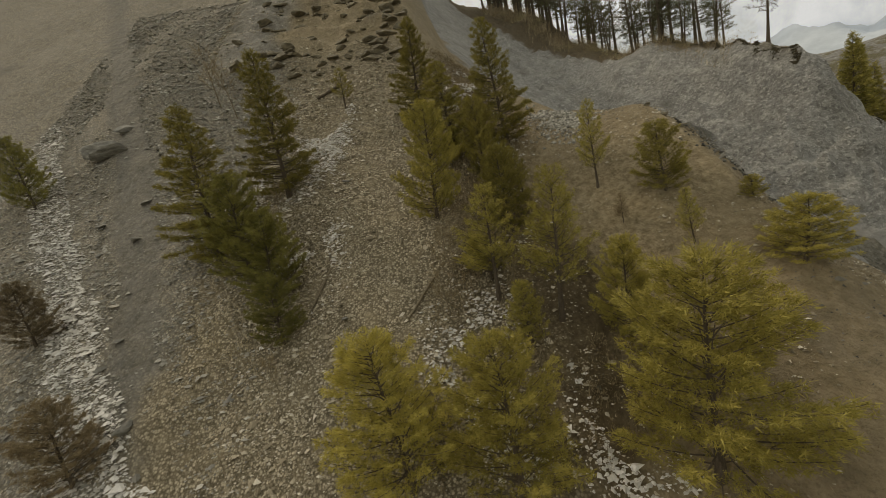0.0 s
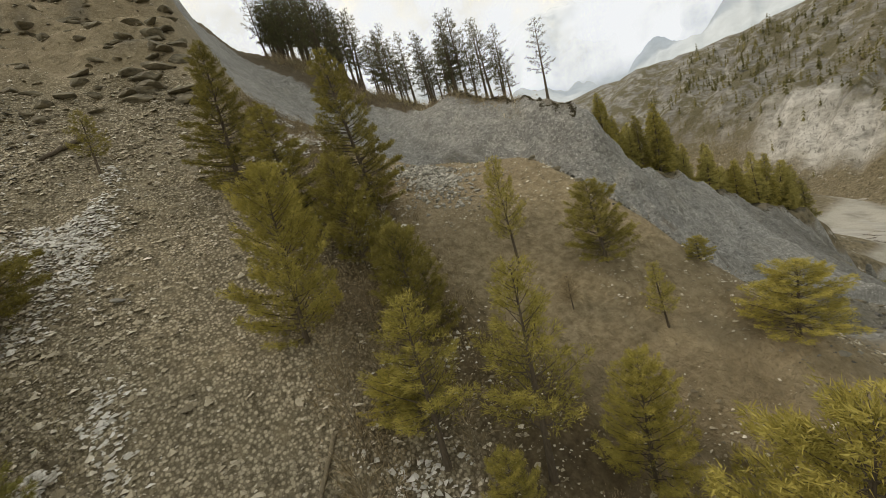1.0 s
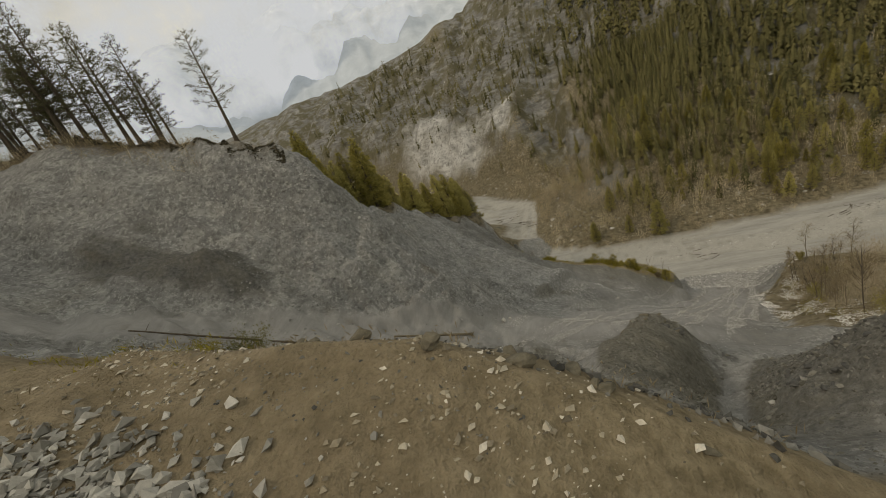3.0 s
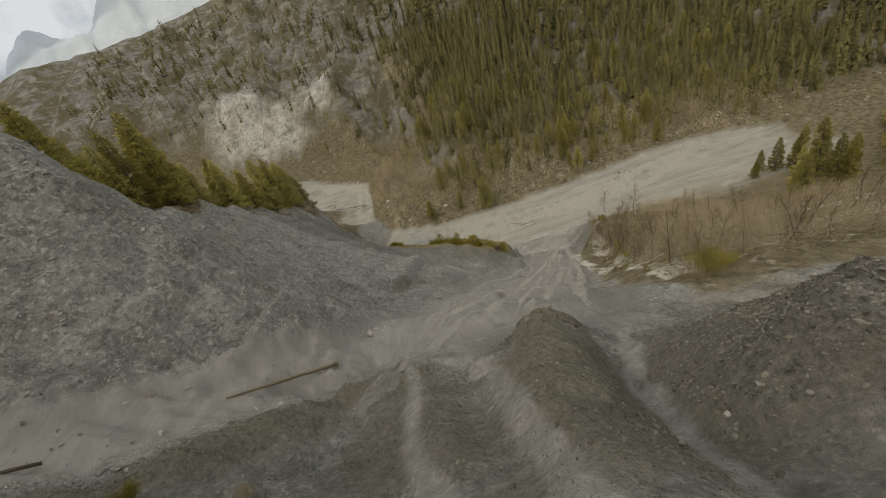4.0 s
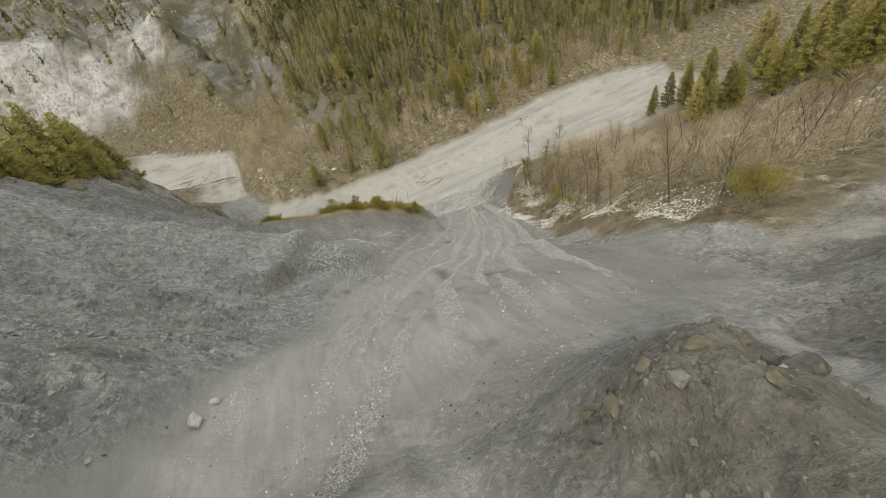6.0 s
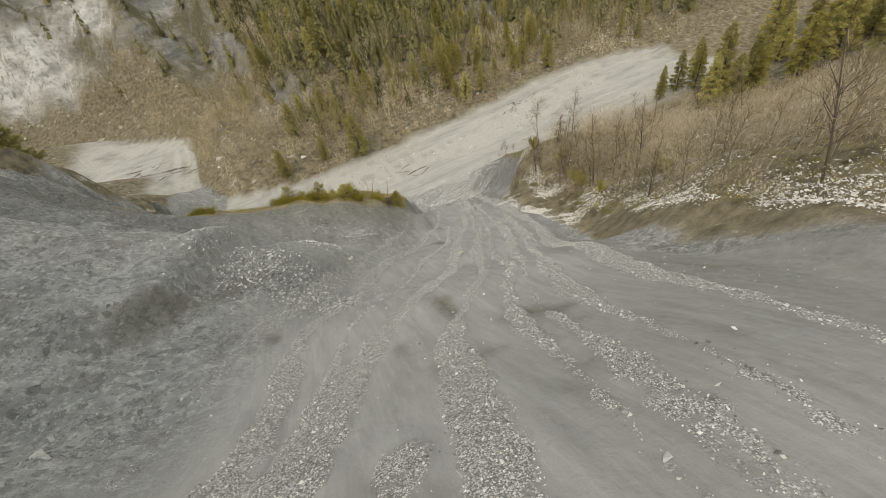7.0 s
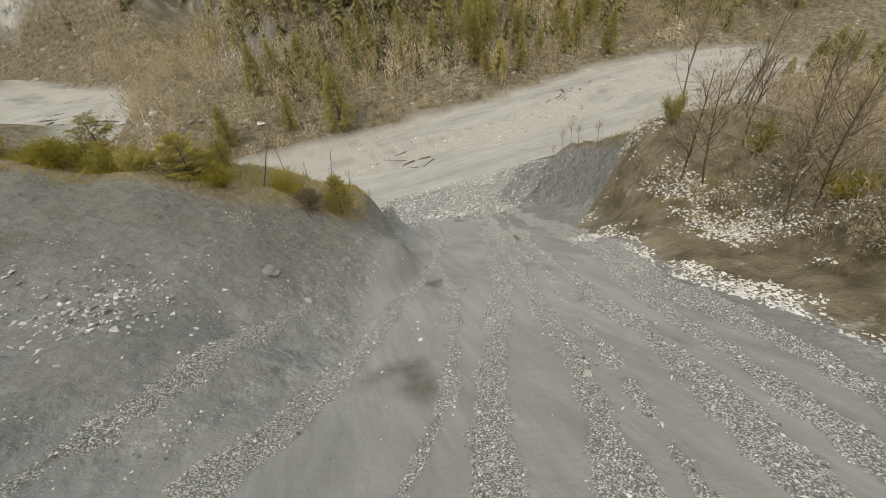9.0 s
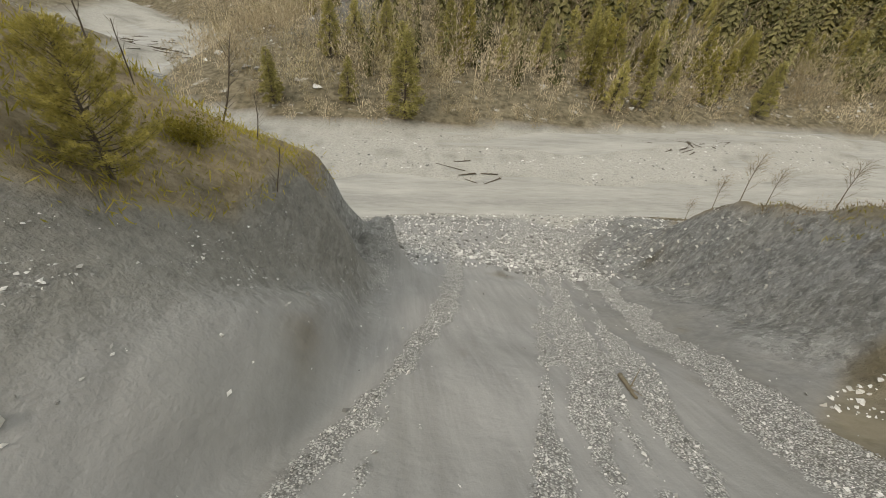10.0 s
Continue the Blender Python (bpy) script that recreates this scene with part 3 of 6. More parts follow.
def to_line(x, y, line):
    """Distance from a line in plan, and the side of it: positive on the right of its run."""
    best, side = np.full(np.shape(x), 1e9), np.zeros(np.shape(x))
    for (ax, ay), (bx, by) in zip(line, line[1:]):
        ex, ey = bx - ax, by - ay
        t = np.clip(((x - ax) * ex + (y - ay) * ey) / (ex * ex + ey * ey), 0, 1)
        d = np.hypot(x - ax - t * ex, y - ay - t * ey)
        side = np.where(d < best, np.sign((x - ax) * ey - (y - ay) * ex), side)
        best = np.minimum(best, d)
    return best, side


def levee(x, y):
    """Long stripes of coarse gravel that follow the flow of the chute."""
    q = chute_part(x, y)
    wide = chute_right(y) - chute_left(y)
    best = np.zeros(np.shape(x))
    for k, (reach, *line) in enumerate(STRIPES):
        mid = np.interp(y, STRIPE_Y, line)
        off = np.abs(q - mid) * wide + 0.35 * wobble(x, y, 3.2, 300 + k) * reach
        fat = reach * (0.8 + 0.6 * wobble(y, 0 * y + 7 * k, 7.5, 320 + k))
        best = np.maximum(best, ramp(fat - off + 0.22 * wobble(x, y, 0.7, 340), -0.12, 0.2))
    upper = np.zeros(np.shape(x))
    for half, line in GULLY_GRAVEL:
        upper = np.maximum(upper, ramp(half - to_line(x, y, line)[0] + 0.5 * half * wobble(x, y, 1.5, 347), -0.12, 0.3))
    fan = ramp(y, 113, 120) * ramp(wobble(x, y, 4, 345), -0.5, 0.1)
    return np.maximum(0.8 * upper, np.maximum(best * (0.2 + 0.8 * ramp(y, 43, 52)), fan) * np.maximum(in_chute(x, y), 0.85 * ramp(q, -0.3, -0.2) * ramp(-q, -0.1, 0) * ramp(y, 74, 80) * ramp(-y, -92, -87)))


CREST_X = [-900, -400, -250, -130, -60, 0, 120, 400, 900]
CREST_Z = [110, 128, 138, 152, 235, 330, 400, 420, 420]


def far_side(x, y, d):
    """The mountainside across the river: its height, white cliff and grey rock."""
    rise = np.interp(d, [0, 3, 30, 60, 120, 420, 900], [0.3, 1.5, 8.0, 26.0, 72.0, 330.0, 560.0])
    steep = np.interp(d, [0, 6, 18, 26, 48, 70, 130, 420, 900], [0.3, 2.5, 9.0, 22.0, 58.0, 66.0, 96.0, 300.0, 500.0])
    left = ramp(-x + 0.15 * wobble(x, y, 30, 60) * 60, 38, 62)
    rise = rise * (1 - left) + steep * left
    gully = np.abs(wobble(x + 0.25 * d, 0 * x, 46, 61)) * 2 - 0.9
    rise = rise + gully * np.clip((d - 25) / 6, 0, 9)
    rise = rise + fractal(x, y, 70, 5) * np.clip((d - 10) / 10, 0, 9)
    white = left * ramp(d + 10 * wobble(x, y, 14, 65), 14, 28) * ramp(-d + 14 * wobble(x, y, 17, 69), -66, -42) * ramp(x, -190, -150) * ramp(fractal(x, rise * 1.4, 30, 62, 4), -0.2, 0.45)
    rock = ramp(fractal(x + 0.3 * y, rise * 0.8, 60, 67, 3) + 1.5 * ramp(-x, -12, 42) - 0.2, -0.1, 0.5) * ramp(d, 22, 45)
    crag = np.maximum(white, rock)
    along = x - 0.5 * y
    rise = rise + crag * (np.abs(wobble(along, rise, 17, 63)) * 8 + np.abs(wobble(along, rise * 1.3, 7, 64)) * 4.5 + np.abs(wobble(along, rise * 0.6, 3.2, 66)) * 1.8 - 6)
    cleft = np.exp(-((x + 96 + 0.2 * d + 5 * wobble(x, y, 12, 68)) / 3.5) ** 2) + np.exp(-((x + 128 + 5 * wobble(x, y, 10, 72)) / 3.0) ** 2)
    rise = rise - 7 * cleft * left * ramp(d, 14, 26)
    top = np.interp(x, CREST_X, CREST_Z) + fractal(x, y, 60, 71) * 9
    over = np.clip(rise - top + 25, 0, None)
    return rise - over + 25 * (1 - np.exp(-over / 25)), white, rock


def braid(x, d):
    """Long bars of the riverbed, drawn out along the banks."""
    return wobble(x * 0.16 + d * 0.1, d, 5.5, 231) * 0.6 + wobble(x * 0.2, d, 2.1, 232) * 0.4


def height(x, y):
    x, y = np.asarray(x, float), np.asarray(y, float)
    near = loft(x, y)
    d = far_distance(x, y)
    rise = far_side(x, y, d)[0]
    z = np.where(d > 0, rise, near)
    bed = ramp(-near, -0.8, -0.2) * ramp(y, 114, 124) * (d < 0)
    z = z + bed * (0.5 * braid(x, d) - 0.1)
    dry = np.clip(z / 4, 0, 1) * np.where(d > 0, 0.4, 1.0)
    flow = in_chute(x, y)
    rough = 1 - 0.8 * flow
    z = z + dry * rough * (fractal(x, y, 13, 1) * 0.55 + fractal(x, y, 2.4, 9, 3) * 0.17)
    # rills and small scarps in the bare grey faces
    bare = ramp(y, 13, 20) * ramp(-y, -132, -120) * ramp(-x, -40, -20) * (1 - flow) * dry
    face = ramp(-x, 30, 36) * ramp(-y, -70, -55)
    knobs = np.abs(wobble(y + 0.35 * x, near, 4.6, 53)) * 1.3 + np.abs(wobble(y + 0.35 * x, near * 1.2, 2.1, 54)) * 0.7 + np.abs(wobble(y + 0.3 * x, near, 0.95, 55)) * 0.3
    z = z + bare * ramp(-x, 32, 38) * (1.0 - knobs) * 1.15
    rill = np.abs(wobble(x * 0.25 + y * 0.5, y * 0.9 - x * 0.2, 2.6, 51))
    z = z - bare * (0.35 + 0.35 * face) * (1 - rill) * 0.8 * (1 - 0.7 * ramp(x, 4, 9))
    z = z + bare * 0.3 * (0.5 - np.abs(wobble(x, y, 1.9, 56))) + bare * 0.35 * (0.5 - np.abs(wobble(x, y, 4.3, 57)))
    # broken rock of the dark ridge, and a fresh scarp in the bank
    ridge = np.exp(-((x + 8) / 8.0) ** 2 - ((y - 26.5) / 6.5) ** 2)
    z = z + ridge * (1.3 * np.abs(wobble(x, y, 2.6, 58)) + 0.7 * np.abs(wobble(x, y, 1.2, 59)) - 0.7)
    off = x - np.interp(y, [62, 64, 67.1, 69.8, 71.5, 75.5, 80], [-36, -34, -31.8, -31.3, -30.3, -28.8, -28]) + 0.3 * wobble(x, y, 1.1, 60)
    z = z + 1.7 * ramp(-off, -0.3, 0.3) * np.exp(-(off / 3.0) ** 2) * ramp(y, 63, 66) * ramp(-y, -79, -76)
    # dark hump beside the gully floor, and ledges of the outcrop high on the slope
    z = z + (2.6 + 1.2 * np.abs(wobble(x, y, 2.4, 88))) * np.exp(-(((x + 58) * 0.8 + (y - 33) * 0.5) / 6.5) ** 2 - (((y - 33) * 0.8 - (x + 58) * 0.5) / 3.2) ** 2)
    crag = ramp(-x + 3 * wobble(x, y, 6, 84), 40, 52) * ramp(-y, -3, 5) * ramp(y, -26, -14) * ramp(x, -85, -70)
    steps = z / 2.3 + wobble(x, y, 7, 81)
    z = z + crag * (1.3 * np.abs(np.mod(steps, 1) - 0.5) * 2.0 + 0.7 * fractal(x, y, 3.0, 83, 3) + 0.8)
    # a straight rill and a dark slit down the grey face
    z = z - 0.7 * np.exp(-((x + 46.75 + 0.25 * wobble(x, y, 1.8, 401)) / 0.42) ** 2) * ramp(y, 35.5, 38) * ramp(-y, -47, -45)
    z = z - 0.9 * np.exp(-((x + 44.1 + 0.3 * wobble(x, y, 1.5, 402)) / 0.5) ** 2) * ramp(y, 44, 45.4) * ramp(-y, -49.5, -48)
    # broken faces: ledges and lumps down to a third of a metre
    crumbs = np.abs(wobble(x, y, 1.15, 411)) * 0.42 + np.abs(wobble(x, y + 0.4 * x, 0.62, 412)) * 0.24
    z = z + bare * (0.45 + 0.55 * ramp(fractal(x, y, 6.0, 413, 2), -0.3, 0.4)) * (0.3 - crumbs) * 1.25 * (1 - 0.6 * ramp(y, 56, 64))
    # gullied flanks of the knoll
    hump = ramp(np.exp(-((x + 20.5) / 4.0) ** 2 - ((y - 27.5) / 8.5) ** 2), 0.15, 0.6)
    z = z - hump * (0.55 * np.abs(wobble(y + 0.8 * np.abs(x + 21.5), 0 * x, 1.7, 431)) + 0.4 * np.abs(wobble(x, y, 0.9, 432)) - 0.35)
    # bank, lip and spine
    far, side = to_line(x, y, LIP_LINE)
    z = z + 0.75 * np.exp(-(far / np.where(side > 0, 0.5, 1.6)) ** 2) * (0.7 + 0.5 * wobble(x, y, 1.3, 404))
    far, side = to_line(x, y, SPINE_LINE)
    z = z + 0.9 * np.exp(-(far / np.where(side > 0, 1.9, 0.4)) ** 2) * ramp(y, 93.5, 96)
    far, side = to_line(x, y, BANK_LINE)
    z = z + 0.35 * ramp(side * far + 0.5 * wobble(x, y, 1.6, 406), 0, 0.7) * ramp(-far, -5, -2) * ramp(y, 24, 27)
    # knob of rock at the mouth of the chute
    z = z + 4.2 * np.exp(-((x + 6.0) / 1.3) ** 2 - ((y - 110.2) / 1.6) ** 2) * (0.8 + 0.5 * np.abs(wobble(x, y, 1.0, 408)))
    z = z + levee(x, y) * 0.1 + flow * (wobble(x, y, 7, 77) * 0.16 + 0.02 * wobble(x, y, 0.9, 78))
    return z


# ---- the ground as one sheet ----
def graded(lo, hi, fine_lo, fine_hi, step, growth=1.2):
    """Grid lines, close together between fine_lo and fine_hi and wider outside."""
    lines = list(np.arange(fine_lo, fine_hi + step / 2, step))
    gap, at = step, lines[-1]
    while at < hi:
        gap = min(gap * growth, 2.6 if abs(at) < 300 else 30)
        at += gap
        lines.append(at)
    gap, at = step, lines[0]
    while at > lo:
        gap = min(gap * growth, 2.6 if abs(at) < 300 else 30)
        at -= gap
        lines.insert(0, at)
    return np.array(lines)


def sheet(name, xs, ys, heights, material):
    gx, gy = np.meshgrid(xs, ys)
    gz = heights(gx, gy)
    co = np.stack([gx, gy, gz], -1).reshape(-1, 3)
    w, h = len(xs), len(ys)
    i = np.arange(w * h).reshape(h, w)
    quads = np.stack([i[:-1, :-1], i[:-1, 1:], i[1:, 1:], i[1:, :-1]], -1).reshape(-1, 4)
    me = bpy.data.meshes.new(name)
    me.vertices.add(len(co))
    me.vertices.foreach_set("co", co.astype(np.float32).ravel())
    me.loops.add(quads.size)
    me.loops.foreach_set("vertex_index", quads.astype(np.int32).ravel())
    me.polygons.add(len(quads))
    me.polygons.foreach_set("loop_start", np.arange(0, quads.size, 4, dtype=np.int32))
    me.polygons.foreach_set("use_smooth", np.ones(len(quads), bool))
    me.update(calc_edges=True)
    me.materials.append(material)
    return new(name, me)


def spur_line(x):
    return np.interp(x, [-120, -60, -50, -44, -40, -36, -32, -28, -22, -20, -15, -5, 8], [2.5, 7.0, 17.5, 24.5, 26.0, 24.5, 20.0, 16.0, 14.6, 14.2, 15.6, 19.0, 26.0])


def terrace_edge(y):
    return chute_right(y) + np.interp(y, [44, 60, 80, 90, 95, 99, 111, 122], [4, 2, 1.2, 0.9, 0.9, 4, 5.5, 6.0])


def soil_edge(y):
    """Where the grey mud gives way to the brown soil below the terrace."""
    return chute_right(y) + np.interp(y, [44, 52, 60, 70, 82, 90, 95, 99, 111, 122], [4, 0.5, -2.4, -2.6, -3.2, -3.6, -4.2, 3, 5.5, 6.0])


RUNNELS_AND_CRESTS = [
    (2.7, ((-64, 20), (-55, 25.5), (-48.2, 29.8), (-41, 35.7), (-35, 41.8), (-30, 50))),
    (0.55, ((-23.6, 19), (-24.2, 26), (-24.6, 33), (-27, 41))),
    (0.6, ((-19.6, 17.5), (-18.4, 22), (-17.6, 25.5), (-16.3, 30.5), (-13.6, 37), (-8, 47), (-5, 54))),
    (0.6, ((-30.6, 37.2), (-28.6, 38.8), (-26.8, 37.0), (-24.8, 34.6))),
    # spine crest: a dried streak, with its lit edge put into the colour
    (0.45, ((-7.3, 104), (-7.4, 98.3), (-8.0, 96.0), (-9.4, 94.2))),
    (0.6, ((-27.5, 21), (-29.5, 27), (-30, 34), (-31, 42))),
    (1.2, ((8, 36), (0, 41), (-5, 46), (-5, 54))),
]


def runnel_or_crest(x, y, lines=RUNNELS_AND_CRESTS):
    """Silted runnels that lead into the chute, and pale crests of the lip and the spine."""
    out = np.zeros(np.shape(x))
    for half, line in lines:
        d = np.full(np.shape(x), 1e9)
        for (ax, ay), (bx, by) in zip(line, line[1:]):
            ex, ey = bx - ax, by - ay
            s = np.clip(((x - ax) * ex + (y - ay) * ey) / (ex * ex + ey * ey), 0, 1)
            d = np.minimum(d, np.hypot(x - ax - s * ex, y - ay - s * ey))
        out = np.maximum(out, ramp(half - d + wobble(x, y, 2.2 + half, 350) * min(half, 0.9) * 0.5, -0.3 * half, 0.3 * half))
    return out


def bench_area(x, y, uneven):
    """The grassy bench above the river, on the left of the chute."""
    edge = np.interp(x, [-30, -17.8, -13.2, -11.5, -10.4, -9.5, -9.0, -8.5], [95.4, 96.4, 97.0, 97.7, 99.2, 100.9, 102.4, 104])
    return ramp(y - edge + 0.6 * uneven, -0.5, 0.8) * ramp(-x - 8.3 + 0.2 * uneven, -0.2, 0.5) * ramp(-y, -109.6, -108.2) * ramp(x, -46, -36)


def covers(x, y, z):
    """How far each kind of ground cover reaches, by place."""
    n1, n2 = fractal(x, y, 5.0, 91, 3), fractal(x, y, 1.7, 95, 2)
    d = far_distance(x, y)
    beyond = ramp(y - spur_line(x) + n1 * 1.1, -0.4, 1.4)
    terrace = ramp(x - soil_edge(y) + n1 * 0.9, -0.3, 1.0) * ramp(y, 41, 45)
    plateau = ramp(-(x + 53.5) - np.clip(y - 46, 0, 6) * 0.45 + n1 * 0.6, -0.5, 0.8) * ramp(y, 44.5, 46.5)
    bench = bench_area(x, y, n1)
    slate = ramp(-(y + 13.0) + n1 * 2.0, -0.5, 2.5) * ramp(-x, -30, -10) * 0.85
    grey = np.maximum(beyond * (1 - terrace) * (1 - plateau) * (1 - bench), slate) * (d < 0)
    lip = ramp(x + 4, -4, 6) * ramp(-y, -45, -40) * ramp(n1, 0.1, 0.6) * 0.3
    grey = grey * (1 - lip)
    dark = 0.82 * ramp(np.exp(-((x + 9) / 8.5) ** 2 - ((y - 26.5) / 7.5) ** 2) * 1.7 + n2 * 0.5 + n1 * 0.5, 0.35, 1.0)
    dark = np.maximum(dark, 1.0 * ramp(np.exp(-((x + 60) / 9) ** 2 - ((y - 33 - 0.15 * (x + 58)) / 3.0) ** 2) * 1.6 + n2 * 0.3, 0.35, 0.8))
    dark = np.maximum(dark, 0.5 * ramp(np.exp(-((x + 20.5) / 5.0) ** 2 - ((y - 30) / 7.5) ** 2) * 1.5 + n2 * 0.45, 0.45, 1.0))
    dark = np.maximum(dark, 0.7 * ramp(np.exp(-((x + 31.5) / 3.5) ** 2 - ((y - 28) / 5) ** 2) * 1.4 + n2 * 0.4, 0.45, 0.9))
    track = y - (x + 15.7) * 0.54 + 15.6 + 0.9 * wobble(x, y, 6, 145) + 0.4 * wobble(x, y, 1.6, 146)
    dark = np.maximum(dark, 0.5 * slate * (1 - ramp(np.abs(track), 1.2, 2.2)) + 0.4 * slate)
    wall = ramp(x - chute_right(y), -0.6, 1.2) * ramp(y, 88, 94) * (1 - terrace)
    wall_left = ramp(chute_left(y) - x, 0.2, 1.2) * ramp(y, 80, 92) * (1 - bench) * 0.5
    near_gully = ramp(x, -46, -38) * ramp(-x, -8, 2) * ramp(y, 12, 17) * ramp(-y, -46, -38)
    dark = np.maximum(dark, near_gully * (0.36 + 0.32 * ramp(n1, -0.1, 0.5)))
    dark = np.maximum(dark, (0.45 + 0.25 * ramp(y, 90, 95)) * ramp(chute_left(y) - x, 0.3, 2.5) * ramp(y, 80, 86) * (1 - bench) * ramp(-y, -108, -104))
    dark = np.maximum(dark, np.maximum(0.35 * wall, 0.2 * wall_left)) * (d < 0) * (1 - 0.85 * runnel_or_crest(x, y))
    far, side = to_line(x, y, BANK_LINE)
    bank = ramp(side * far + 0.6 * n2, 0, 0.8) * ramp(-far - 1.2 * n1, -5.5, -2.2) * ramp(y, 24.5, 27)
    knoll = ramp(np.exp(-((x + 20.4) / 4.4) ** 2 - ((y - 28.0) / 9.0) ** 2) * 1.6 + n2 * 0.35, 0.35, 0.75)
    basin = ramp(np.exp(-((x + 29.5) / 4.6) ** 2 - ((y - 30.0) / 6.5) ** 2) * 1.6 + n1 * 0.45, 0.4, 0.9)
    ridge = ramp(np.exp(-((x + 8) / 9.5) ** 2 - ((y - 26.5) / 8.0) ** 2) * 1.6 + n1 * 0.3, 0.3, 0.9)
    fringe = ramp(1.0 - np.abs(x + 32.2 - 0.95 * (y - 66)) + 0.6 * n2, 0, 0.6) * ramp(y, 63, 65) * ramp(-y, -71, -69.6)
    earth = np.maximum(np.maximum(bank, 0.95 * knoll), np.maximum(0.7 * basin, np.maximum(0.5 * ridge, 0.7 * fringe))) * (1 - 0.9 * runnel_or_crest(x, y)) * (1 - ramp(levee(x, y), 0.2, 0.6))
    strip = y - np.interp(x, [-44, -32, -22, -12], [4.4, 3.4, 1.6, 2.6])
    duff = ramp(3.0 - np.abs(strip) + 1.6 * n1, -0.4, 1.2) * ramp(x, -46, -42) * ramp(-x, 9, 12)
    duff = np.maximum(duff, ramp(np.exp(-((x + 22.5) / 4.5) ** 2 - ((y + 9.6 + 0.35 * (x + 22.5)) / 2.0) ** 2) * 1.5 + 0.5 * n2, 0.4, 0.9))
    duff = np.maximum(duff, ramp(y - 44.4 + 0.11 * (-x - 62) + 1.2 * n1, -0.5, 1.0) * ramp(-x, 58, 64) * ramp(-y, -60, -52)) * (d < 0)
    lower = ramp(chute_left(y) - x, -0.4, 0.6) * ramp(y, 66, 76) * ramp(-y, -109, -106) * ramp(x, -38, -30) * (1 - bench)
    earth = np.maximum(earth, 0.55 * lower * ramp(y, 88, 95))
    dark = np.maximum(dark, 0.58 * ramp(chute_part(x, y) + 0.05 * n1, 0.64, 0.84) * in_chute(x, y))
    dark = np.maximum(dark, 0.36 * ramp(chute_part(x, y) + 0.1 * n1, 0.4, 0.6) * ramp(-y, -62, -50) * in_chute(x, y))
    scree = (1 - beyond) * ramp(-y + n1 * 2, -4, 1) * (d < 0)
    scree = scree * (1 - 0.8 * ramp(-x, 40, 46) * ramp(-y, -3, 3) * ramp(y, -24, -18))
    river = ramp(-z, -0.7, -0.25) * ramp(y, 112, 120)
    river = np.maximum(river, ramp(-z, -5, -3) * ramp(y, 165, 180) * ramp(-x, 55, 60) * (d < 0))
    _, white, rock = far_side(x, y, d)
    white, rock = np.where(d > 0, white, 0), np.where(d > 0, rock, 0) 
    litter = np.maximum((d > 0) * 1.0, np.maximum(0.85 * terrace, plateau)) * (1 - ramp(-y, -16, -12))
    return {"earth": earth, "duff": duff, "litter": litter, "grey": grey, "dark": dark, "scree": scree, "river": river, "streak": ramp(braid(x, d) + 0.3 * wobble(x, y, 1.4, 233), -0.1, 0.35), "cliff": white, "rock": rock, "flow": np.maximum(in_chute(x, y), np.maximum(0.95 * runnel_or_crest(x, y, RUNNELS_AND_CRESTS[:1]), np.maximum(0.6 * lower, 0.4 * runnel_or_crest(x, y)))), "gravel": levee(x, y), "runnel_or_crest": runnel_or_crest(x, y) * ramp(wobble(x, y, 2.6, 352) + 0.5 * wobble(x, y, 0.9, 353), -0.7, 0.2)}


ground = sheet("ground", graded(-900, 700, -57, 20, 0.3), graded(-300, 1000, -34, 126, 0.3), height, MAT_GROUND)
tagged(ground, "grey debris chute and wooded mountainside beside a pale river", "ground", kind="structure")
co = np.empty(len(ground.data.vertices) * 3, np.float32)
ground.data.vertices.foreach_get("co", co)
co = co.reshape(-1, 3).astype(float)
for key, values in covers(co[:, 0], co[:, 1], co[:, 2]).items():
    ground.data.attributes.new(key, "FLOAT", "POINT").data.foreach_set("value", values.astype(np.float32))


def river_level(x, y):
    return -0.06 + 0.02 * wobble(x, y, 3, 101)


river = sheet("river", np.arange(-300, 300, 3.0), np.arange(112, 345, 3.0), river_level, MAT_RIVER)
tagged(river, "milky pale grey mountain river between gravel banks", "river", kind="structure")


# ---- mesh helpers ----
def mesh_of(name, co, tris, material, smooth=False):
    co, tris = np.asarray(co, np.float32), np.asarray(tris, np.int32)
    me = bpy.data.meshes.new(name)
    me.vertices.add(len(co))
    me.vertices.foreach_set("co", co.ravel())
    me.loops.add(tris.size)
    me.loops.foreach_set("vertex_index", tris.ravel())
    me.polygons.add(len(tris))
    me.polygons.foreach_set("loop_start", np.arange(0, tris.size, 3, dtype=np.int32))
    me.polygons.foreach_set("use_smooth", np.full(len(tris), smooth))
    me.update(calc_edges=True)
    me.materials.append(material)
    return me


def part(name, geometry, material, parent, label="", smooth=False, tone=None):
    ob = new(name, mesh_of(name, *geometry, material, smooth))
    if tone is not None:
        ob.data.attributes.new("tone", "FLOAT", "POINT").data.foreach_set("value", np.repeat(tone, len(ob.data.vertices) // len(tone)).astype(np.float32))
    ob.parent = parent
    return tagged(ob, label)


def joined(pieces):
    """One vertex and triangle array from several."""
    cos, tris, n = [], [], 0
    for c, f in pieces:
        cos.append(c)
        tris.append(f + n)
        n += len(c)
    return np.concatenate(cos), np.concatenate(tris)


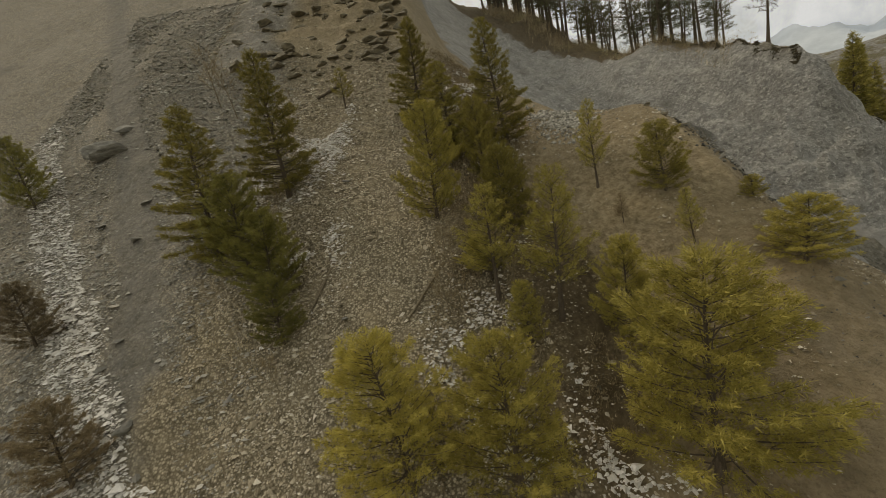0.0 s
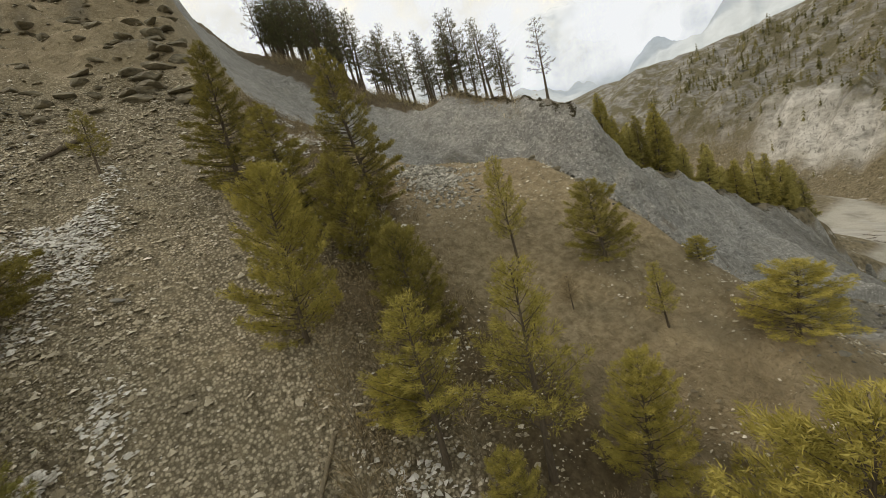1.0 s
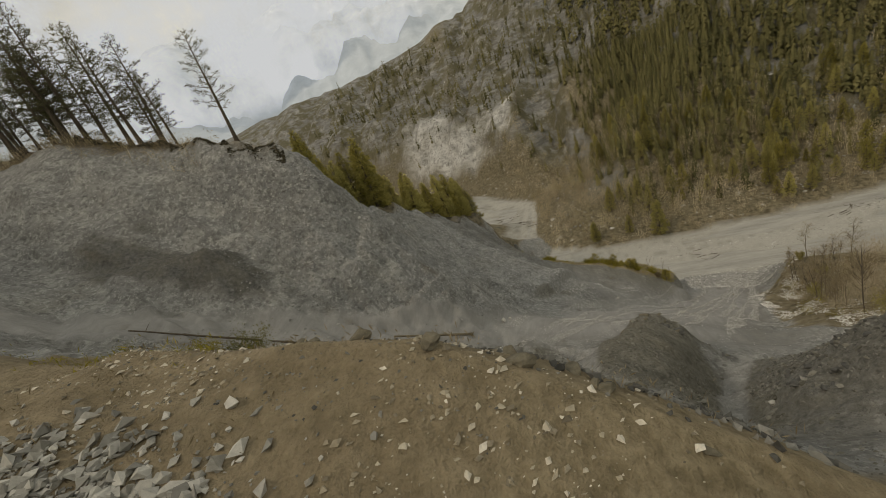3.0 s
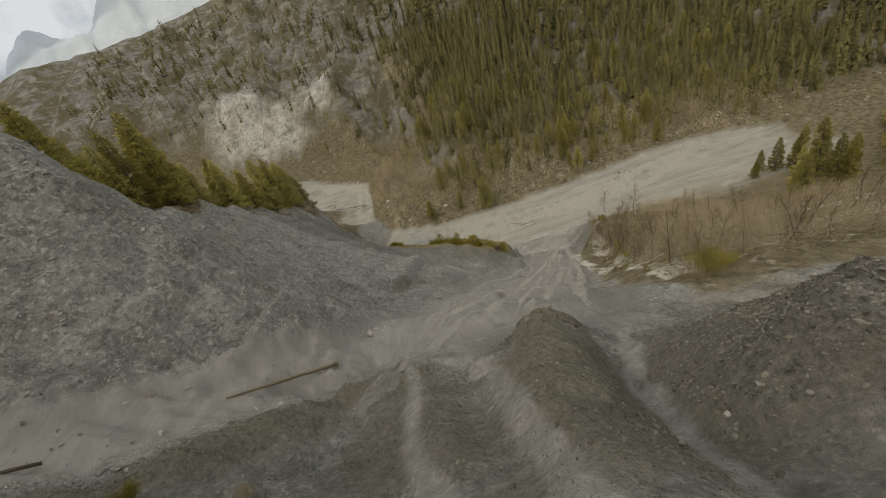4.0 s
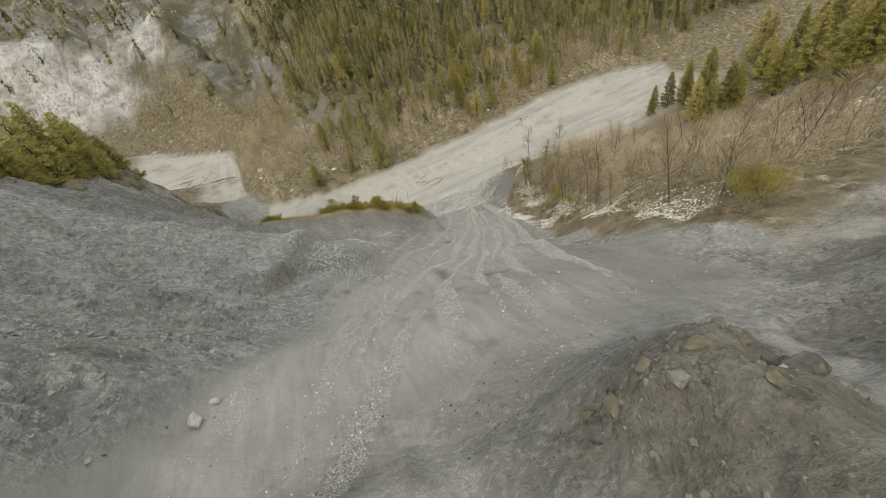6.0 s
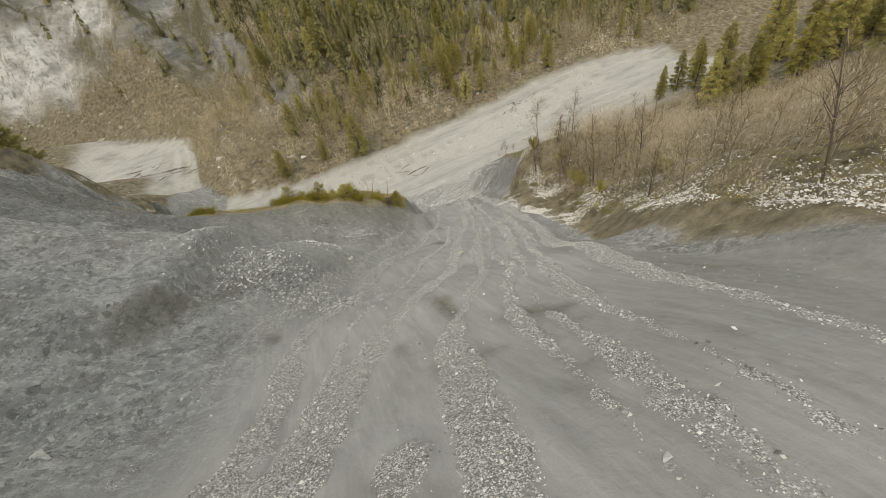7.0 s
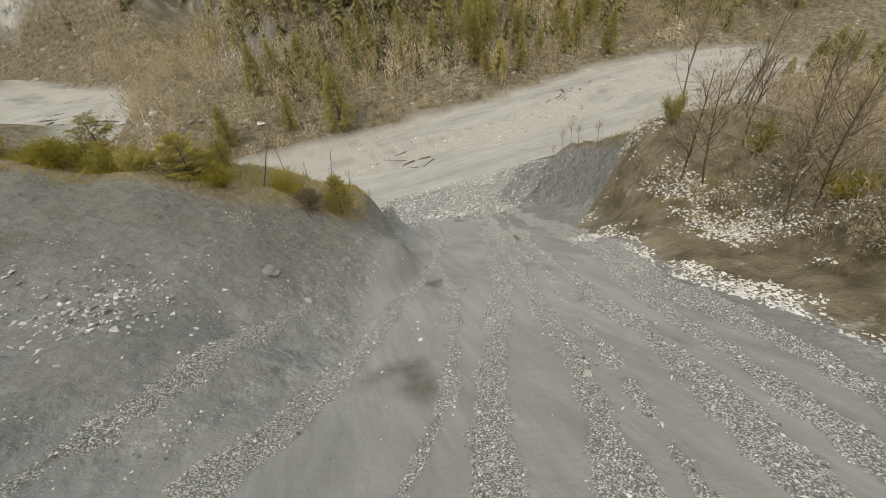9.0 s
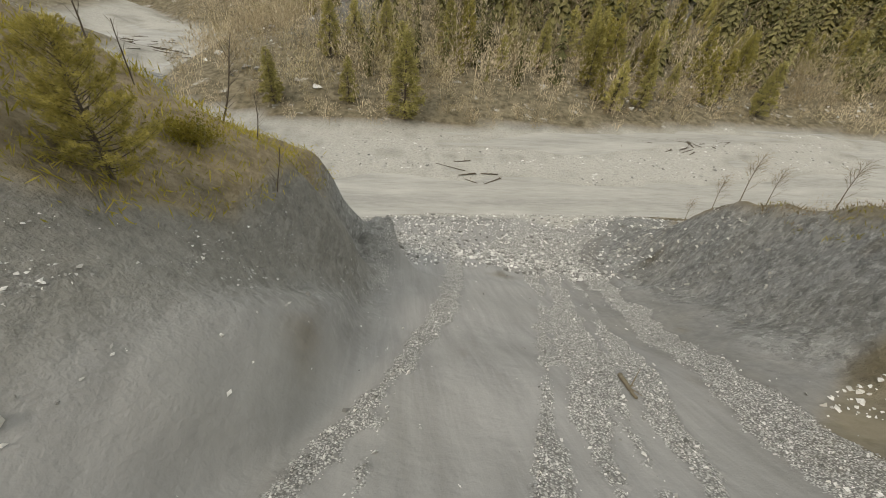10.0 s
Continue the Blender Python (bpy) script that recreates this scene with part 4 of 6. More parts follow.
def tube(points, radii, sides=6):
    points = np.asarray(points, float)
    ahead = np.gradient(points, axis=0)
    ahead /= np.linalg.norm(ahead, axis=1)[:, None] + 1e-9
    side = np.cross(ahead, np.where(np.abs(ahead[:, 2:]) > 0.9, [[1.0, 0, 0]], [[0, 0, 1.0]]))
    side /= np.linalg.norm(side, axis=1)[:, None] + 1e-9
    up = np.cross(side, ahead)
    a = np.arange(sides) * 2 * math.pi / sides
    ring = np.cos(a)[None, :, None] * side[:, None] + np.sin(a)[None, :, None] * up[:, None]
    co = (points[:, None] + ring * np.asarray(radii, float)[:, None, None]).reshape(-1, 3)
    i = np.arange((len(points) - 1) * sides)
    k, j = i // sides, i % sides
    p, q = k * sides + j, k * sides + (j + 1) % sides
    tris = np.concatenate([np.stack([p, q, q + sides], 1), np.stack([p, q + sides, p + sides], 1)])
    end = len(points) * sides - sides
    caps = [(end, end + j, end + j + 1) for j in range(1, sides - 1)] + [(0, j + 1, j) for j in range(1, sides - 1)]
    return co, np.concatenate([tris, np.array(caps)])


def blades(rng, at, way, length, width):
    """Thin triangles that start at the points and run along the given ways."""
    n = len(at)
    way = way / (np.linalg.norm(way, axis=1)[:, None] + 1e-9)
    side = np.cross(way, rng.normal(size=(n, 3)))
    side /= np.linalg.norm(side, axis=1)[:, None] + 1e-9
    half = side * (width * 0.5)[:, None]
    mid = at + way * (length * 0.45)[:, None]
    co = np.stack([at, mid + half, at + way * length[:, None], mid - half], 1).reshape(-1, 3)
    i = np.arange(n)[:, None] * 4
    return co, np.concatenate([i + [[0, 1, 2]], i + [[0, 2, 3]]])


def needles_at(rng, at, way, length, width):
    """Single narrow triangles, each a spray of needles, that run along the given ways."""
    n = len(at)
    way = way / (np.linalg.norm(way, axis=1)[:, None] + 1e-9)
    side = np.cross(way, rng.normal(size=(n, 3)))
    side /= np.linalg.norm(side, axis=1)[:, None] + 1e-9
    half = side * (width * 0.5)[:, None]
    co = np.stack([at + half, at - half, at + way * length[:, None]], 1).reshape(-1, 3)
    return co, np.arange(n * 3).reshape(n, 3)


def spot(x, y, sink=0.0):
    return Vector((x, y, float(height(x, y)) - sink))


# ---- trees ----
def conifer(h, spread, seed, needles, base=0.08, branches=90, rise=0.1, droop=0.0, power=0.85, tuft=0.28, step=0.13, fill=5, lean=0.0, ragged=0.35, plump=1.0, joints=5):
    """A needle tree as trunk, limbs and crown under one empty, standing at the origin."""
    rng = np.random.default_rng(seed)
    tree = new("conifer")
    f = np.linspace(0, 1, 9)
    bend = np.stack([np.sin(f * 2.2 + seed) * 0.02 * h + lean * h * f, np.sin(f * 3.1 + 2 * seed) * 0.015 * h, f * h], 1)
    bend[:, :2] -= bend[0, :2]
    r0 = 0.016 * h + 0.03
    limbs = [tube(bend - np.array([0, 0, 0.35]) * (1 - f)[:, None], r0 * (1 - f * 0.93) * (1 + 0.5 * np.exp(-f * 14)), 8)]
    at, way, tips = [], [], []
    for k in range(branches):
        s = base + (1 - base) * (k + rng.random()) / branches
        s = s ** 0.92
        foot = np.array([np.interp(s, f, bend[:, c]) for c in range(3)])
        full = min(1.0, (1 - s) ** power * (0.45 + 0.55 * min(1, (s - base) * 5 + 0.35)))
        reach = spread * full * (1 - ragged * rng.random()) + 0.06 * h * (1 - s) * 0.3 + 0.08
        a = k * 2.39996 + rng.normal() * 0.4
        out = np.array([math.cos(a), math.sin(a), rise + 0.5 * s + rng.normal() * 0.1])
        q = np.linspace(0, 1, joints)[:, None]
        curve = foot + out * reach * q + np.array([0, 0, 1.0]) * reach * ((0.28 - droop) * q ** 2 - droop * 0.4 * q)
        limbs.append(tube(curve, np.linspace(0.25, 0.06, joints) * r0 * (0.35 + full) * 0.8, 3))
        n = max(2, int(reach / step))
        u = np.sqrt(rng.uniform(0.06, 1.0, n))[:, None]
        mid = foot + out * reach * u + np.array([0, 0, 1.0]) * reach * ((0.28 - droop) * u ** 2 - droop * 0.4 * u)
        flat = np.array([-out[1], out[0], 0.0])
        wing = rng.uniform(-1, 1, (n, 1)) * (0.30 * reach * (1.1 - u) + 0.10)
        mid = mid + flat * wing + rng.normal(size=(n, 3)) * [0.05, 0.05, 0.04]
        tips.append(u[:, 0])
        at.append(np.repeat(mid, fill, 0))
        way.append(np.repeat(out * 0.7 + flat * np.sign(wing) * 0.5, fill, 0))
    at, way, tips = np.concatenate(at), np.concatenate(way), np.concatenate(tips)
    way = way + rng.normal(size=way.shape) * 0.6 + np.array([0, 0, 0.18 - droop * 0.5])
    n = len(at)
    part("trunk", joined(limbs), MAT_BARK, tree)
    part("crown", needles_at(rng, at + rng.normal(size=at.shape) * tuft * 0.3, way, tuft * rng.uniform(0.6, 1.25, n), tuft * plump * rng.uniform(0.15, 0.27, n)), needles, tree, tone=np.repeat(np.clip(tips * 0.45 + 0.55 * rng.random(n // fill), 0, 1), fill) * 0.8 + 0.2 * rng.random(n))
    return tree


def bare_tree(h, seed, spread=0.5, twigs=True, material=None):
    """A leafless tree: trunk with forking limbs, and a haze of twigs."""
    rng = np.random.default_rng(seed)
    tree = new("bare_tree")
    wood = material or MAT_GREY_WOOD
    f = np.linspace(0, 1, 7)[:, None]
    top = np.array([rng.normal() * 0.12 * h, rng.normal() * 0.12 * h, h])
    stem = f * top + np.sin(f * 5 + seed) * np.array([0.02, 0.015, 0]) * h - np.array([0, 0, 0.3]) * (1 - f)
    limbs = [tube(stem, np.linspace(0.012, 0.002, 7) * h * 0.8 + 0.008, 5)]
    tips, ways = [], []
    for k in range(16):
        s = rng.uniform(0.22, 0.95)
        foot = np.array([np.interp(s, f[:, 0], stem[:, c]) for c in range(3)])
        a = rng.uniform(0, 6.28)
        reach = h * spread * (1.1 - s) * rng.uniform(0.5, 1.0) + 0.15
        out = np.array([math.cos(a) * 0.7, math.sin(a) * 0.7, rng.uniform(0.5, 1.2)])
        q = np.linspace(0, 1, 4)[:, None]
        curve = foot + out * reach * q + np.array([0, 0, 0.2]) * reach * q ** 2 + rng.normal(size=(4, 3)) * 0.03 * reach * q
        limbs.append(tube(curve, np.linspace(0.005, 0.0018, 4) * h * 0.8, 3))
        for u in rng.uniform(0.25, 1.0, 9):
            tips.append(foot + out * reach * u + np.array([0, 0, 0.2]) * reach * u ** 2)
            ways.append(out + rng.normal(size=3) * 0.6)
    part("trunk", joined(limbs), wood, tree)
    if twigs:
        at, way = np.array(tips), np.array(ways)
        part("crown", blades(rng, at, way, rng.uniform(0.1, 0.22, len(at)) * h, np.full(len(at), 0.022 + 0.002 * h)), MAT_DRY, tree, tone=rng.random(len(at)))
    return tree


def shrub(h, spread, seed, leaves, count=1500, stems=9):
    """A low bush of many stems with leaves or needles on them."""
    rng = np.random.default_rng(seed)
    bush = new("shrub")
    limbs, at, way = [], [], []
    for k in range(stems):
        a = rng.uniform(0, 6.28)
        r = spread * math.sqrt(rng.random())
        tip = np.array([math.cos(a) * r, math.sin(a) * r, h * rng.uniform(0.55, 1.0) * (1 - 0.35 * r / spread)])
        q = np.linspace(0, 1, 4)[:, None]
        curve = tip * q * np.array([1, 1, 0]) + np.array([0, 0, 1]) * tip[2] * q ** 0.75 - np.array([0, 0, 0.15]) * (1 - q)
        limbs.append(tube(curve, np.linspace(0.016, 0.004, 4) * (0.6 + h * 0.3), 3))
        n = count // stems
        u = rng.uniform(0.2, 1.05, (n, 1))
        at.append(tip * u * np.array([1, 1, 0]) + np.array([0, 0, 1]) * tip[2] * u ** 0.75 + rng.normal(size=(n, 3)) * spread * 0.17)
        way.append(rng.normal(size=(n, 3)) + np.array([0, 0, 0.6]) + tip / h * 0.5)
    at, way = np.concatenate(at), np.concatenate(way)
    at[:, 2] = np.abs(at[:, 2])
    part("stem", joined(limbs), MAT_BARK, bush)
    part("foliage", blades(rng, at, way, rng.uniform(0.06, 0.15, len(at)) * (0.6 + 0.2 * h), np.full(len(at), 0.024 + 0.007 * h)), leaves, bush, tone=np.repeat(rng.random(stems), count // stems) * 0.6 + 0.4 * rng.random(len(at)))
    return bush


def stand(master, x, y, size=1.0, turn=0.0, lean=(0.0, 0.0), sink=0.05):
    p = spot(x, y, sink)
    return copy_thing(master, pose(p.x, p.y, p.z, lean[0], lean[1], turn) @ Matrix.Diagonal((size, size, size, 1)))


def away(thing):
    """Take a pattern tree out of the scene once it has been copied."""
    for o in (*thing.children_recursive, thing):
        bpy.data.objects.remove(o)


pick = random.Random(4)

# trees on the near hillside: form, needles, place, height, width, label
HILL = [
    ("tall", MAT_NEEDLE, -31.5, -1.0, 7.2, 1.75, "tall olive green spruce among scree on the hillside"),
    ("tall", MAT_NEEDLE, -27.7, 4.6, 7.8, 1.7, "tall olive green spruce on the steep brown slope"),
    ("tall", MAT_NEEDLE, -28.4, 1.2, 6.0, 1.8, "olive green spruce standing close to its neighbours"),
    ("broad", MAT_NEEDLE, -23.2, -0.9, 6.0, 1.7, "broad olive green pine with dense low branches"),
    ("broad", MAT_NEEDLE, -25.2, 2.6, 4.6, 1.4, "olive green pine among pale stones"),
    ("broad", MAT_NEEDLE, -21.3, 3.0, 4.3, 1.4, "small olive green pine on the brown slope"),
    ("thin", MAT_NEEDLE, -16.6, 3.8, 6.3, 1.6, "thinly needled young pine with bare lower trunk"),
    ("thin", MAT_NEEDLE, -18.4, 1.4, 5.2, 1.5, "thinly needled olive pine above dry undergrowth"),
    ("thin", MAT_NEEDLE, -21.6, 7.9, 4.3, 0.85, "slender sparse pine on bare brown soil"),
    ("broad", MAT_NEEDLE, -18.9, 10.0, 3.0, 1.15, "small bushy pine near the crest of the spur"),
    ("thin", MAT_NEEDLE, -16.6, 9.8, 2.3, 0.55, "little half-dead pine on brown soil"),
    ("broad", MAT_NEEDLE_YELLOW, -14.0, 12.1, 2.3, 1.35, "low wide yellow-green pine at the edge of the slope"),
    ("broad", MAT_NEEDLE_YELLOW, -15.0, 6.1, 4.1, 1.15, "yellow-green young pine on the brown slope"),
    ("broad", MAT_NEEDLE_YELLOW, -10.9, 6.7, 7.0, 2.7, "big bushy yellow-green pine low on the slope"),
    ("broad", MAT_NEEDLE_YELLOW, -12.4, -3.3, 5.9, 2.2, "bushy yellow-green pine at the foot of the scree"),
    ("broad", MAT_NEEDLE_YELLOW, -11.7, 0.5, 5.8, 2.1, "bushy yellow-green pine with dense crown"),
    ("tall", MAT_NEEDLE, -23.4, -14.2, 8.6, 2.2, "tall feathery olive pine beside the slate chute"),
    ("tall", MAT_NEEDLE, -27.4, -10.6, 9.0, 2.1, "tall feathery olive pine on the scree"),
    ("broad", MAT_NEEDLE_DARK, -22.0, -11.8, 5.6, 1.9, "dark green pine with low spreading branches"),
    ("broad", MAT_NEEDLE_DARK, -20.6, -10.2, 4.6, 1.7, "dark green pine over pale stones"),
    ("broad", MAT_NEEDLE_DARK, -18.2, -9.2, 3.2, 1.2, "low dark pine with brown lower branches"),
    ("thin", MAT_NEEDLE, -35.2, -7.0, 3.0, 0.9, "faint young larch high on the scree"),
    ("broad", MAT_NEEDLE_DARK, -31.0, -31.5, 5.2, 1.6, "dark pine at the far side of the slate chute"),
    ("broad", MAT_DRY, -20.0, -23.2, 3.4, 1.3, "brown withered young pine on scree"),
    ("broad", MAT_DRY, -14.2, -17.4, 3.8, 1.4, "brown withered pine low on the scree"),
    ("broad", MAT_NEEDLE_YELLOW, -17.0, 12.6, 0.9, 0.5, "tiny yellow-green seedling on the crest"),
    ("broad", MAT_NEEDLE_YELLOW, -11.1, 99.2, 2.7, 0.85, "small yellow-green pine on the nose of the bench"),
    ("broad", MAT_NEEDLE_YELLOW, -18.2, 98.8, 2.3, 1.3, "bushy yellow-green pine on the bench above the river"),
    ("thin", MAT_NEEDLE_YELLOW, -21.6, 99.8, 2.6, 1.1, "slender yellow-green pine on the rim of the bench"),
    ("thin", MAT_NEEDLE_YELLOW, -25.5, 99.4, 2.4, 1.1, "slender yellow-green pine on the rim of the bench"),
    ("broad", MAT_DRY, -12.8, 97.9, 1.3, 0.8, "brown withered bush on the edge of the bench"),
    ("thin", MAT_DRY, -18.9, 7.9, 1.4, 0.35, "small dead pine snag on brown soil"),
]
FORMS = {
    "tall": dict(base=0.03, rise=0.0, droop=0.16, power=0.68, branches=130, fill=12),
    "broad": dict(base=0.02, rise=0.12, droop=0.02, power=0.55, branches=100, fill=12),
    "thin": dict(base=0.2, rise=0.15, droop=0.02, power=0.6, branches=56, fill=8),
}
for k in range(8):
    HILL.append((("thin", "broad")[k % 2], (MAT_NEEDLE, MAT_NEEDLE_YELLOW)[k % 3 == 0], -14 - 15 * (k + pick.random()) / 8, pick.uniform(0.2, 5.2), pick.uniform(1.4, 2.8), pick.uniform(0.6, 0.9), "young olive pine in the undergrowth between taller trees"))
PATTERN_SIZE = {"tall": (8.0, 2.7), "broad": (5.6, 2.8), "thin": (5.2, 2.0)}
patterns = {}
for k, (form, needles, x, y, h, w, words) in enumerate(HILL):
    kind = (form, needles.name, k % 2 if needles in (MAT_NEEDLE, MAT_NEEDLE_YELLOW) and form != "thin" else 0)
    high, wide = PATTERN_SIZE[form]
    if kind not in patterns:
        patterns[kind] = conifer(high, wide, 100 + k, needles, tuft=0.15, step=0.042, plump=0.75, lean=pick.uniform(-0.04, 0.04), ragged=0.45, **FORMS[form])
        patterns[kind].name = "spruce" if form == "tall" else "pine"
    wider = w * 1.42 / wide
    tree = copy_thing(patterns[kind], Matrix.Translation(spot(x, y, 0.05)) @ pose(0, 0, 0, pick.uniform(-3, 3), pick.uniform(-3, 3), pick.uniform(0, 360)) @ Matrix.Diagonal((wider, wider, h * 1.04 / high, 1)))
    tagged(tree, words, "tree", "conifers on the hillside")
for tree in patterns.values():
    away(tree)

# dry undergrowth and leafless trees between them
for k, (x, y, h) in enumerate([(-37.6, -18.3, 5.2), (-36.0, -16.4, 4.6), (-19.5, -0.6, 2.6), (-18.2, -1.0, 2.4), (-20.5, 0.6, 2.2), (-17.3, 2.2, 2.4), (-22.4, 1.3, 2.3), (-15.0, 2.6, 1.8), (-16.5, -9.2, 1.6), (-25.5, -11.0, 2.4)]):
    t = bare_tree(h, 300 + k, 0.5)
    t.matrix_basis = Matrix.Translation(spot(x, y)) @ pose(0, 0, 0, 0, 0, 40 * k)
    tagged(t, "leafless brown hillside tree with fine twigs", "tree", "bare trees on the hillside")

# pines along the lip of the grey cliff
ridge_masters = [conifer(11.5, 3.1, 200 + k, MAT_NEEDLE_RIDGE, base=0.22, branches=64, rise=-0.05, droop=0.14, power=0.5, tuft=0.32, step=0.12, fill=3, lean=0.04 * (k - 2), ragged=0.8, plump=1.0, joints=4) for k in range(4)]
for m in ridge_masters:
    m.name = "ridge_pine"
    tagged(m, "slim dark pine with a bare lower trunk on the cliff edge", "tree", "pines along the cliff edge")
lone = conifer(12.2, 3.4, 209, MAT_NEEDLE_RIDGE, base=0.3, branches=44, rise=0.0, droop=0.12, power=0.5, tuft=0.3, step=0.12, fill=3, ragged=0.7)
lone.name = "ridge_pine"
lone.matrix_basis = Matrix.Translation(spot(-58.2, 46.0, 0.05)) @ pose(0, 0, 0, 0, 3, 30)
tagged(lone, "lone leaning pine with thin dark branches on the cliff edge", "tree", "pines along the cliff edge")
placed = [(-67.4, 46.6, 0.8), (-69.0, 46.4, 1.15), (-70.6, 47.6, 1.0), (-72.3, 46.2, 1.2), (-75.5, 47.4, 1.35), (-77.2, 46.2, 1.05), (-81.0, 46.6, 1.5), (-82.6, 47.4, 1.2), (-84.5, 46.4, 1.4), (-87.5, 47.5, 1.35)]
for k in range(72):
    x = -78 - 205 * ((k + pick.random()) / 72) ** 1.1
    placed.append((x, pick.uniform(44.0, 50), min(2.9, 1.25 + max(0, -88 - x) / 75) * pick.uniform(0.72, 1.12)))
for k, (x, y, s) in enumerate(placed):
    stand(ridge_masters[k % 4], x, y, s, pick.uniform(0, 360), (pick.uniform(-3, 3), pick.uniform(-3, 3)))

# spruces on the wooded spur and at the end of the terrace
far_masters = [conifer(12.0, 3.3, 260 + k, (MAT_NEEDLE_FAR, MAT_NEEDLE_FAR, MAT_NEEDLE)[k], base=0.04, branches=110, rise=-0.05, droop=0.2, power=0.72, tuft=0.5, step=0.16, fill=5, plump=1.3, joints=3) for k in range(3)]
for m in far_masters:
    m.name = "spruce"
    tagged(m, "olive green spruce on the far bank of the river", "tree", "spruces on the far bank")
wood_masters = [conifer(14.0, 3.9, 240 + k, (MAT_NEEDLE, MAT_NEEDLE_FAR, MAT_NEEDLE_FAR)[k], base=0.05, branches=110, rise=-0.12, droop=0.2, power=0.8, tuft=0.5, step=0.15, fill=5, plump=1.3, joints=3) for k in range(3)]
for m in wood_masters:
    m.name = "spruce"
    tagged(m, "dense dark green spruce among others of its kind", "tree", "spruces on the wooded spur")
for k in range(52):
    y = 60 + 70 * (k + pick.random()) / 52
    edge = -55.5 - np.clip(y - 46, 0, 6) * 0.45
    stand(wood_masters[k % 3], edge - pick.uniform(1.0, 5 + 12 * pick.random()), y, pick.uniform(0.55, 1.02), pick.uniform(0, 360), (pick.uniform(-3, 3), pick.uniform(-2, 4)))
for k in range(74):
    x, y = pick.uniform(66, 168), pick.uniform(62, 138)
    if x - 66 < (y - 100) * 0.9:
        continue
    t = stand(wood_masters[k % 3], x, y, pick.uniform(0.8, 1.35), pick.uniform(0, 360))
    tagged(t, "tall dark spruce at the end of the terrace", group="spruces on the terrace")
for x, y, s in [(86, 131, 0.6), (90, 129, 0.85), (94, 126, 0.9), (82, 128, 0.5), (98, 122, 1.0)]:
    tagged(stand(wood_masters[0], x, y, s, 50 * s), "small spruce at the river end of the terrace", group="spruces on the terrace")
FAR_SPRUCES = []
while len(FAR_SPRUCES) < 150:
    x, y = -70 + 205 * pick.random() ** 0.8, pick.uniform(150, 262)
    d = float(far_distance(np.array(x), np.array(y)))
    if 4 < d < 66 and pick.random() < 0.2 + d / 50 and (x > -30 or d > 30):
        FAR_SPRUCES.append((x, y, pick.uniform(0.35, 1.0)))
for x, y, s in [(-2.9, 163.4, 1.08), (-26, 166.5, 0.7), (-13, 168, 0.6), (40, 172, 0.75), (48, 175, 0.7), (66, 181, 0.85), (72, 183, 0.8), (57, 180, 0.6), *FAR_SPRUCES]:
    stand(far_masters[int(7 * s + x) % 3], x, y, s * 1.1, 700 * s)

# leafless trees on the terrace
bare_masters = [bare_tree(8.5, 400 + k, 0.34, material=(MAT_BARK, MAT_GREY_WOOD)[k % 2]) for k in range(6)]
for m in bare_masters:
    tagged(m, "leafless grey-brown tree on the terrace", "tree", "bare trees on the terrace")
for k in range(95):
    y = pick.uniform(50, 98)
    x = float(terrace_edge(y)) + 2 + 50 * pick.random() ** 1.5
    stand(bare_masters[k % 6], x, y, pick.uniform(0.45, 1.0), pick.uniform(0, 360), (pick.uniform(-9, 9), pick.uniform(-9, 9)))
for x, y, s in [(16.2, 109.5, 0.3), (17.6, 112.5, 0.42), (18.4, 115.0, 0.35), (15.2, 105.5, 0.3), (19.5, 118, 0.3)]:
    tagged(stand(bare_masters[1], x, y, s, 90 * s), "small bare shrub on top of the grey bank", group="bare shrubs on the bank")
for m in bare_masters + ridge_masters + wood_masters + far_masters:
    away(m)

# shrubs
SHRUBS = [
    (MAT_NEEDLE_DARK, -38.9, 19.2, 2.3, 1.5, "dark green juniper bush on the crest"), (MAT_SHRUB, -40.6, 18.4, 1.6, 1.2, "yellow-green bush on the crest"),
    (MAT_NEEDLE_DARK, -44.5, 17.5, 1.6, 1.3, "dark juniper on stony brown ground"), (MAT_SHRUB, -41.3, 26.2, 1.0, 0.8, "little yellow-green bush by the gully"),
    (MAT_SHRUB, -36.0, 17.2, 0.8, 0.9, "low green bush on stony ground"), (MAT_NEEDLE, -43.0, 22.6, 2.0, 1.6, "wide olive bush on the brown rim of the gully"), (MAT_SHRUB, -44.8, 23.4, 1.5, 1.3, "yellow-green bush on the brown rim of the gully"), (MAT_SHRUB, -41.4, 21.0, 0.9, 1.0, "low yellow-green bush in dry grass"),
    (MAT_NEEDLE, 1.6, 47.2, 3.4, 2.0, "dense green bush at the edge of the terrace"), (MAT_SHRUB, 4.4, 48.6, 2.2, 1.6, "yellow-green bush at the edge of the terrace"),
    (MAT_NEEDLE, 13.2, 96.2, 2.6, 0.9, "small green fir at the tip of the terrace"), (MAT_NEEDLE, 9.0, 80.5, 2.6, 1.2, "green pine bush above pale stones"),
    (MAT_SHRUB, 11.0, 84.0, 2.0, 1.1, "yellow-green bush above pale stones"), (MAT_NEEDLE, 14.5, 90.5, 2.4, 1.2, "green bush on the terrace"),
    (MAT_SHRUB, 8.0, 76.0, 1.3, 0.9, "low yellow bush on dry grass"), (MAT_NEEDLE, 12.5, 72.0, 2.2, 1.1, "green bush among bare trees"),
    (MAT_SHRUB, -17.2, 102.0, 1.6, 1.4, "yellow-green bush beside pines on the bench"),
    (MAT_SHRUB, -10.8, 102.6, 1.0, 0.9, "low yellow bush on the nose of the bench"), (MAT_SHRUB, -13.6, 98.8, 0.8, 0.8, "low yellow bush on the bench edge"),
]
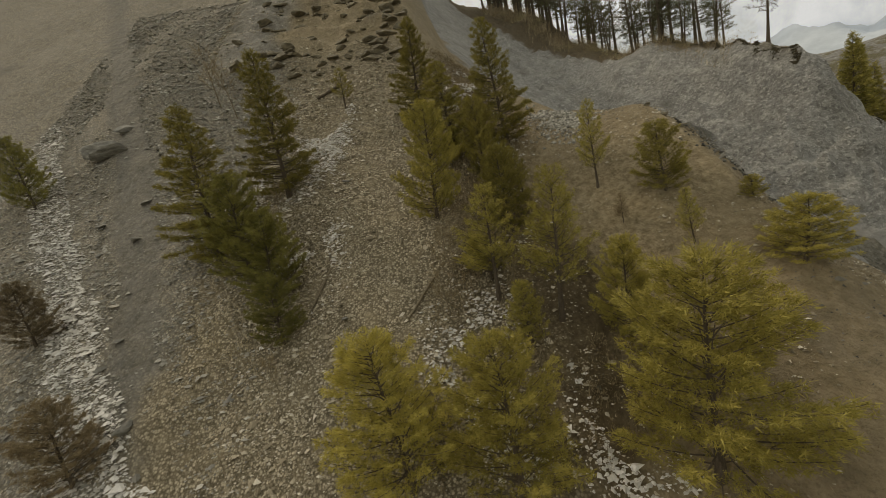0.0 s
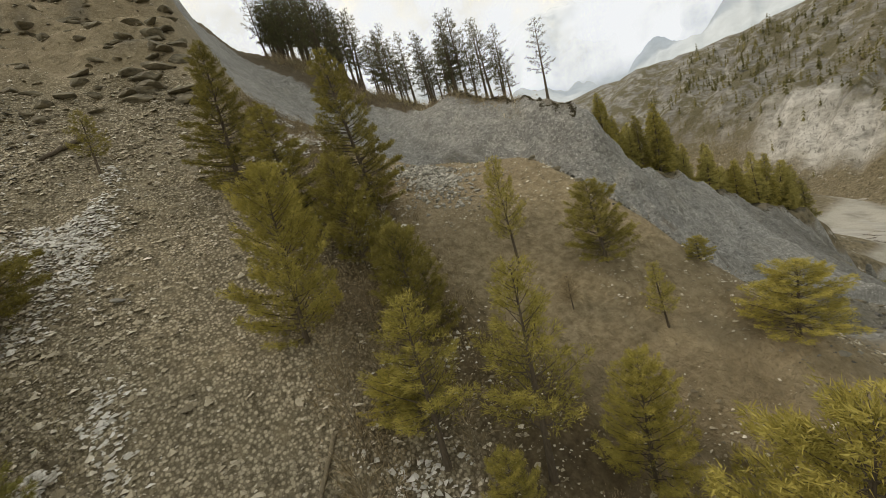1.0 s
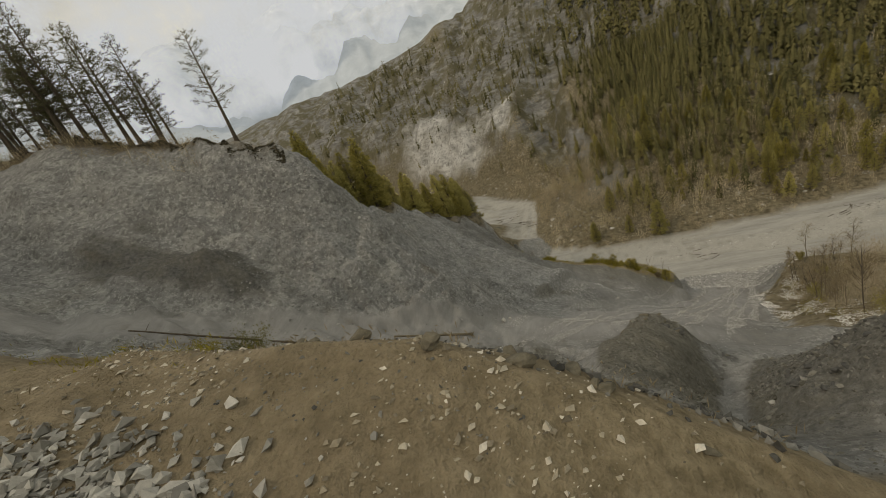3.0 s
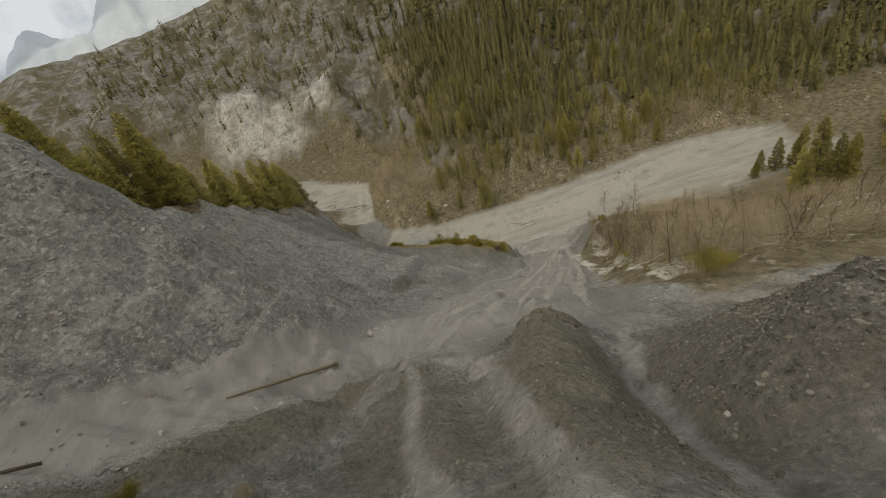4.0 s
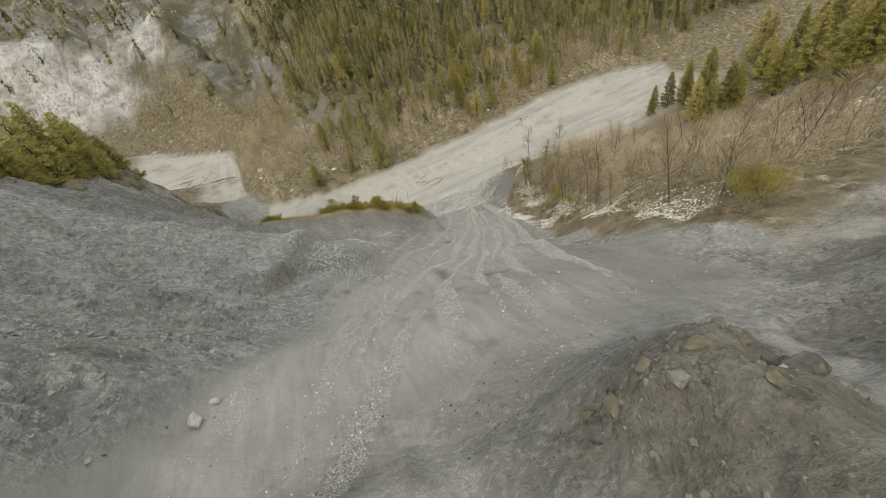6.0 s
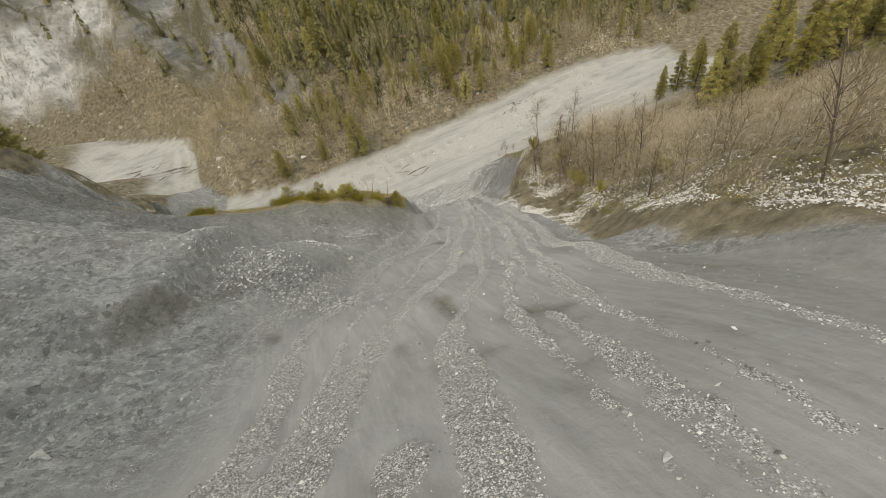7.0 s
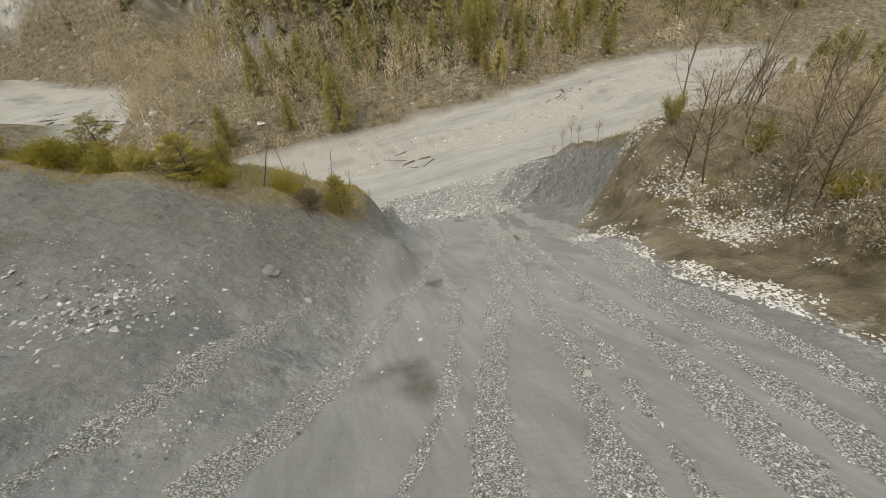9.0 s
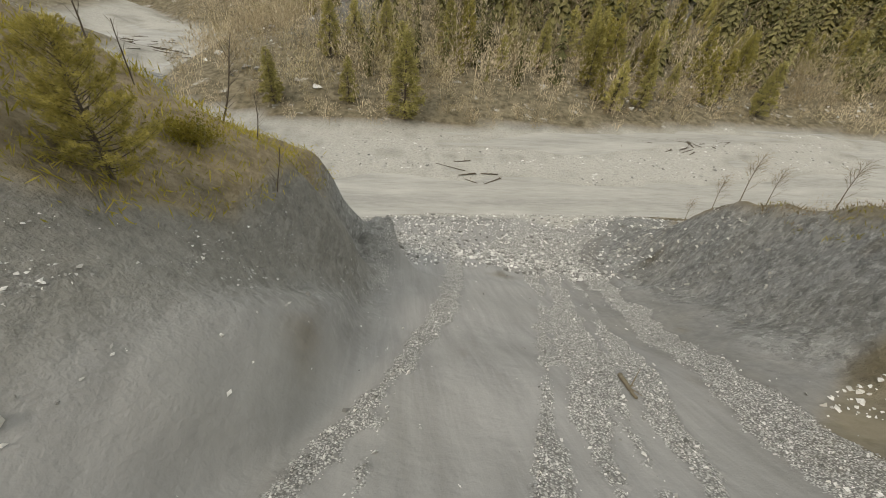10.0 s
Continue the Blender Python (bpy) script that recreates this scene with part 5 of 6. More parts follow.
for k in range(36):
    x = pick.uniform(-38, -13)
    SHRUBS.append((MAT_SHRUB if k % 3 else MAT_NEEDLE_YELLOW, x, 98.6 + pick.uniform(-1.0, 2.5), pick.uniform(0.5, 1.5), pick.uniform(0.7, 1.4), "yellow-green bush on the rim above the river"))
for k, (leaves, x, y, h, w, words) in enumerate(SHRUBS):
    b = shrub(h, w, 500 + k, leaves, count=int(1500 + 1700 * h))
    b.matrix_basis = Matrix.Translation(spot(x, y)) @ pose(0, 0, 0, 0, 0, 63 * k)
    tagged(b, words, "bush")
for k, (x, y, h, a) in enumerate([(-15.1, 98.7, 3.4, 18), (-16.6, 99.4, 2.6, 14), (-11.2, 105.2, 2.9, -12), (-12.6, 103.6, 1.6, 6), (-9.8, 104.4, 1.5, 12), (-14.0, 104.6, 2.2, -8), (-8.9, 102.4, 1.3, 5)]):
    t = bare_tree(h, 560 + k, 0.28, twigs=False, material=MAT_BARK)
    t.name = "dead_snag"
    t.matrix_basis = Matrix.Translation(spot(x, y)) @ pose(0, 0, 0, 0, a, 80 * k)
    tagged(t, "dead dark stem with broken twigs on the bench", "tree", "dead stems on the bench")


# ---- stones ----
def stones(name, rng, x, y, size, flat, material, words, sunk=0.25, small=False):
    """Many loose stones as one mesh, each an uneven lump; small ones have no underside."""
    n = len(x)
    lump = np.array([(1, 0, 0), (0, 1, 0), (-1, 0, 0), (0, -1, 0), (0, 0, 1), (0, 0, -1)], float)
    sides = np.array([(0, 1, 4), (1, 2, 4), (2, 3, 4), (3, 0, 4), (1, 0, 5), (2, 1, 5), (3, 2, 5), (0, 3, 5)])
    if small:
        lump, sides = lump[:5] - [0, 0, 0.25], sides[:4]
    v = len(lump)
    co = lump[None] * rng.uniform(0.65, 1.3, (n, v, 1)) + rng.normal(size=(n, v, 3)) * 0.22
    co = co * np.stack([rng.uniform(0.75, 1.35, n), rng.uniform(0.6, 1.0, n), rng.uniform(0.6, 1.1, n) * flat], 1)[:, None]
    a, b = rng.uniform(0, 6.283, n), rng.normal(size=n) * (0.2 if small else 0.45)
    cb, sb = np.cos(b)[:, None], np.sin(b)[:, None]
    co = np.stack([co[..., 0], co[..., 1] * cb - co[..., 2] * sb, co[..., 1] * sb + co[..., 2] * cb], -1)
    ca, sa = np.cos(a)[:, None], np.sin(a)[:, None]
    co = np.stack([co[..., 0] * ca - co[..., 1] * sa, co[..., 0] * sa + co[..., 1] * ca, co[..., 2]], -1)
    co = co * (size * 0.5)[:, None, None]
    z = height(x, y) + size * 0.5 * flat * (0.3 if small else 1 - 2 * sunk)
    co = co + np.stack([x, y, z], 1)[:, None]
    tris = (sides[None] + np.arange(n)[:, None, None] * v).reshape(-1, 3)
    ob = new(name, mesh_of(name, co.reshape(-1, 3), tris, material))
    return tagged(ob, words, name.replace("_", " "), kind="stuff")


rng = np.random.default_rng(12)
x, y = rng.uniform(-50, 14, 1000000), rng.uniform(26, 128, 1000000)
keep = levee(x, y) * 0.75 > rng.random(len(x))
x, y = x[keep], y[keep]
stones("gravel", rng, x, y, 0.03 + 0.035 * rng.random(len(x)) + 0.09 * rng.random(len(x)) ** 14, 1.1, MAT_GRAVEL, "stripes of pale grey gravel in the debris chute", small=True)
x, y = rng.uniform(-40, 14, 5200), rng.uniform(38, 126, 5200)
keep = in_chute(x, y) * 0.6 > rng.random(len(x))
x, y = x[keep], y[keep]
stones("cobbles", rng, x, y, 0.05 + 0.13 * rng.random(len(x)) ** 4, 0.9, MAT_GRAVEL, "scattered grey cobbles on smooth mud")
x, y = -8 - 54 * rng.random(400000), rng.uniform(-38, 6, 400000)
lines = 0.5 + 0.5 * wobble(x * 0.12, y, 2.6, 140) + 0.25 * wobble(x, y, 1.4, 141)
across = y - (x + 15.7) * 0.54 + 15.6 + 0.9 * wobble(x, y, 6, 145) + 0.4 * wobble(x, y, 1.6, 146)
mud_strip = ramp(across, -2.2, -1.4) * ramp(-across, -1.8, -0.9)
band = y - (x + 25.5) * 0.8 + 26.1 + 0.7 * wobble(x, y, 5, 147) + 0.6 * wobble(x, y, 1.3, 148)
stripe = ramp(1.9 - np.abs(band), -0.3, 0.6)
keep = np.maximum(lines * np.maximum(0.35, ramp(-y, -4, 0.5)) * (1 - 0.95 * mud_strip) * 0.8, stripe * ramp(x, -44, -34)) > rng.random(len(x))
keep = keep & ((x > -43 - 2 * wobble(x, y, 4, 149)) | (y < -21) | (rng.random(len(x)) < 0.15))
x, y, across, stripe = x[keep], y[keep], across[keep], stripe[keep]
blue = (rng.random(len(x)) < ramp(-y, 9, 15)) & ((x > -42) | (y < -22))
white = rng.random(len(x)) < 0.85 * stripe
size = 0.04 + 0.09 * rng.random(len(x)) + 0.32 * rng.random(len(x)) ** 14
stones("scree", rng, x[~blue & ~white], y[~blue & ~white], size[~blue & ~white], 0.7, MAT_SCREE, "loose brown and pale scree stones on the slope", small=True)
stones("slate_rubble", rng, x[blue & ~white], y[blue & ~white], size[blue & ~white] * 1.15, 0.6, MAT_SLATE, "flat grey slate rubble on the slope", small=True)
stones("pale_stones", rng, x[white], y[white], size[white] * 1.5, 0.5, MAT_PALE, "white rubble beside the slate chute", small=True)
PATCHES = np.array([(-28.7, -13.0), (-22.6, -8.1), (-21.6, -10.7), (-29.5, 3.8), (-26.4, 3.2), (-20.9, 2.6), (-14.9, -1.5), (-30.8, 3.4), (-35.9, 3.4), (-29.0, 4.0), (-29.4, 1.0), (-33.0, 2.0), (-38.2, 4.0), (-33.6, -9.5), (-31.2, -8.6), (-34.4, -7.3), (-32.4, -8.0), (-33.0, -8.8), (-30.4, -7.6), (-24.8, -9.0), (-23.3, -8.5), (-26.0, -9.4), (-34.6, 2.0), (-32.6, 2.2), (-13.6, 0.4), (-17.4, 0.2), (-12.0, 4.2)])
spots = PATCHES[rng.integers(0, len(PATCHES), 22000)]
x, y = spots[:, 0] + rng.normal(size=22000) * 1.4, spots[:, 1] + rng.normal(size=22000) * 0.8
keep = ramp(wobble(x, y, 1.6, 150) + 0.5 * wobble(x, y, 0.8, 151), -0.1, 0.4) > rng.random(len(x))
stones("pale_stones", rng, x[keep], y[keep], 0.09 + 0.26 * rng.random(keep.sum()) ** 2, 0.6, MAT_PALE, "patches of white stones between the pines", small=True)
y = rng.uniform(74, 97, 13000)
x = soil_edge(y) + rng.uniform(0.0, 1.0, 13000) * (terrace_edge(y) - soil_edge(y) + 3.0)
keep = ramp(wobble(x, y, 2.2, 162) + 0.4 * wobble(x, y, 0.9, 163), -0.2, 0.5) > rng.random(len(x))
stones("pale_rubble", rng, x[keep], y[keep], 0.06 + 0.22 * rng.random(keep.sum()) ** 2, 0.7, MAT_PALE, "pale and brown rubble on the slope below the terrace", small=True)
y = rng.uniform(50, 100, 19000)
x = terrace_edge(y) + rng.uniform(-0.8, 9, len(y)) * rng.random(len(y))
keep = ramp(wobble(x, y, 3.4, 160) + 0.4 * wobble(x, y, 1.3, 161), -0.05, 0.4) > rng.random(len(x))
stones("pale_rubble", rng, x[keep], y[keep], 0.05 + 0.2 * rng.random(keep.sum()) ** 3, 0.65, MAT_PALE, "pale limestone rubble along the terrace edge")
x, y = rng.uniform(30, 62, 5000), rng.uniform(48, 92, 5000)
keep = ramp(wobble(x * 0.6, y, 6, 165), 0.1, 0.5) > rng.random(len(x))
stones("pale_rubble", rng, x[keep], y[keep], 0.2 + 0.4 * rng.random(keep.sum()) ** 2, 0.6, MAT_PALE, "pale limestone blocks among bare trees")
x, y = rng.uniform(-36, -6, 22000), rng.uniform(2, 16, 22000)
keep = (y < spur_line(x)) & (ramp(wobble(x, y, 2.2, 175), -0.3, 0.6) > rng.random(len(x)))
stones("slope_stones", rng, x[keep], y[keep], 0.04 + 0.17 * rng.random(keep.sum()) ** 4, 0.7, MAT_SCREE, "brown and pale stones scattered on bare soil", small=True)
x, y = rng.uniform(-40, 6, 46000), rng.uniform(11, 42, 46000)
keep = ramp(wobble(x, y, 4.0, 170) + 0.4 * wobble(x, y, 1.5, 171), 0.0, 0.6) > rng.random(len(x))
stones("slope_stones", rng, x[keep], y[keep], 0.03 + 0.1 * rng.random(keep.sum()) ** 4, 0.8, MAT_DARK_RUBBLE, "grey stones and clods loose on the gully sides", small=True)
x, y = rng.uniform(-62, -32, 36000), rng.uniform(22, 66, 36000)
keep = (ramp(wobble(x, y, 3.2, 172) + 0.5 * wobble(x, y, 1.1, 173), -0.2, 0.5) > rng.random(len(x))) & (runnel_or_crest(x, y) < 0.4) & (y < 45 + 0.8 * (x + 54)) | (rng.random(len(x)) < 0.08)
keep = keep & (x < chute_left(y) - 1) & (x > -54)
stones("clods", rng, x[keep], y[keep], 0.08 + 0.34 * rng.random(keep.sum()) ** 6, 0.8, MAT_CLOD, "broken clods and chips of the grey rock face", small=True)
x, y = rng.normal(-8, 5.5, 14000), rng.normal(26.5, 4.0, 14000)
keep = (((x + 8) / 8.5) ** 2 + ((y - 26.5) / 7) ** 2 < 1) & (runnel_or_crest(x, y) < 0.2)
x, y = x[keep], y[keep]
stones("dark_rubble", rng, x, y, 0.05 + 0.2 * rng.random(len(x)) ** 5, 0.8, MAT_DARK_RUBBLE, "dark broken rubble on the ridge", small=True)
x = rng.uniform(-38, -19, 1500)
y = spur_line(x) + rng.normal(size=1500) * 0.7 - 0.3
stones("crest_rubble", rng, x, y, 0.07 + 0.26 * rng.random(1500) ** 2, 0.75, MAT_DARK_RUBBLE, "brown grey rubble along the crest of the spur", 0.3)
x, y = rng.normal(-29.6, 1.6, 2600), rng.normal(8.6, 0.9, 2600)
stones("crest_rubble", rng, x, y, 0.06 + 0.3 * rng.random(2600) ** 3, 0.8, MAT_SLATE, "heap of grey broken rubble on the crest of the spur", 0.3)
y = rng.uniform(112, 134, 9000)
x = rng.uniform(-12, 26, 9000)
keep = (in_chute(x, y) + 0.3 > rng.random(len(x))) & (height(x, y) < 9)
stones("fan_gravel", rng, x[keep], y[keep], 0.12 + 0.3 * rng.random(keep.sum()) ** 3, 0.7, MAT_GRAVEL, "coarse gravel where the chute meets the river")


def crumbs_on(name, rng, x, y, size, material, words):
    """Low five-sided lumps of the ground's own stuff, half sunk, as one mesh."""
    n = len(x)
    a = np.arange(5) * 2 * math.pi / 5
    ring = np.stack([np.cos(a), np.sin(a), 0 * a - 0.35], 1)
    upper = np.stack([np.cos(a + 0.5) * 0.62, np.sin(a + 0.5) * 0.62, 0 * a + 0.28], 1)
    form = np.concatenate([ring, upper, [[0, 0, 0.42]]])
    i = np.arange(5)
    j = (i + 1) % 5
    sides = np.concatenate([np.stack([i, j, i + 5], 1), np.stack([j, j + 5, i + 5], 1), np.stack([i + 5, j + 5, 0 * i + 10], 1)])
    co = form[None] * rng.uniform(0.7, 1.3, (n, 11, 1)) + rng.normal(size=(n, 11, 3)) * 0.1
    co = co * np.stack([rng.uniform(0.7, 1.4, n), rng.uniform(0.6, 1.1, n), rng.uniform(0.5, 1.0, n)], 1)[:, None]
    turn = rng.uniform(0, 6.283, n)
    ca, sa = np.cos(turn)[:, None], np.sin(turn)[:, None]
    co = np.stack([co[..., 0] * ca - co[..., 1] * sa, co[..., 0] * sa + co[..., 1] * ca, co[..., 2]], -1) * (size * 0.5)[:, None, None]
    co = co + np.stack([x, y, height(x, y)], 1)[:, None]
    tris = (sides[None] + np.arange(n)[:, None, None] * 11).reshape(-1, 3)
    ob = new(name, mesh_of(name, co.reshape(-1, 3), tris, material))
    return tagged(ob, words, "clods", kind="stuff")


rng = np.random.default_rng(71)
x, y = rng.uniform(-56, -30, 60000), rng.uniform(34, 72, 60000)
keep = (x < chute_left(y) - 0.6) & (runnel_or_crest(x, y, RUNNELS_AND_CRESTS[:1]) < 0.3) & (rng.random(len(x)) < 0.12 + 0.5 * ramp(fractal(x, y, 4.0, 421, 3), -0.2, 0.7))
crumbs_on("clods", rng, x[keep], y[keep], 0.07 + 0.22 * rng.random(keep.sum()) ** 4, MAT_CRUMB, "grey crumbling clods on the bare rock face")
x, y = rng.normal(-20.3, 3.0, 9000), rng.uniform(16, 37, 9000)
keep = (runnel_or_crest(x, y) < 0.2) & (rng.random(len(x)) < 0.2 + 0.6 * ramp(fractal(x, y, 3.0, 423, 3), -0.2, 0.7))
crumbs_on("clods", rng, x[keep], y[keep], 0.05 + 0.17 * rng.random(keep.sum()) ** 4, MAT_EARTH_CRUMB, "dark olive clods on the knoll")
x, y = rng.normal(-7, 5.5, 16000), rng.normal(26.5, 5.0, 16000)
keep = (runnel_or_crest(x, y) < 0.2) & (rng.random(len(x)) < 0.2 + 0.7 * ramp(fractal(x, y, 3.0, 425, 3), -0.2, 0.7))
crumbs_on("clods", rng, x[keep], y[keep], 0.06 + 0.3 * rng.random(keep.sum()) ** 4, MAT_EARTH_CRUMB, "dark crumbling clods on the ridge")
x, y = rng.uniform(-46, -26, 9000), rng.uniform(22, 37, 9000)
keep = (runnel_or_crest(x, y) < 0.2) & (levee(x, y) < 0.2) & (rng.random(len(x)) < 0.1 + 0.6 * ramp(fractal(x, y, 3.0, 427, 3), 0, 0.8))
crumbs_on("clods", rng, x[keep], y[keep], 0.05 + 0.2 * rng.random(keep.sum()) ** 4, MAT_EARTH_CRUMB, "dark clods on the bank of the gully")


def boulder(x, y, size, flat, seed, material, words, sunk=0.3):
    r = np.random.default_rng(seed)
    bm = bmesh.new()
    bmesh.ops.create_icosphere(bm, subdivisions=2 if size < 2.5 else 3, radius=0.5)
    cuts = [Vector(r.normal(size=3)).normalized() for _ in range(12)]
    for v in bm.verts:
        for c in cuts:
            over = v.co.dot(c) - 0.27
            if over > 0:
                v.co -= c * over * 0.9
        v.co += v.co.normalized() * noise.fractal(v.co * 4 + Vector((seed, 0, 0)), 1.0, 2.0, 4) * 0.05
        v.co = Vector((v.co.x * 1.25, v.co.y * 0.95, v.co.z * flat)) * size
    me = bpy.data.meshes.new("boulder")
    bm.to_mesh(me)
    bm.free()
    me.materials.append(material)
    ob = new("boulder", me)
    ob.matrix_basis = Matrix.Translation(spot(x, y) + Vector((0, 0, size * flat * (0.5 - sunk)))) @ pose(0, 0, 0, r.uniform(-14, 14), r.uniform(-14, 14), r.uniform(0, 360))
    return tagged(ob, words, "rock")


for k, (x, y, s, f, m, words) in enumerate([
    (-34.9, -28.0, 3.4, 0.75, MAT_BOULDER, "large angular grey boulder in the slate chute"), (-37.7, -27.4, 2.2, 0.35, MAT_BOULDER, "flat pale grey slab beside the boulder"),
    (-26.0, -20.8, 1.1, 0.4, MAT_BOULDER, "flat grey slab on smooth mud"), (-15.6, -15.9, 0.9, 0.6, MAT_BOULDER, "upright grey slab low in the slate chute"),
    (-29.1, -21.5, 1.1, 0.35, MAT_BOULDER, "tilted flat slab on slate rubble"), (-28.0, -24.4, 1.0, 0.4, MAT_BOULDER, "grey slab lying on mud"), (-25.4, -23.0, 0.7, 0.5, MAT_BOULDER, "small grey block on mud"),
    (-21.5, -19.8, 0.7, 0.4, MAT_BOULDER_PALE, "pale slab on slate rubble"), (-19.5, -18.3, 0.6, 0.5, MAT_BOULDER, "grey block on mud"), (-22.6, -8.4, 0.5, 0.4, MAT_BOULDER_PALE, "pale flat stone on brown scree"),
    (-27.5, -6.6, 0.55, 0.4, MAT_BOULDER, "flat grey stone on brown scree"), (-18.6, -6.2, 0.45, 0.5, MAT_BOULDER, "grey stone on brown scree"), (-15.5, -5.2, 0.5, 0.5, MAT_BOULDER_PALE, "pale stone on brown scree"),
    (-34.6, 45.4, 0.9, 0.8, MAT_BOULDER_PALE, "white boulder beside the chute floor"), (-34.1, 46.4, 0.55, 0.8, MAT_BOULDER_PALE, "small white boulder beside a larger one"),
    (-12.2, 74.1, 0.7, 0.6, MAT_BOULDER_PALE, "pale boulder in a gravel stripe"), (-11.6, 74.7, 0.3, 0.7, MAT_BOULDER_PALE, "small pale boulder in a gravel stripe"),
    (-22.3, 76.5, 0.75, 0.6, MAT_BOULDER_PALE, "pale flat boulder on mud"), (-15.2, 90.9, 0.95, 0.6, MAT_BOULDER, "grey boulder at the foot of the bench"), (-14.0, 89.6, 0.4, 0.6, MAT_BOULDER_PALE, "pale stone below the bench"),
    (-10.3, 94.4, 0.3, 0.6, MAT_BOULDER_PALE, "pale stone on the bank"), (-8.2, 93.2, 0.24, 0.6, MAT_BOULDER_PALE, "pale stone on the bank"), (-6.4, 80.8, 0.3, 0.6, MAT_BOULDER_PALE, "pale stone on mud"),
    (-16.5, 23.6, 0.4, 0.8, MAT_BOULDER_PALE, "pale block at the foot of dark rock"), (-38.4, 34.0, 0.5, 0.7, MAT_BOULDER_PALE, "pale stone beside the log"), (-43.5, 31.5, 0.5, 0.6, MAT_BOULDER_PALE, "pale stone on the gully floor"),
    (-19.4, 35.2, 0.45, 0.7, MAT_CRAG, "brown block on the tip of the knoll"), (-21.2, 35.6, 0.55, 0.8, MAT_BOULDER, "dark block on the tip of the knoll"), (-20.4, 34.4, 0.4, 0.7, MAT_CRAG, "brown block on the knoll"),
    (-38.3, 25.6, 2.0, 0.35, MAT_BOULDER, "flat grey rock outcrop above the gully floor"), (-36.8, 26.0, 1.3, 0.4, MAT_CRAG, "brown rock beside the outcrop"), (-38.6, 22.8, 1.2, 0.5, MAT_DARK_ROCK, "dark block half sunk in brown soil"),
    (-5.6, 114.6, 1.5, 1.1, MAT_BOULDER, "dark grey knob of rock at the mouth of the chute"), (-7.0, 113.4, 1.2, 0.9, MAT_BOULDER, "grey block below the nose of the bench"),
    (-25.0, 12.6, 0.5, 0.6, MAT_CRAG, "brown ledge block on the crest"), (-26.6, 12.9, 0.5, 0.7, MAT_CRAG, "brown ledge block on the crest"), (-23.6, 12.8, 0.6, 0.6, MAT_CRAG, "brown block on the crest"), (-28.4, 13.2, 0.4, 0.7, MAT_CRAG, "brown block on the crest"),
    (-32.0, 15.6, 0.5, 0.7, MAT_CRAG, "brown ledge block at the gully rim"), (-34.5, 15.8, 0.5, 0.7, MAT_CRAG, "brown block at the gully rim"), (-29.5, 16.8, 0.6, 0.6, MAT_BOULDER, "grey block at the gully rim"),
]):
    boulder(x, y, s, f, 700 + k, m, words)


def pinnacle(x, y, tall, wide, words):
    """A tapering slab of rock with broken, stepped sides."""
    bm = bmesh.new()
    r = random.Random(77)
    rings = []
    for k in range(9):
        f = k / 8
        reach = wide * (1.0 - 0.82 * f) * (1 + 0.18 * r.uniform(-1, 1))
        lean = Vector((-0.9 * f * wide * 0.5, 0.2 * f * wide, 0))
        rings.append([bm.verts.new(lean + Vector((math.cos(q * 0.785) * reach * (1 + 0.4 * r.uniform(-1, 1)), math.sin(q * 0.785) * reach * 0.6 * (1 + 0.4 * r.uniform(-1, 1)), f * tall - 0.15 * tall))) for q in range(8)])
    for low, high in zip(rings, rings[1:]):
        for q in range(8):
            bm.faces.new((low[q], low[(q + 1) % 8], high[(q + 1) % 8], high[q]))
    bm.faces.new(rings[-1])
    me = bpy.data.meshes.new("rock_pinnacle")
    bm.to_mesh(me)
    bm.free()
    me.materials.append(MAT_BOULDER)
    ob = new("rock_pinnacle", me)
    ob.matrix_basis = Matrix.Translation(spot(x, y))
    return tagged(ob, words, "rock")


pinnacle(-52.5, 143.0, 8.5, 2.3, "tall leaning grey rock pinnacle above the river")
for k in range(16):
    f = pick.random()
    boulder(-22.6 + 4.2 * f + pick.gauss(0, 0.3), 37.2 - 1.6 * f - 2.5 * (f - 0.5) ** 2 + pick.gauss(0, 0.5), pick.uniform(0.3, 0.95), pick.uniform(0.5, 0.9), 1500 + k, (MAT_CRAG, MAT_DARK_ROCK)[k % 2], "dark weathered block on the tip of the knoll", 0.45)
for k in range(34):
    x = pick.uniform(-37, -21)
    boulder(x, float(spur_line(x)) - 1.2 + pick.gauss(0, 1.4), pick.uniform(0.15, 0.45), pick.uniform(0.5, 0.8), 900 + k, MAT_CRAG, "brown weathered stone on the crest of the spur", 0.4)
for k in range(150):
    x, y = -40 - 20 * pick.random() ** 1.3, pick.uniform(-19, -1)
    boulder(x, y, pick.uniform(0.4, 2.2), pick.uniform(0.3, 0.6), 1800 + k, MAT_CRAG, "brown weathered block of the outcrop", 0.45)
for k in range(90):
    a, b = (pick.gauss(-7, 3.5), pick.gauss(26, 2.6)) if k < 48 else (pick.uniform(-16, -9), pick.gauss(24.4, 1.2))
    boulder(a, b, pick.uniform(0.15, 0.5), pick.uniform(0.6, 1.0), 860 + k, MAT_DARK_ROCK, "dark broken rock of the ridge", 0.45)


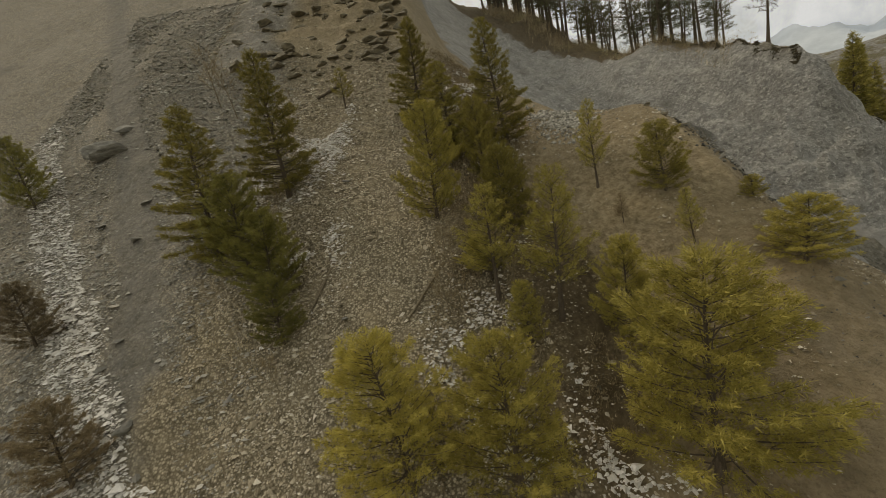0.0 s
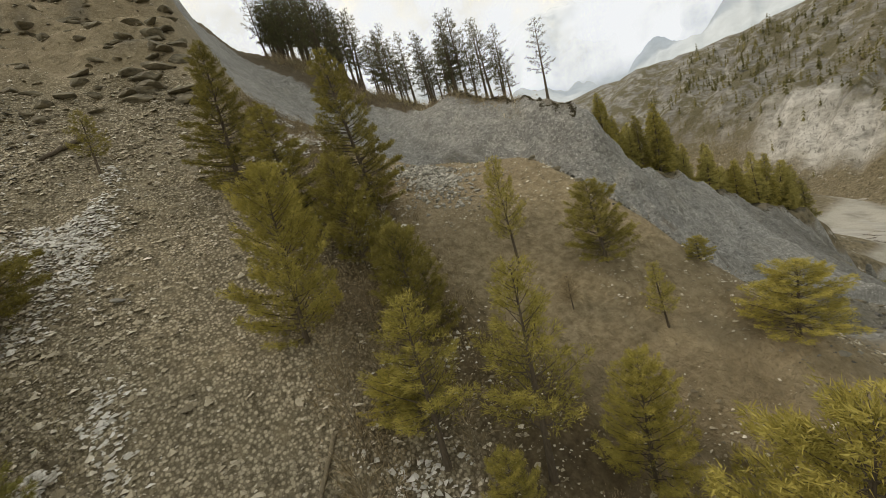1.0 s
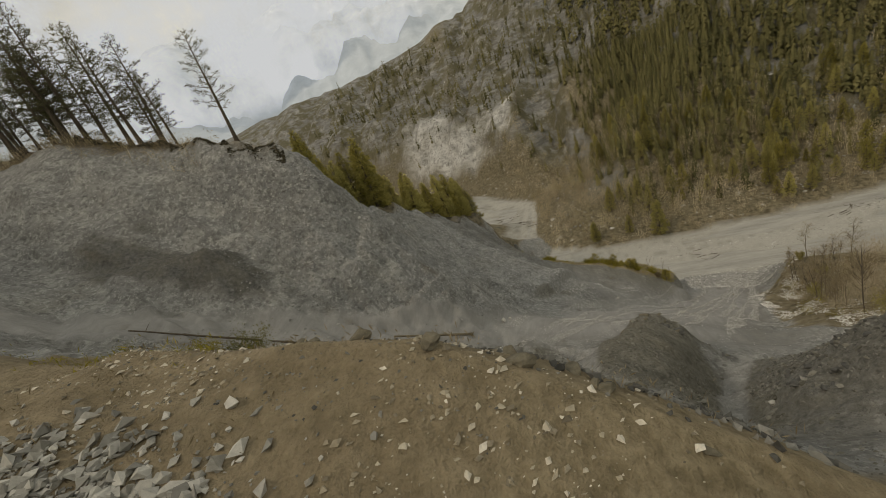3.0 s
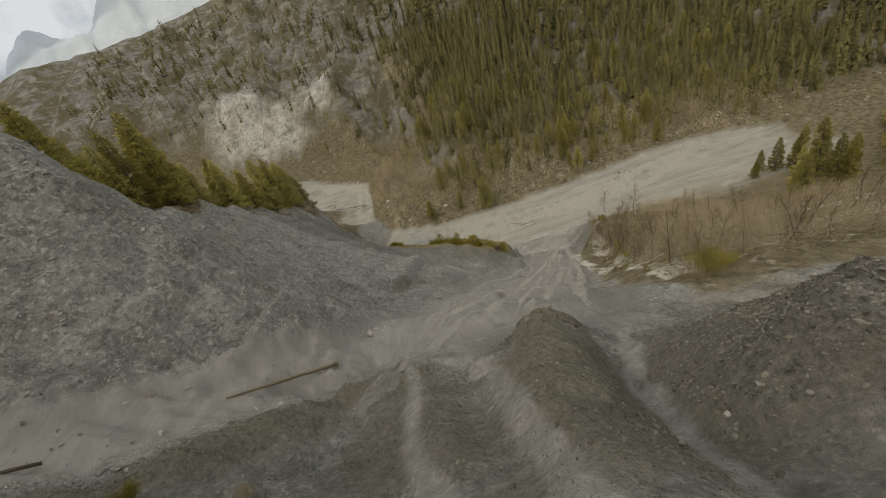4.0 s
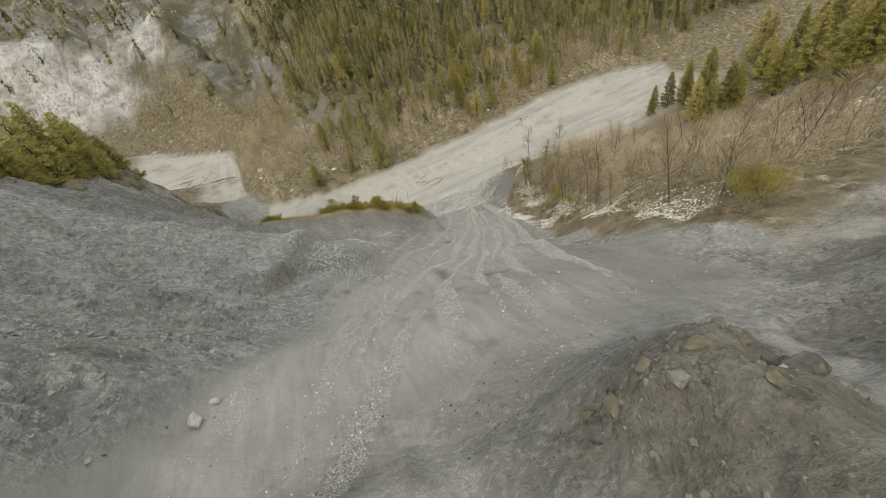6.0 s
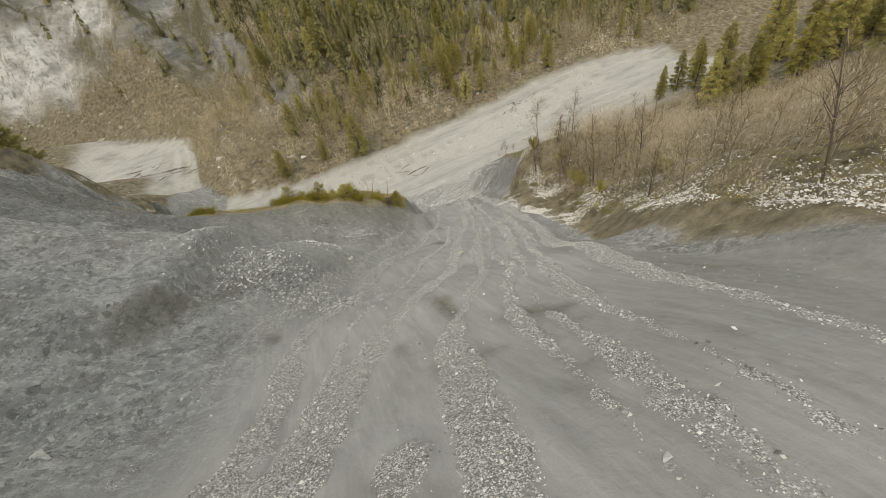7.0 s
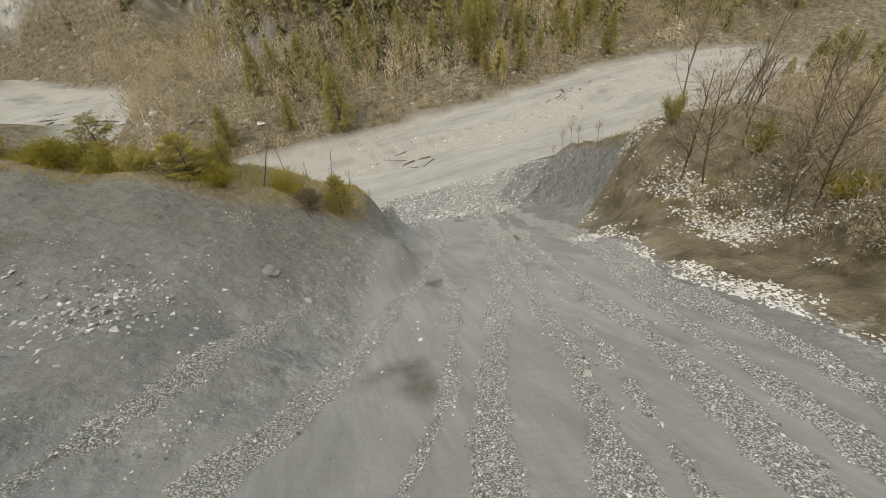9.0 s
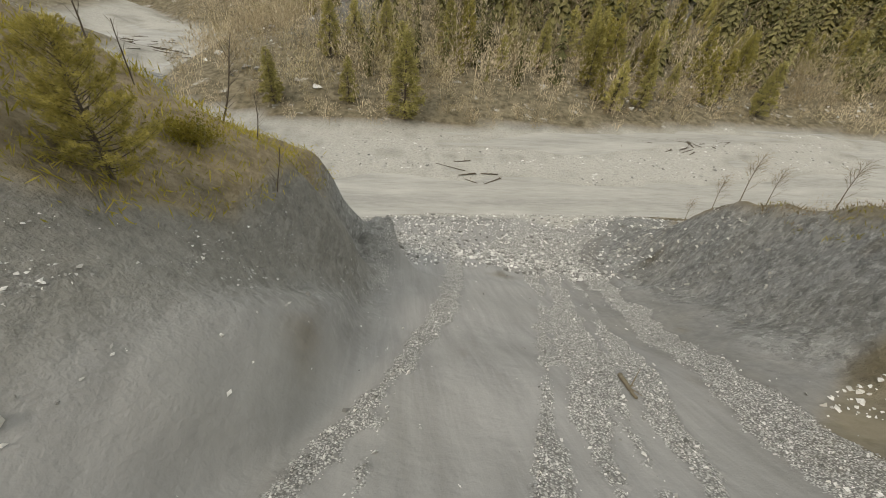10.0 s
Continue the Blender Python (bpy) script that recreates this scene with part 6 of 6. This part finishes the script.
# ---- logs and driftwood ----
def fallen_log(a, b, radius, seed, roots, words, material):
    r = np.random.default_rng(seed)
    log = new("fallen_log")
    n = 12
    f = np.linspace(0, 1, n)
    x, y = a[0] + (b[0] - a[0]) * f, a[1] + (b[1] - a[1]) * f
    z = height(x, y)
    even = np.linspace(z[0], z[-1], n)
    z = even + 0.75 * max(0.0, float(np.max(z - even))) + radius * 0.8
    line = np.stack([x, y, z], 1) + r.normal(size=(n, 3)) * radius * 0.12
    part("stem", tube(line, radius * (0.55 + 0.45 * f) * r.uniform(0.92, 1.08, n), 9), material, log, smooth=True)
    ahead = (line[-1] - line[0]) / np.linalg.norm(line[-1] - line[0])
    if roots:
        pieces = []
        for k in range(9):
            w = ahead * 0.5 + r.normal(size=3) * 0.8
            w /= np.linalg.norm(w)
            q = np.linspace(0, 1, 4)[:, None]
            pieces.append(tube(line[-1] - ahead * 0.1 + w * radius * 3.2 * q, np.linspace(0.6, 0.12, 4) * radius, 4))
        part("root_plate", joined(pieces), material, log, "broken root end")
    for k in range(3):
        foot = line[r.integers(1, n - 3)]
        w = r.normal(size=3) + np.array([0, 0, 0.8])
        q = np.linspace(0, 1, 3)[:, None]
        part("branch_stub", tube(foot + w / np.linalg.norm(w) * 0.7 * q, np.linspace(0.3, 0.1, 3) * radius, 4), material, log)
    return tagged(log, words, "log")


# grit on the grey bank, specks on the wall across the chute, pale rocks in the far woods
rng = np.random.default_rng(33)
x, y = rng.uniform(-33, -7.5, 44000), rng.uniform(66, 104, 44000)
keep = (ramp(wobble(x, y, 2.6, 176) + 0.5 * wobble(x, y, 1.0, 177), 0.0, 0.5) > rng.random(len(x))) & (x < chute_left(y) + 0.4) & (bench_area(x, y, 0.8) < 0.1)
stones("bank_grit", rng, x[keep], y[keep], 0.03 + 0.09 * rng.random(keep.sum()) ** 3, 0.8, MAT_GRAVEL, "pale grit and small stones on the grey bank", small=True)
for px, py, wide, many in ((-28.2, 70.8, 1.5, 2600), (-25.6, 68.4, 1.2, 1500), (-24.5, 79.5, 1.0, 900), (-19.5, 88.0, 1.3, 700)):
    x, y = rng.normal(px, wide, many), rng.normal(py, wide, many)
    stones("bank_rubble", rng, x, y, 0.05 + 0.22 * rng.random(many) ** 3, 0.8, MAT_GRAVEL, "heap of loose pale rubble on the grey bank", small=True)
x, y = rng.uniform(8, 26, 9000), rng.uniform(96, 124, 9000)
keep = (ramp(wobble(x, y, 1.8, 178), 0.1, 0.6) > rng.random(len(x))) & (x > chute_right(y) + 1)
stones("bank_rubble", rng, x[keep], y[keep], 0.08 + 0.3 * rng.random(keep.sum()) ** 3, 0.7, MAT_SLATE, "dark rubble stuck in the grey bank", small=True)
x, y = rng.uniform(-160, 240, 9000), rng.uniform(165, 460, 9000)
d = far_distance(x, y)
keep = (d > 6) & (d < 260) & (wobble(x, y, 16, 179) > 0.1)
stones("pale_rocks", rng, x[keep], y[keep], 0.3 + 1.5 * rng.random(keep.sum()) ** 3, 0.8, MAT_GRAVEL, "pale rocks among the woods of the far side")
x = rng.uniform(-60, 110, 9000)
y = np.interp(x, [p[0] for p in FAR_BANK], [p[1] for p in FAR_BANK]) - 34 * rng.random(9000)
keep = (height(x, y) > 0.05) & (height(x, y) < 0.9)
stones("river_stones", rng, x[keep], y[keep], 0.15 + 0.5 * rng.random(keep.sum()) ** 4, 0.6, MAT_GRAVEL, "grey stones on the bars of the riverbed", small=True)

fallen_log((-41.6, 34.5), (-36.2, 39.2), 0.14, 1, True, "long weathered tree trunk with roots on the gully floor", MAT_GREY_WOOD)
fallen_log((-55.0, 23.8), (-47.0, 29.4), 0.1, 2, False, "thin dark trunk lying across the upper gully", MAT_BARK)
fallen_log((1.35, 97.2), (1.6, 98.3), 0.08, 3, False, "short broken log sticking out of the mud", MAT_GREY_WOOD)
fallen_log((-18.0, -3.0), (-20.4, -1.2), 0.09, 4, False, "leaning dead trunk among pines", MAT_GREY_WOOD)
fallen_log((-19.0, -8.2), (-21.6, -7.2), 0.07, 5, False, "dead branch on brown scree", MAT_GREY_WOOD)
fallen_log((-36.4, -9.4), (-37.8, -7.6), 0.16, 6, False, "dark fallen trunk high on the scree", MAT_BARK)
for k, (x, y, n, turn) in enumerate([(-74, 222, 14, 30), (-64, 206, 10, 10), (54, 162, 8, 24), (50, 160, 5, 20), (46, 157, 4, 30), (10, 146, 6, 10)]):
    for j in range(n):
        a = radians(turn + pick.gauss(0, 28))
        px, py, half = x + pick.gauss(0, 5), y + pick.gauss(0, 2.6), pick.uniform(0.5, 2.4)
        fallen_log((px - math.cos(a) * half, py - math.sin(a) * half), (px + math.cos(a) * half, py + math.sin(a) * half), pick.uniform(0.06, 0.13), 40 + 20 * k + j, j % 3 == 0, "driftwood trunk stranded on the pale riverbed", MAT_BARK)

# dark turf hanging over the lip of the cliff
rng = np.random.default_rng(30)
x = -52.2 - 130 * rng.random(9000) ** 1.6
y = 45.0 + 0.35 * np.sin(x * 0.9) + 0.3 * np.sin(x * 2.3) + rng.normal(size=len(x)) * 0.22
stones("turf_lip", rng, x, y, 0.13 + 0.2 * rng.random(len(x)) ** 2, 0.6, MAT_TURF, "dark overhanging turf and roots along the cliff lip", 0.4)
y = rng.uniform(45.5, 118, 2600)
x = -53.6 - np.clip(y - 46, 0, 6) * 0.45 + rng.normal(size=len(y)) * 0.5
stones("turf_lip", rng, x, y, 0.1 + 0.16 * rng.random(len(x)), 0.6, MAT_TURF, "dark turf along the edge of the wooded spur", 0.3)


# ---- thickets and woods ----
def thicket(name, rng, x, y, h, per, material, words, width=0.035, fan=0.55):
    n = len(x)
    foot = np.stack([x, y, height(x, y) - 0.1], 1)
    at = np.repeat(foot, per, 0) + rng.normal(size=(n * per, 3)) * [0.25, 0.25, 0.0]
    tall = np.repeat(h, per) * rng.uniform(0.45, 1.0, n * per)
    way = rng.normal(size=(n * per, 3)) * [fan, fan, 0.12] + [0, 0, 1]
    geometry = blades(rng, at, way, tall, width * rng.uniform(0.7, 1.4, n * per))
    return toned(name, geometry, material, words, np.repeat(rng.random(n), per) * 0.6 + rng.random(n * per) * 0.4)


def toned(name, geometry, material, words, tone):
    ob = new(name, mesh_of(name, *geometry, material))
    ob.data.attributes.new("tone", "FLOAT", "POINT").data.foreach_set("value", np.repeat(tone, 4).astype(np.float32))
    return tagged(ob, words, name.replace("_", " "), kind="stuff")


def bare_woods(name, rng, x, y, h, stems, twigs, material, words, width, upright=0.2):
    """Leafless trees and shrubs: a few thin stems each, and twigs that fill the crown."""
    n = len(x)
    foot = np.stack([x, y, height(x, y) - 0.2], 1)
    wide = h * rng.uniform(0.26, 0.42, n)
    ways = rng.normal(size=(n, stems, 3)) * [0.16, 0.16, 0.0] + [0, 0, 1]
    at1 = (foot[:, None] + rng.normal(size=(n, stems, 3)) * (0.06 * h)[:, None, None] * [1, 1, 0]).reshape(-1, 3)
    way1, len1 = ways.reshape(-1, 3), np.repeat(h, stems) * rng.uniform(0.45, 0.85, n * stems)
    ball = rng.normal(size=(n, twigs, 3))
    ball /= np.linalg.norm(ball, axis=2)[..., None]
    ball *= rng.random((n, twigs, 1)) ** 0.4
    at2 = foot[:, None] + ball * np.stack([wide, wide, h * 0.4], 1)[:, None] + (h * 0.52)[:, None, None] * [0, 0, 1]
    way2 = ball * 0.6 + rng.normal(size=ball.shape) * 0.5 + [0, 0, upright]
    at, way = np.concatenate([at1, at2.reshape(-1, 3)]), np.concatenate([way1, way2.reshape(-1, 3)])
    length = np.concatenate([len1, np.repeat(h, twigs) * rng.uniform(0.05, 0.13, n * twigs)])
    thick = np.concatenate([np.full(n * stems, width * 0.75), np.full(n * twigs, width * 1.3)]) * rng.uniform(0.7, 1.3, len(at))
    own = np.clip(0.5 + 0.45 * wobble(x, y, 9, 192) + 0.3 * rng.normal(size=n), 0, 1)
    tone = np.concatenate([np.where(np.repeat(own, stems) > 0.6, 1.0, 0.1), np.repeat(own, twigs) * 0.8 + 0.2 * rng.random(n * twigs)])
    return toned(name, blades(rng, at, way, length, thick), material, words, tone)


rng = np.random.default_rng(50)
y = rng.uniform(47, 130, 3200)
x = terrace_edge(y) + 1.0 + 62 * rng.random(len(y)) ** 1.3
keep = (wobble(x, y, 9, 180) + 0.9 > rng.random(len(x)) * 1.6) & ((y < 100) | (x > 40))
x, y = x[keep], y[keep]
bare_woods("thicket", rng, x, y, rng.uniform(2.8, 7.0, len(x)) * (0.4 + 0.55 * ramp(x - terrace_edge(y), 0.5, 7)), 2, 96, MAT_HAZE, "dry beige thicket of bare shrubs on the terrace", 0.034, 0.8)
for leaves, words in ((MAT_DRY, "tufts of dry grass on the terrace"), (MAT_SHRUB, "olive yellow grass in patches on the terrace")):
    y = rng.uniform(47, 110, 2300)
    x = terrace_edge(y) + rng.uniform(0, 32, len(y)) * rng.random(len(y))
    keep = wobble(x, y, 4.5, 187) * (1 if leaves is MAT_DRY else -1) > -0.1
    thicket("dry_grass", rng, x[keep], y[keep], rng.uniform(0.2, 0.5, keep.sum()), 12, leaves, words, 0.035, 0.6)
x, y = rng.uniform(-34, -6, 1900), rng.uniform(1, 14, 1900)
keep = (wobble(x, y, 2.5, 185) > -0.25) & (y < spur_line(x) + 0.6)
thicket("dry_grass", rng, x[keep], y[keep], rng.uniform(0.1, 0.3, keep.sum()), 9, MAT_DRY, "short dry grass on the brown slope", 0.022, 0.7)
x, y = rng.uniform(-31, -12, 1300), rng.uniform(-4, 6, 1300)
keep = (wobble(x, y, 3.5, 186) > -0.35) & (y > -1.5 - 0.1 * (x + 20))
bare_woods("undergrowth", rng, x[keep], y[keep], rng.uniform(0.5, 1.5, keep.sum()), 3, 26, MAT_DRY, "brown leafless undergrowth beneath the pines", 0.034)
x, y = rng.uniform(-44, -27, 640), rng.uniform(-1, 5.5, 640)
bare_woods("undergrowth", rng, x, y, rng.uniform(0.4, 1.2, len(x)), 3, 26, MAT_DRY, "brown tangled undergrowth between white stones", 0.034)
x, y = rng.uniform(-50, -30, 900), rng.uniform(12, 26, 900)
keep = (y < spur_line(x) - 0.3) & (wobble(x, y, 3, 189) > -0.3)
thicket("dry_grass", rng, x[keep], y[keep], rng.uniform(0.15, 0.4, keep.sum()), 10, MAT_SHRUB, "olive and brown grass on the crest of the spur", 0.03, 0.7)
x, y = rng.uniform(-26, -17, 260), rng.uniform(-14, -8, 260)
bare_woods("undergrowth", rng, x, y, rng.uniform(0.4, 1.1, len(x)), 3, 22, MAT_FAR_BARE, "brown leafless undergrowth beneath the pines", 0.02)
x = -62 - 190 * rng.random(1500)
y = 44.6 + rng.normal(size=len(x)) * 1.8 + 0.02 * (x + 62)
bare_woods("brushwood", rng, x, y, rng.uniform(0.8, 2.6, len(x)) * (1 + np.clip(-x - 90, 0, 150) / 90), 3, 22, MAT_FAR_BARE, "brown brushwood along the cliff edge", 0.06)
x, y = rng.uniform(-42, -8, 6000), rng.uniform(94, 109, 6000)
keep = bench_area(x, y, wobble(x, y, 3, 188)) > rng.random(len(x))
thicket("dry_grass", rng, x[keep], y[keep], rng.uniform(0.15, 0.45, keep.sum()), 10, MAT_SHRUB, "yellowish grass on the bench above the river", 0.03, 0.7)
x, y = rng.uniform(-200, 200, 20000), rng.uniform(160, 400, 20000)
d = far_distance(x, y)
_, white, rock = far_side(x, y, d)
rocky = np.maximum(white, 0.75 * rock)
near_bank = ramp(-d, -85, -40) * 0.85 + 0.3
keep = (d > -0.5) & (d < 260) & ((1 - 0.85 * rocky) * near_bank * (0.75 + 0.5 * wobble(x, y, 25, 190)) > rng.random(len(x)) * np.where((d < 75) & (x > -75) & (x < 130), 2.1, 1.3))
x, y, d = x[keep], y[keep], d[keep]
h = (rng.uniform(4.0, 8.5, len(x)) + 5.0 * (rng.random(len(x)) < 0.22)) * np.where(d < 5, 0.65, 1.0)
low = (d < 75) & (x > -75) & (x < 130)
bare_woods("bare_woods", rng, x[low], y[low], h[low], 3, 84, MAT_FAR_BARE, "beige leafless woods along the far river bank", 0.11, 1.1)
bare_woods("bare_woods", rng, x[~low], y[~low], h[~low] * 0.8, 1, 26, MAT_HIGH_BARE, "leafless woods high on the far mountainside", 0.13, 1.0)


def woods(name, rng, x, y, h, material, words, tiers=6, spokes=5):
    """Distant conifers: drooping tiers of ragged boughs round a stem."""
    n = len(x)
    foot = np.stack([x, y, height(x, y) - 0.4], 1)
    k = np.arange(tiers * spokes)
    tier, spoke = k // spokes, k % spokes
    f = 0.1 + 0.9 * (tier + 0.4 * rng.random((n, len(k)))) / tiers
    a = spoke * 6.283 / spokes + tier * 0.9 + rng.normal(size=(n, len(k))) * 0.35 + rng.uniform(0, 6.28, (n, 1))
    reach = h[:, None] * rng.uniform(0.16, 0.26, (n, 1)) * (1.04 - f) ** 0.8 * rng.uniform(0.5, 1.2, (n, len(k)))
    z = f * h[:, None]
    lift = h[:, None] * 0.55 / tiers
    out = np.stack([np.cos(a), np.sin(a)], -1)
    flat = np.stack([-np.sin(a), np.cos(a)], -1) * (reach * 2.1 / spokes)[..., None]
    tip = np.concatenate([out * reach[..., None], (z - reach * 0.7)[..., None]], -1)
    left = np.concatenate([out * reach[..., None] * 0.45 + flat, (z - reach * 0.4)[..., None]], -1)
    right = np.concatenate([out * reach[..., None] * 0.45 - flat, (z - reach * 0.4)[..., None]], -1)
    top = np.concatenate([out * 0.0, (z + lift * (1.1 - f))[..., None]], -1)
    co = np.stack([top, left, tip, right], 2) + foot[:, None, None]
    co = co.reshape(-1, 3)
    i = np.arange(n * len(k))[:, None] * 4
    tris = np.concatenate([i + [[0, 1, 2]], i + [[0, 2, 3]]])
    ob = new(name, mesh_of(name, co, tris, material))
    tone = np.repeat(np.repeat(rng.random(n), len(k)) * 0.75 + 0.25 * rng.random(n * len(k)), 4)
    ob.data.attributes.new("tone", "FLOAT", "POINT").data.foreach_set("value", tone.astype(np.float32))
    return tagged(ob, words, "woods", kind="stuff")


rng = np.random.default_rng(60)
x, y = rng.uniform(-300, 250, 26000), rng.uniform(165, 500, 26000)
d = far_distance(x, y)
_, white, rock = far_side(x, y, d)
rocky = np.maximum(white, 0.75 * rock)
dense = 1.15 * ramp(d, 6, 50) * ramp(x, -38, 14) + 0.22 * ramp(d, 8, 60) + 0.34 * ramp(d, 40, 110) * ramp(-x, 30, 60)
keep = (d > 6) & (d < 330) & (dense * (1 - 0.6 * rocky) * (0.75 + 0.5 * wobble(x, y, 30, 195)) > rng.random(len(x)) * np.where(x > 0, 0.62, 1.25))
x, y, d = x[keep], y[keep], d[keep]
h = rng.uniform(7.0, 15.0, len(x)) * np.where(x < -40, 0.75, 1.0)
close = (d < 40) & (x > -75) & (x < 130) & (rng.random(len(x)) < 0.55)
half = (d < 120) & ~close & (x > -60)
woods("conifer_woods", rng, x[half], y[half], h[half], MAT_FAR_CONIFER, "olive and dark conifers above the far river bank", 10, 5)
close = close | half
woods("conifer_woods", rng, x[~close], y[~close], h[~close], MAT_FAR_CONIFER, "mixed olive and dark conifers covering the far mountainside", 4, 4)
x, y = rng.uniform(165, 330, 1200), rng.uniform(20, 175, 1200)
keep = (far_distance(x, y) < -4) & (height(x, y) > 0.8) & (x > 165)
woods("conifer_woods", rng, x[keep], y[keep], rng.uniform(9.0, 17.0, keep.sum()), MAT_FAR_CONIFER, "conifers at the far end of the terrace", 9, 6)
x, y = rng.uniform(-320, -64, 600), rng.uniform(74, 122, 600)
keep = (height(x, y) > 6) & (x < -66)
woods("conifer_woods", rng, x[keep], y[keep], rng.uniform(9.0, 15.0, keep.sum()), MAT_FAR_CONIFER, "dark conifers behind the wooded spur")


# ---- distance ----
def polar(name, azimuths, radii, level, material):
    a, r = np.meshgrid(np.radians(azimuths), radii)
    z = level(np.degrees(a), r)
    co = np.stack([-25 + np.sin(a) * r, 10 + np.cos(a) * r, z], -1).reshape(-1, 3)
    w, h = len(azimuths), len(radii)
    i = np.arange(w * h).reshape(h, w)
    p, q, s, t = (v.ravel() for v in (i[:-1, :-1], i[:-1, 1:], i[1:, 1:], i[1:, :-1]))
    tris = np.concatenate([np.stack([p, q, s], 1), np.stack([p, s, t], 1)])
    return new(name, mesh_of(name, co, tris, material, True))


def snow_level(a, r):
    crest = np.interp(a, [-110, -80, -62, -50, -46, -40, -34, -26, -15, 10], [9, 10.5, 12.0, 12.8, 14.4, 13.4, 14.2, 15.6, 15, 14])
    top = 75 + 2500 * np.tan(np.radians(crest))
    f = ramp(r, 900, 2500)
    rough = fractal(a * 40, r, 420, 200, 5)
    spurs = np.abs(wobble(a * 40, r * 0.35, 70, 221)) + 0.5 * np.abs(wobble(a * 40, r * 0.35, 30, 222)) + 0.25 * np.abs(wobble(a * 40, r * 0.4, 13, 223))
    return 60 + (top - 60) * f - 70 * spurs * f * (1.15 - f) + rough * 95 * f * (1.05 - f) * 2.2 + fractal(a * 30, r * 0.1, 90, 210, 5) * 28 * f


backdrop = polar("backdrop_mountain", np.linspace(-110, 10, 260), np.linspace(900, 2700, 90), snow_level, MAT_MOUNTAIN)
tagged(backdrop, "distant snow-dusted mountain half hidden by cloud", "mountain", kind="structure")


def cloud(az0, az1, el0, el1, r):
    a, e = np.meshgrid(np.radians(np.linspace(az0, az1, 40)), np.radians(np.linspace(el0, el1, 14)))
    rr = r + 60 * np.sin(a * 40)
    co = np.stack([-25 + np.sin(a) * rr, 10 + np.cos(a) * rr, 75 + np.tan(e) * r], -1).reshape(-1, 3)
    i = np.arange(40 * 14).reshape(14, 40)
    p, q, s, t = (v.ravel() for v in (i[:-1, :-1], i[:-1, 1:], i[1:, 1:], i[1:, :-1]))
    ob = new("backdrop_cloud", mesh_of("backdrop_cloud", co, np.concatenate([np.stack([p, q, s], 1), np.stack([p, s, t], 1)]), MAT_CLOUD, True))
    u, v = np.meshgrid(np.linspace(0, 1, 40), np.linspace(0, 1, 14))
    edge = np.clip(np.sin(u * math.pi) * 2.2, 0, 1) * np.clip(np.sin(v * math.pi) * 1.6, 0, 1)
    ob.data.attributes.new("edge", "FLOAT", "POINT").data.foreach_set("value", edge.ravel().astype(np.float32))
    return tagged(ob, "glowing white cloud sheet around the distant mountain", "cloud", kind="structure")


# tall glowing sheet added behind the mountain to tint the sky
cloud(-170, 30, 2.0, 46.0, 3000)
cloud(-60, -14, 4.0, 15.0, 1500)
cloud(-44, -12, 7.0, 17.5, 1800)
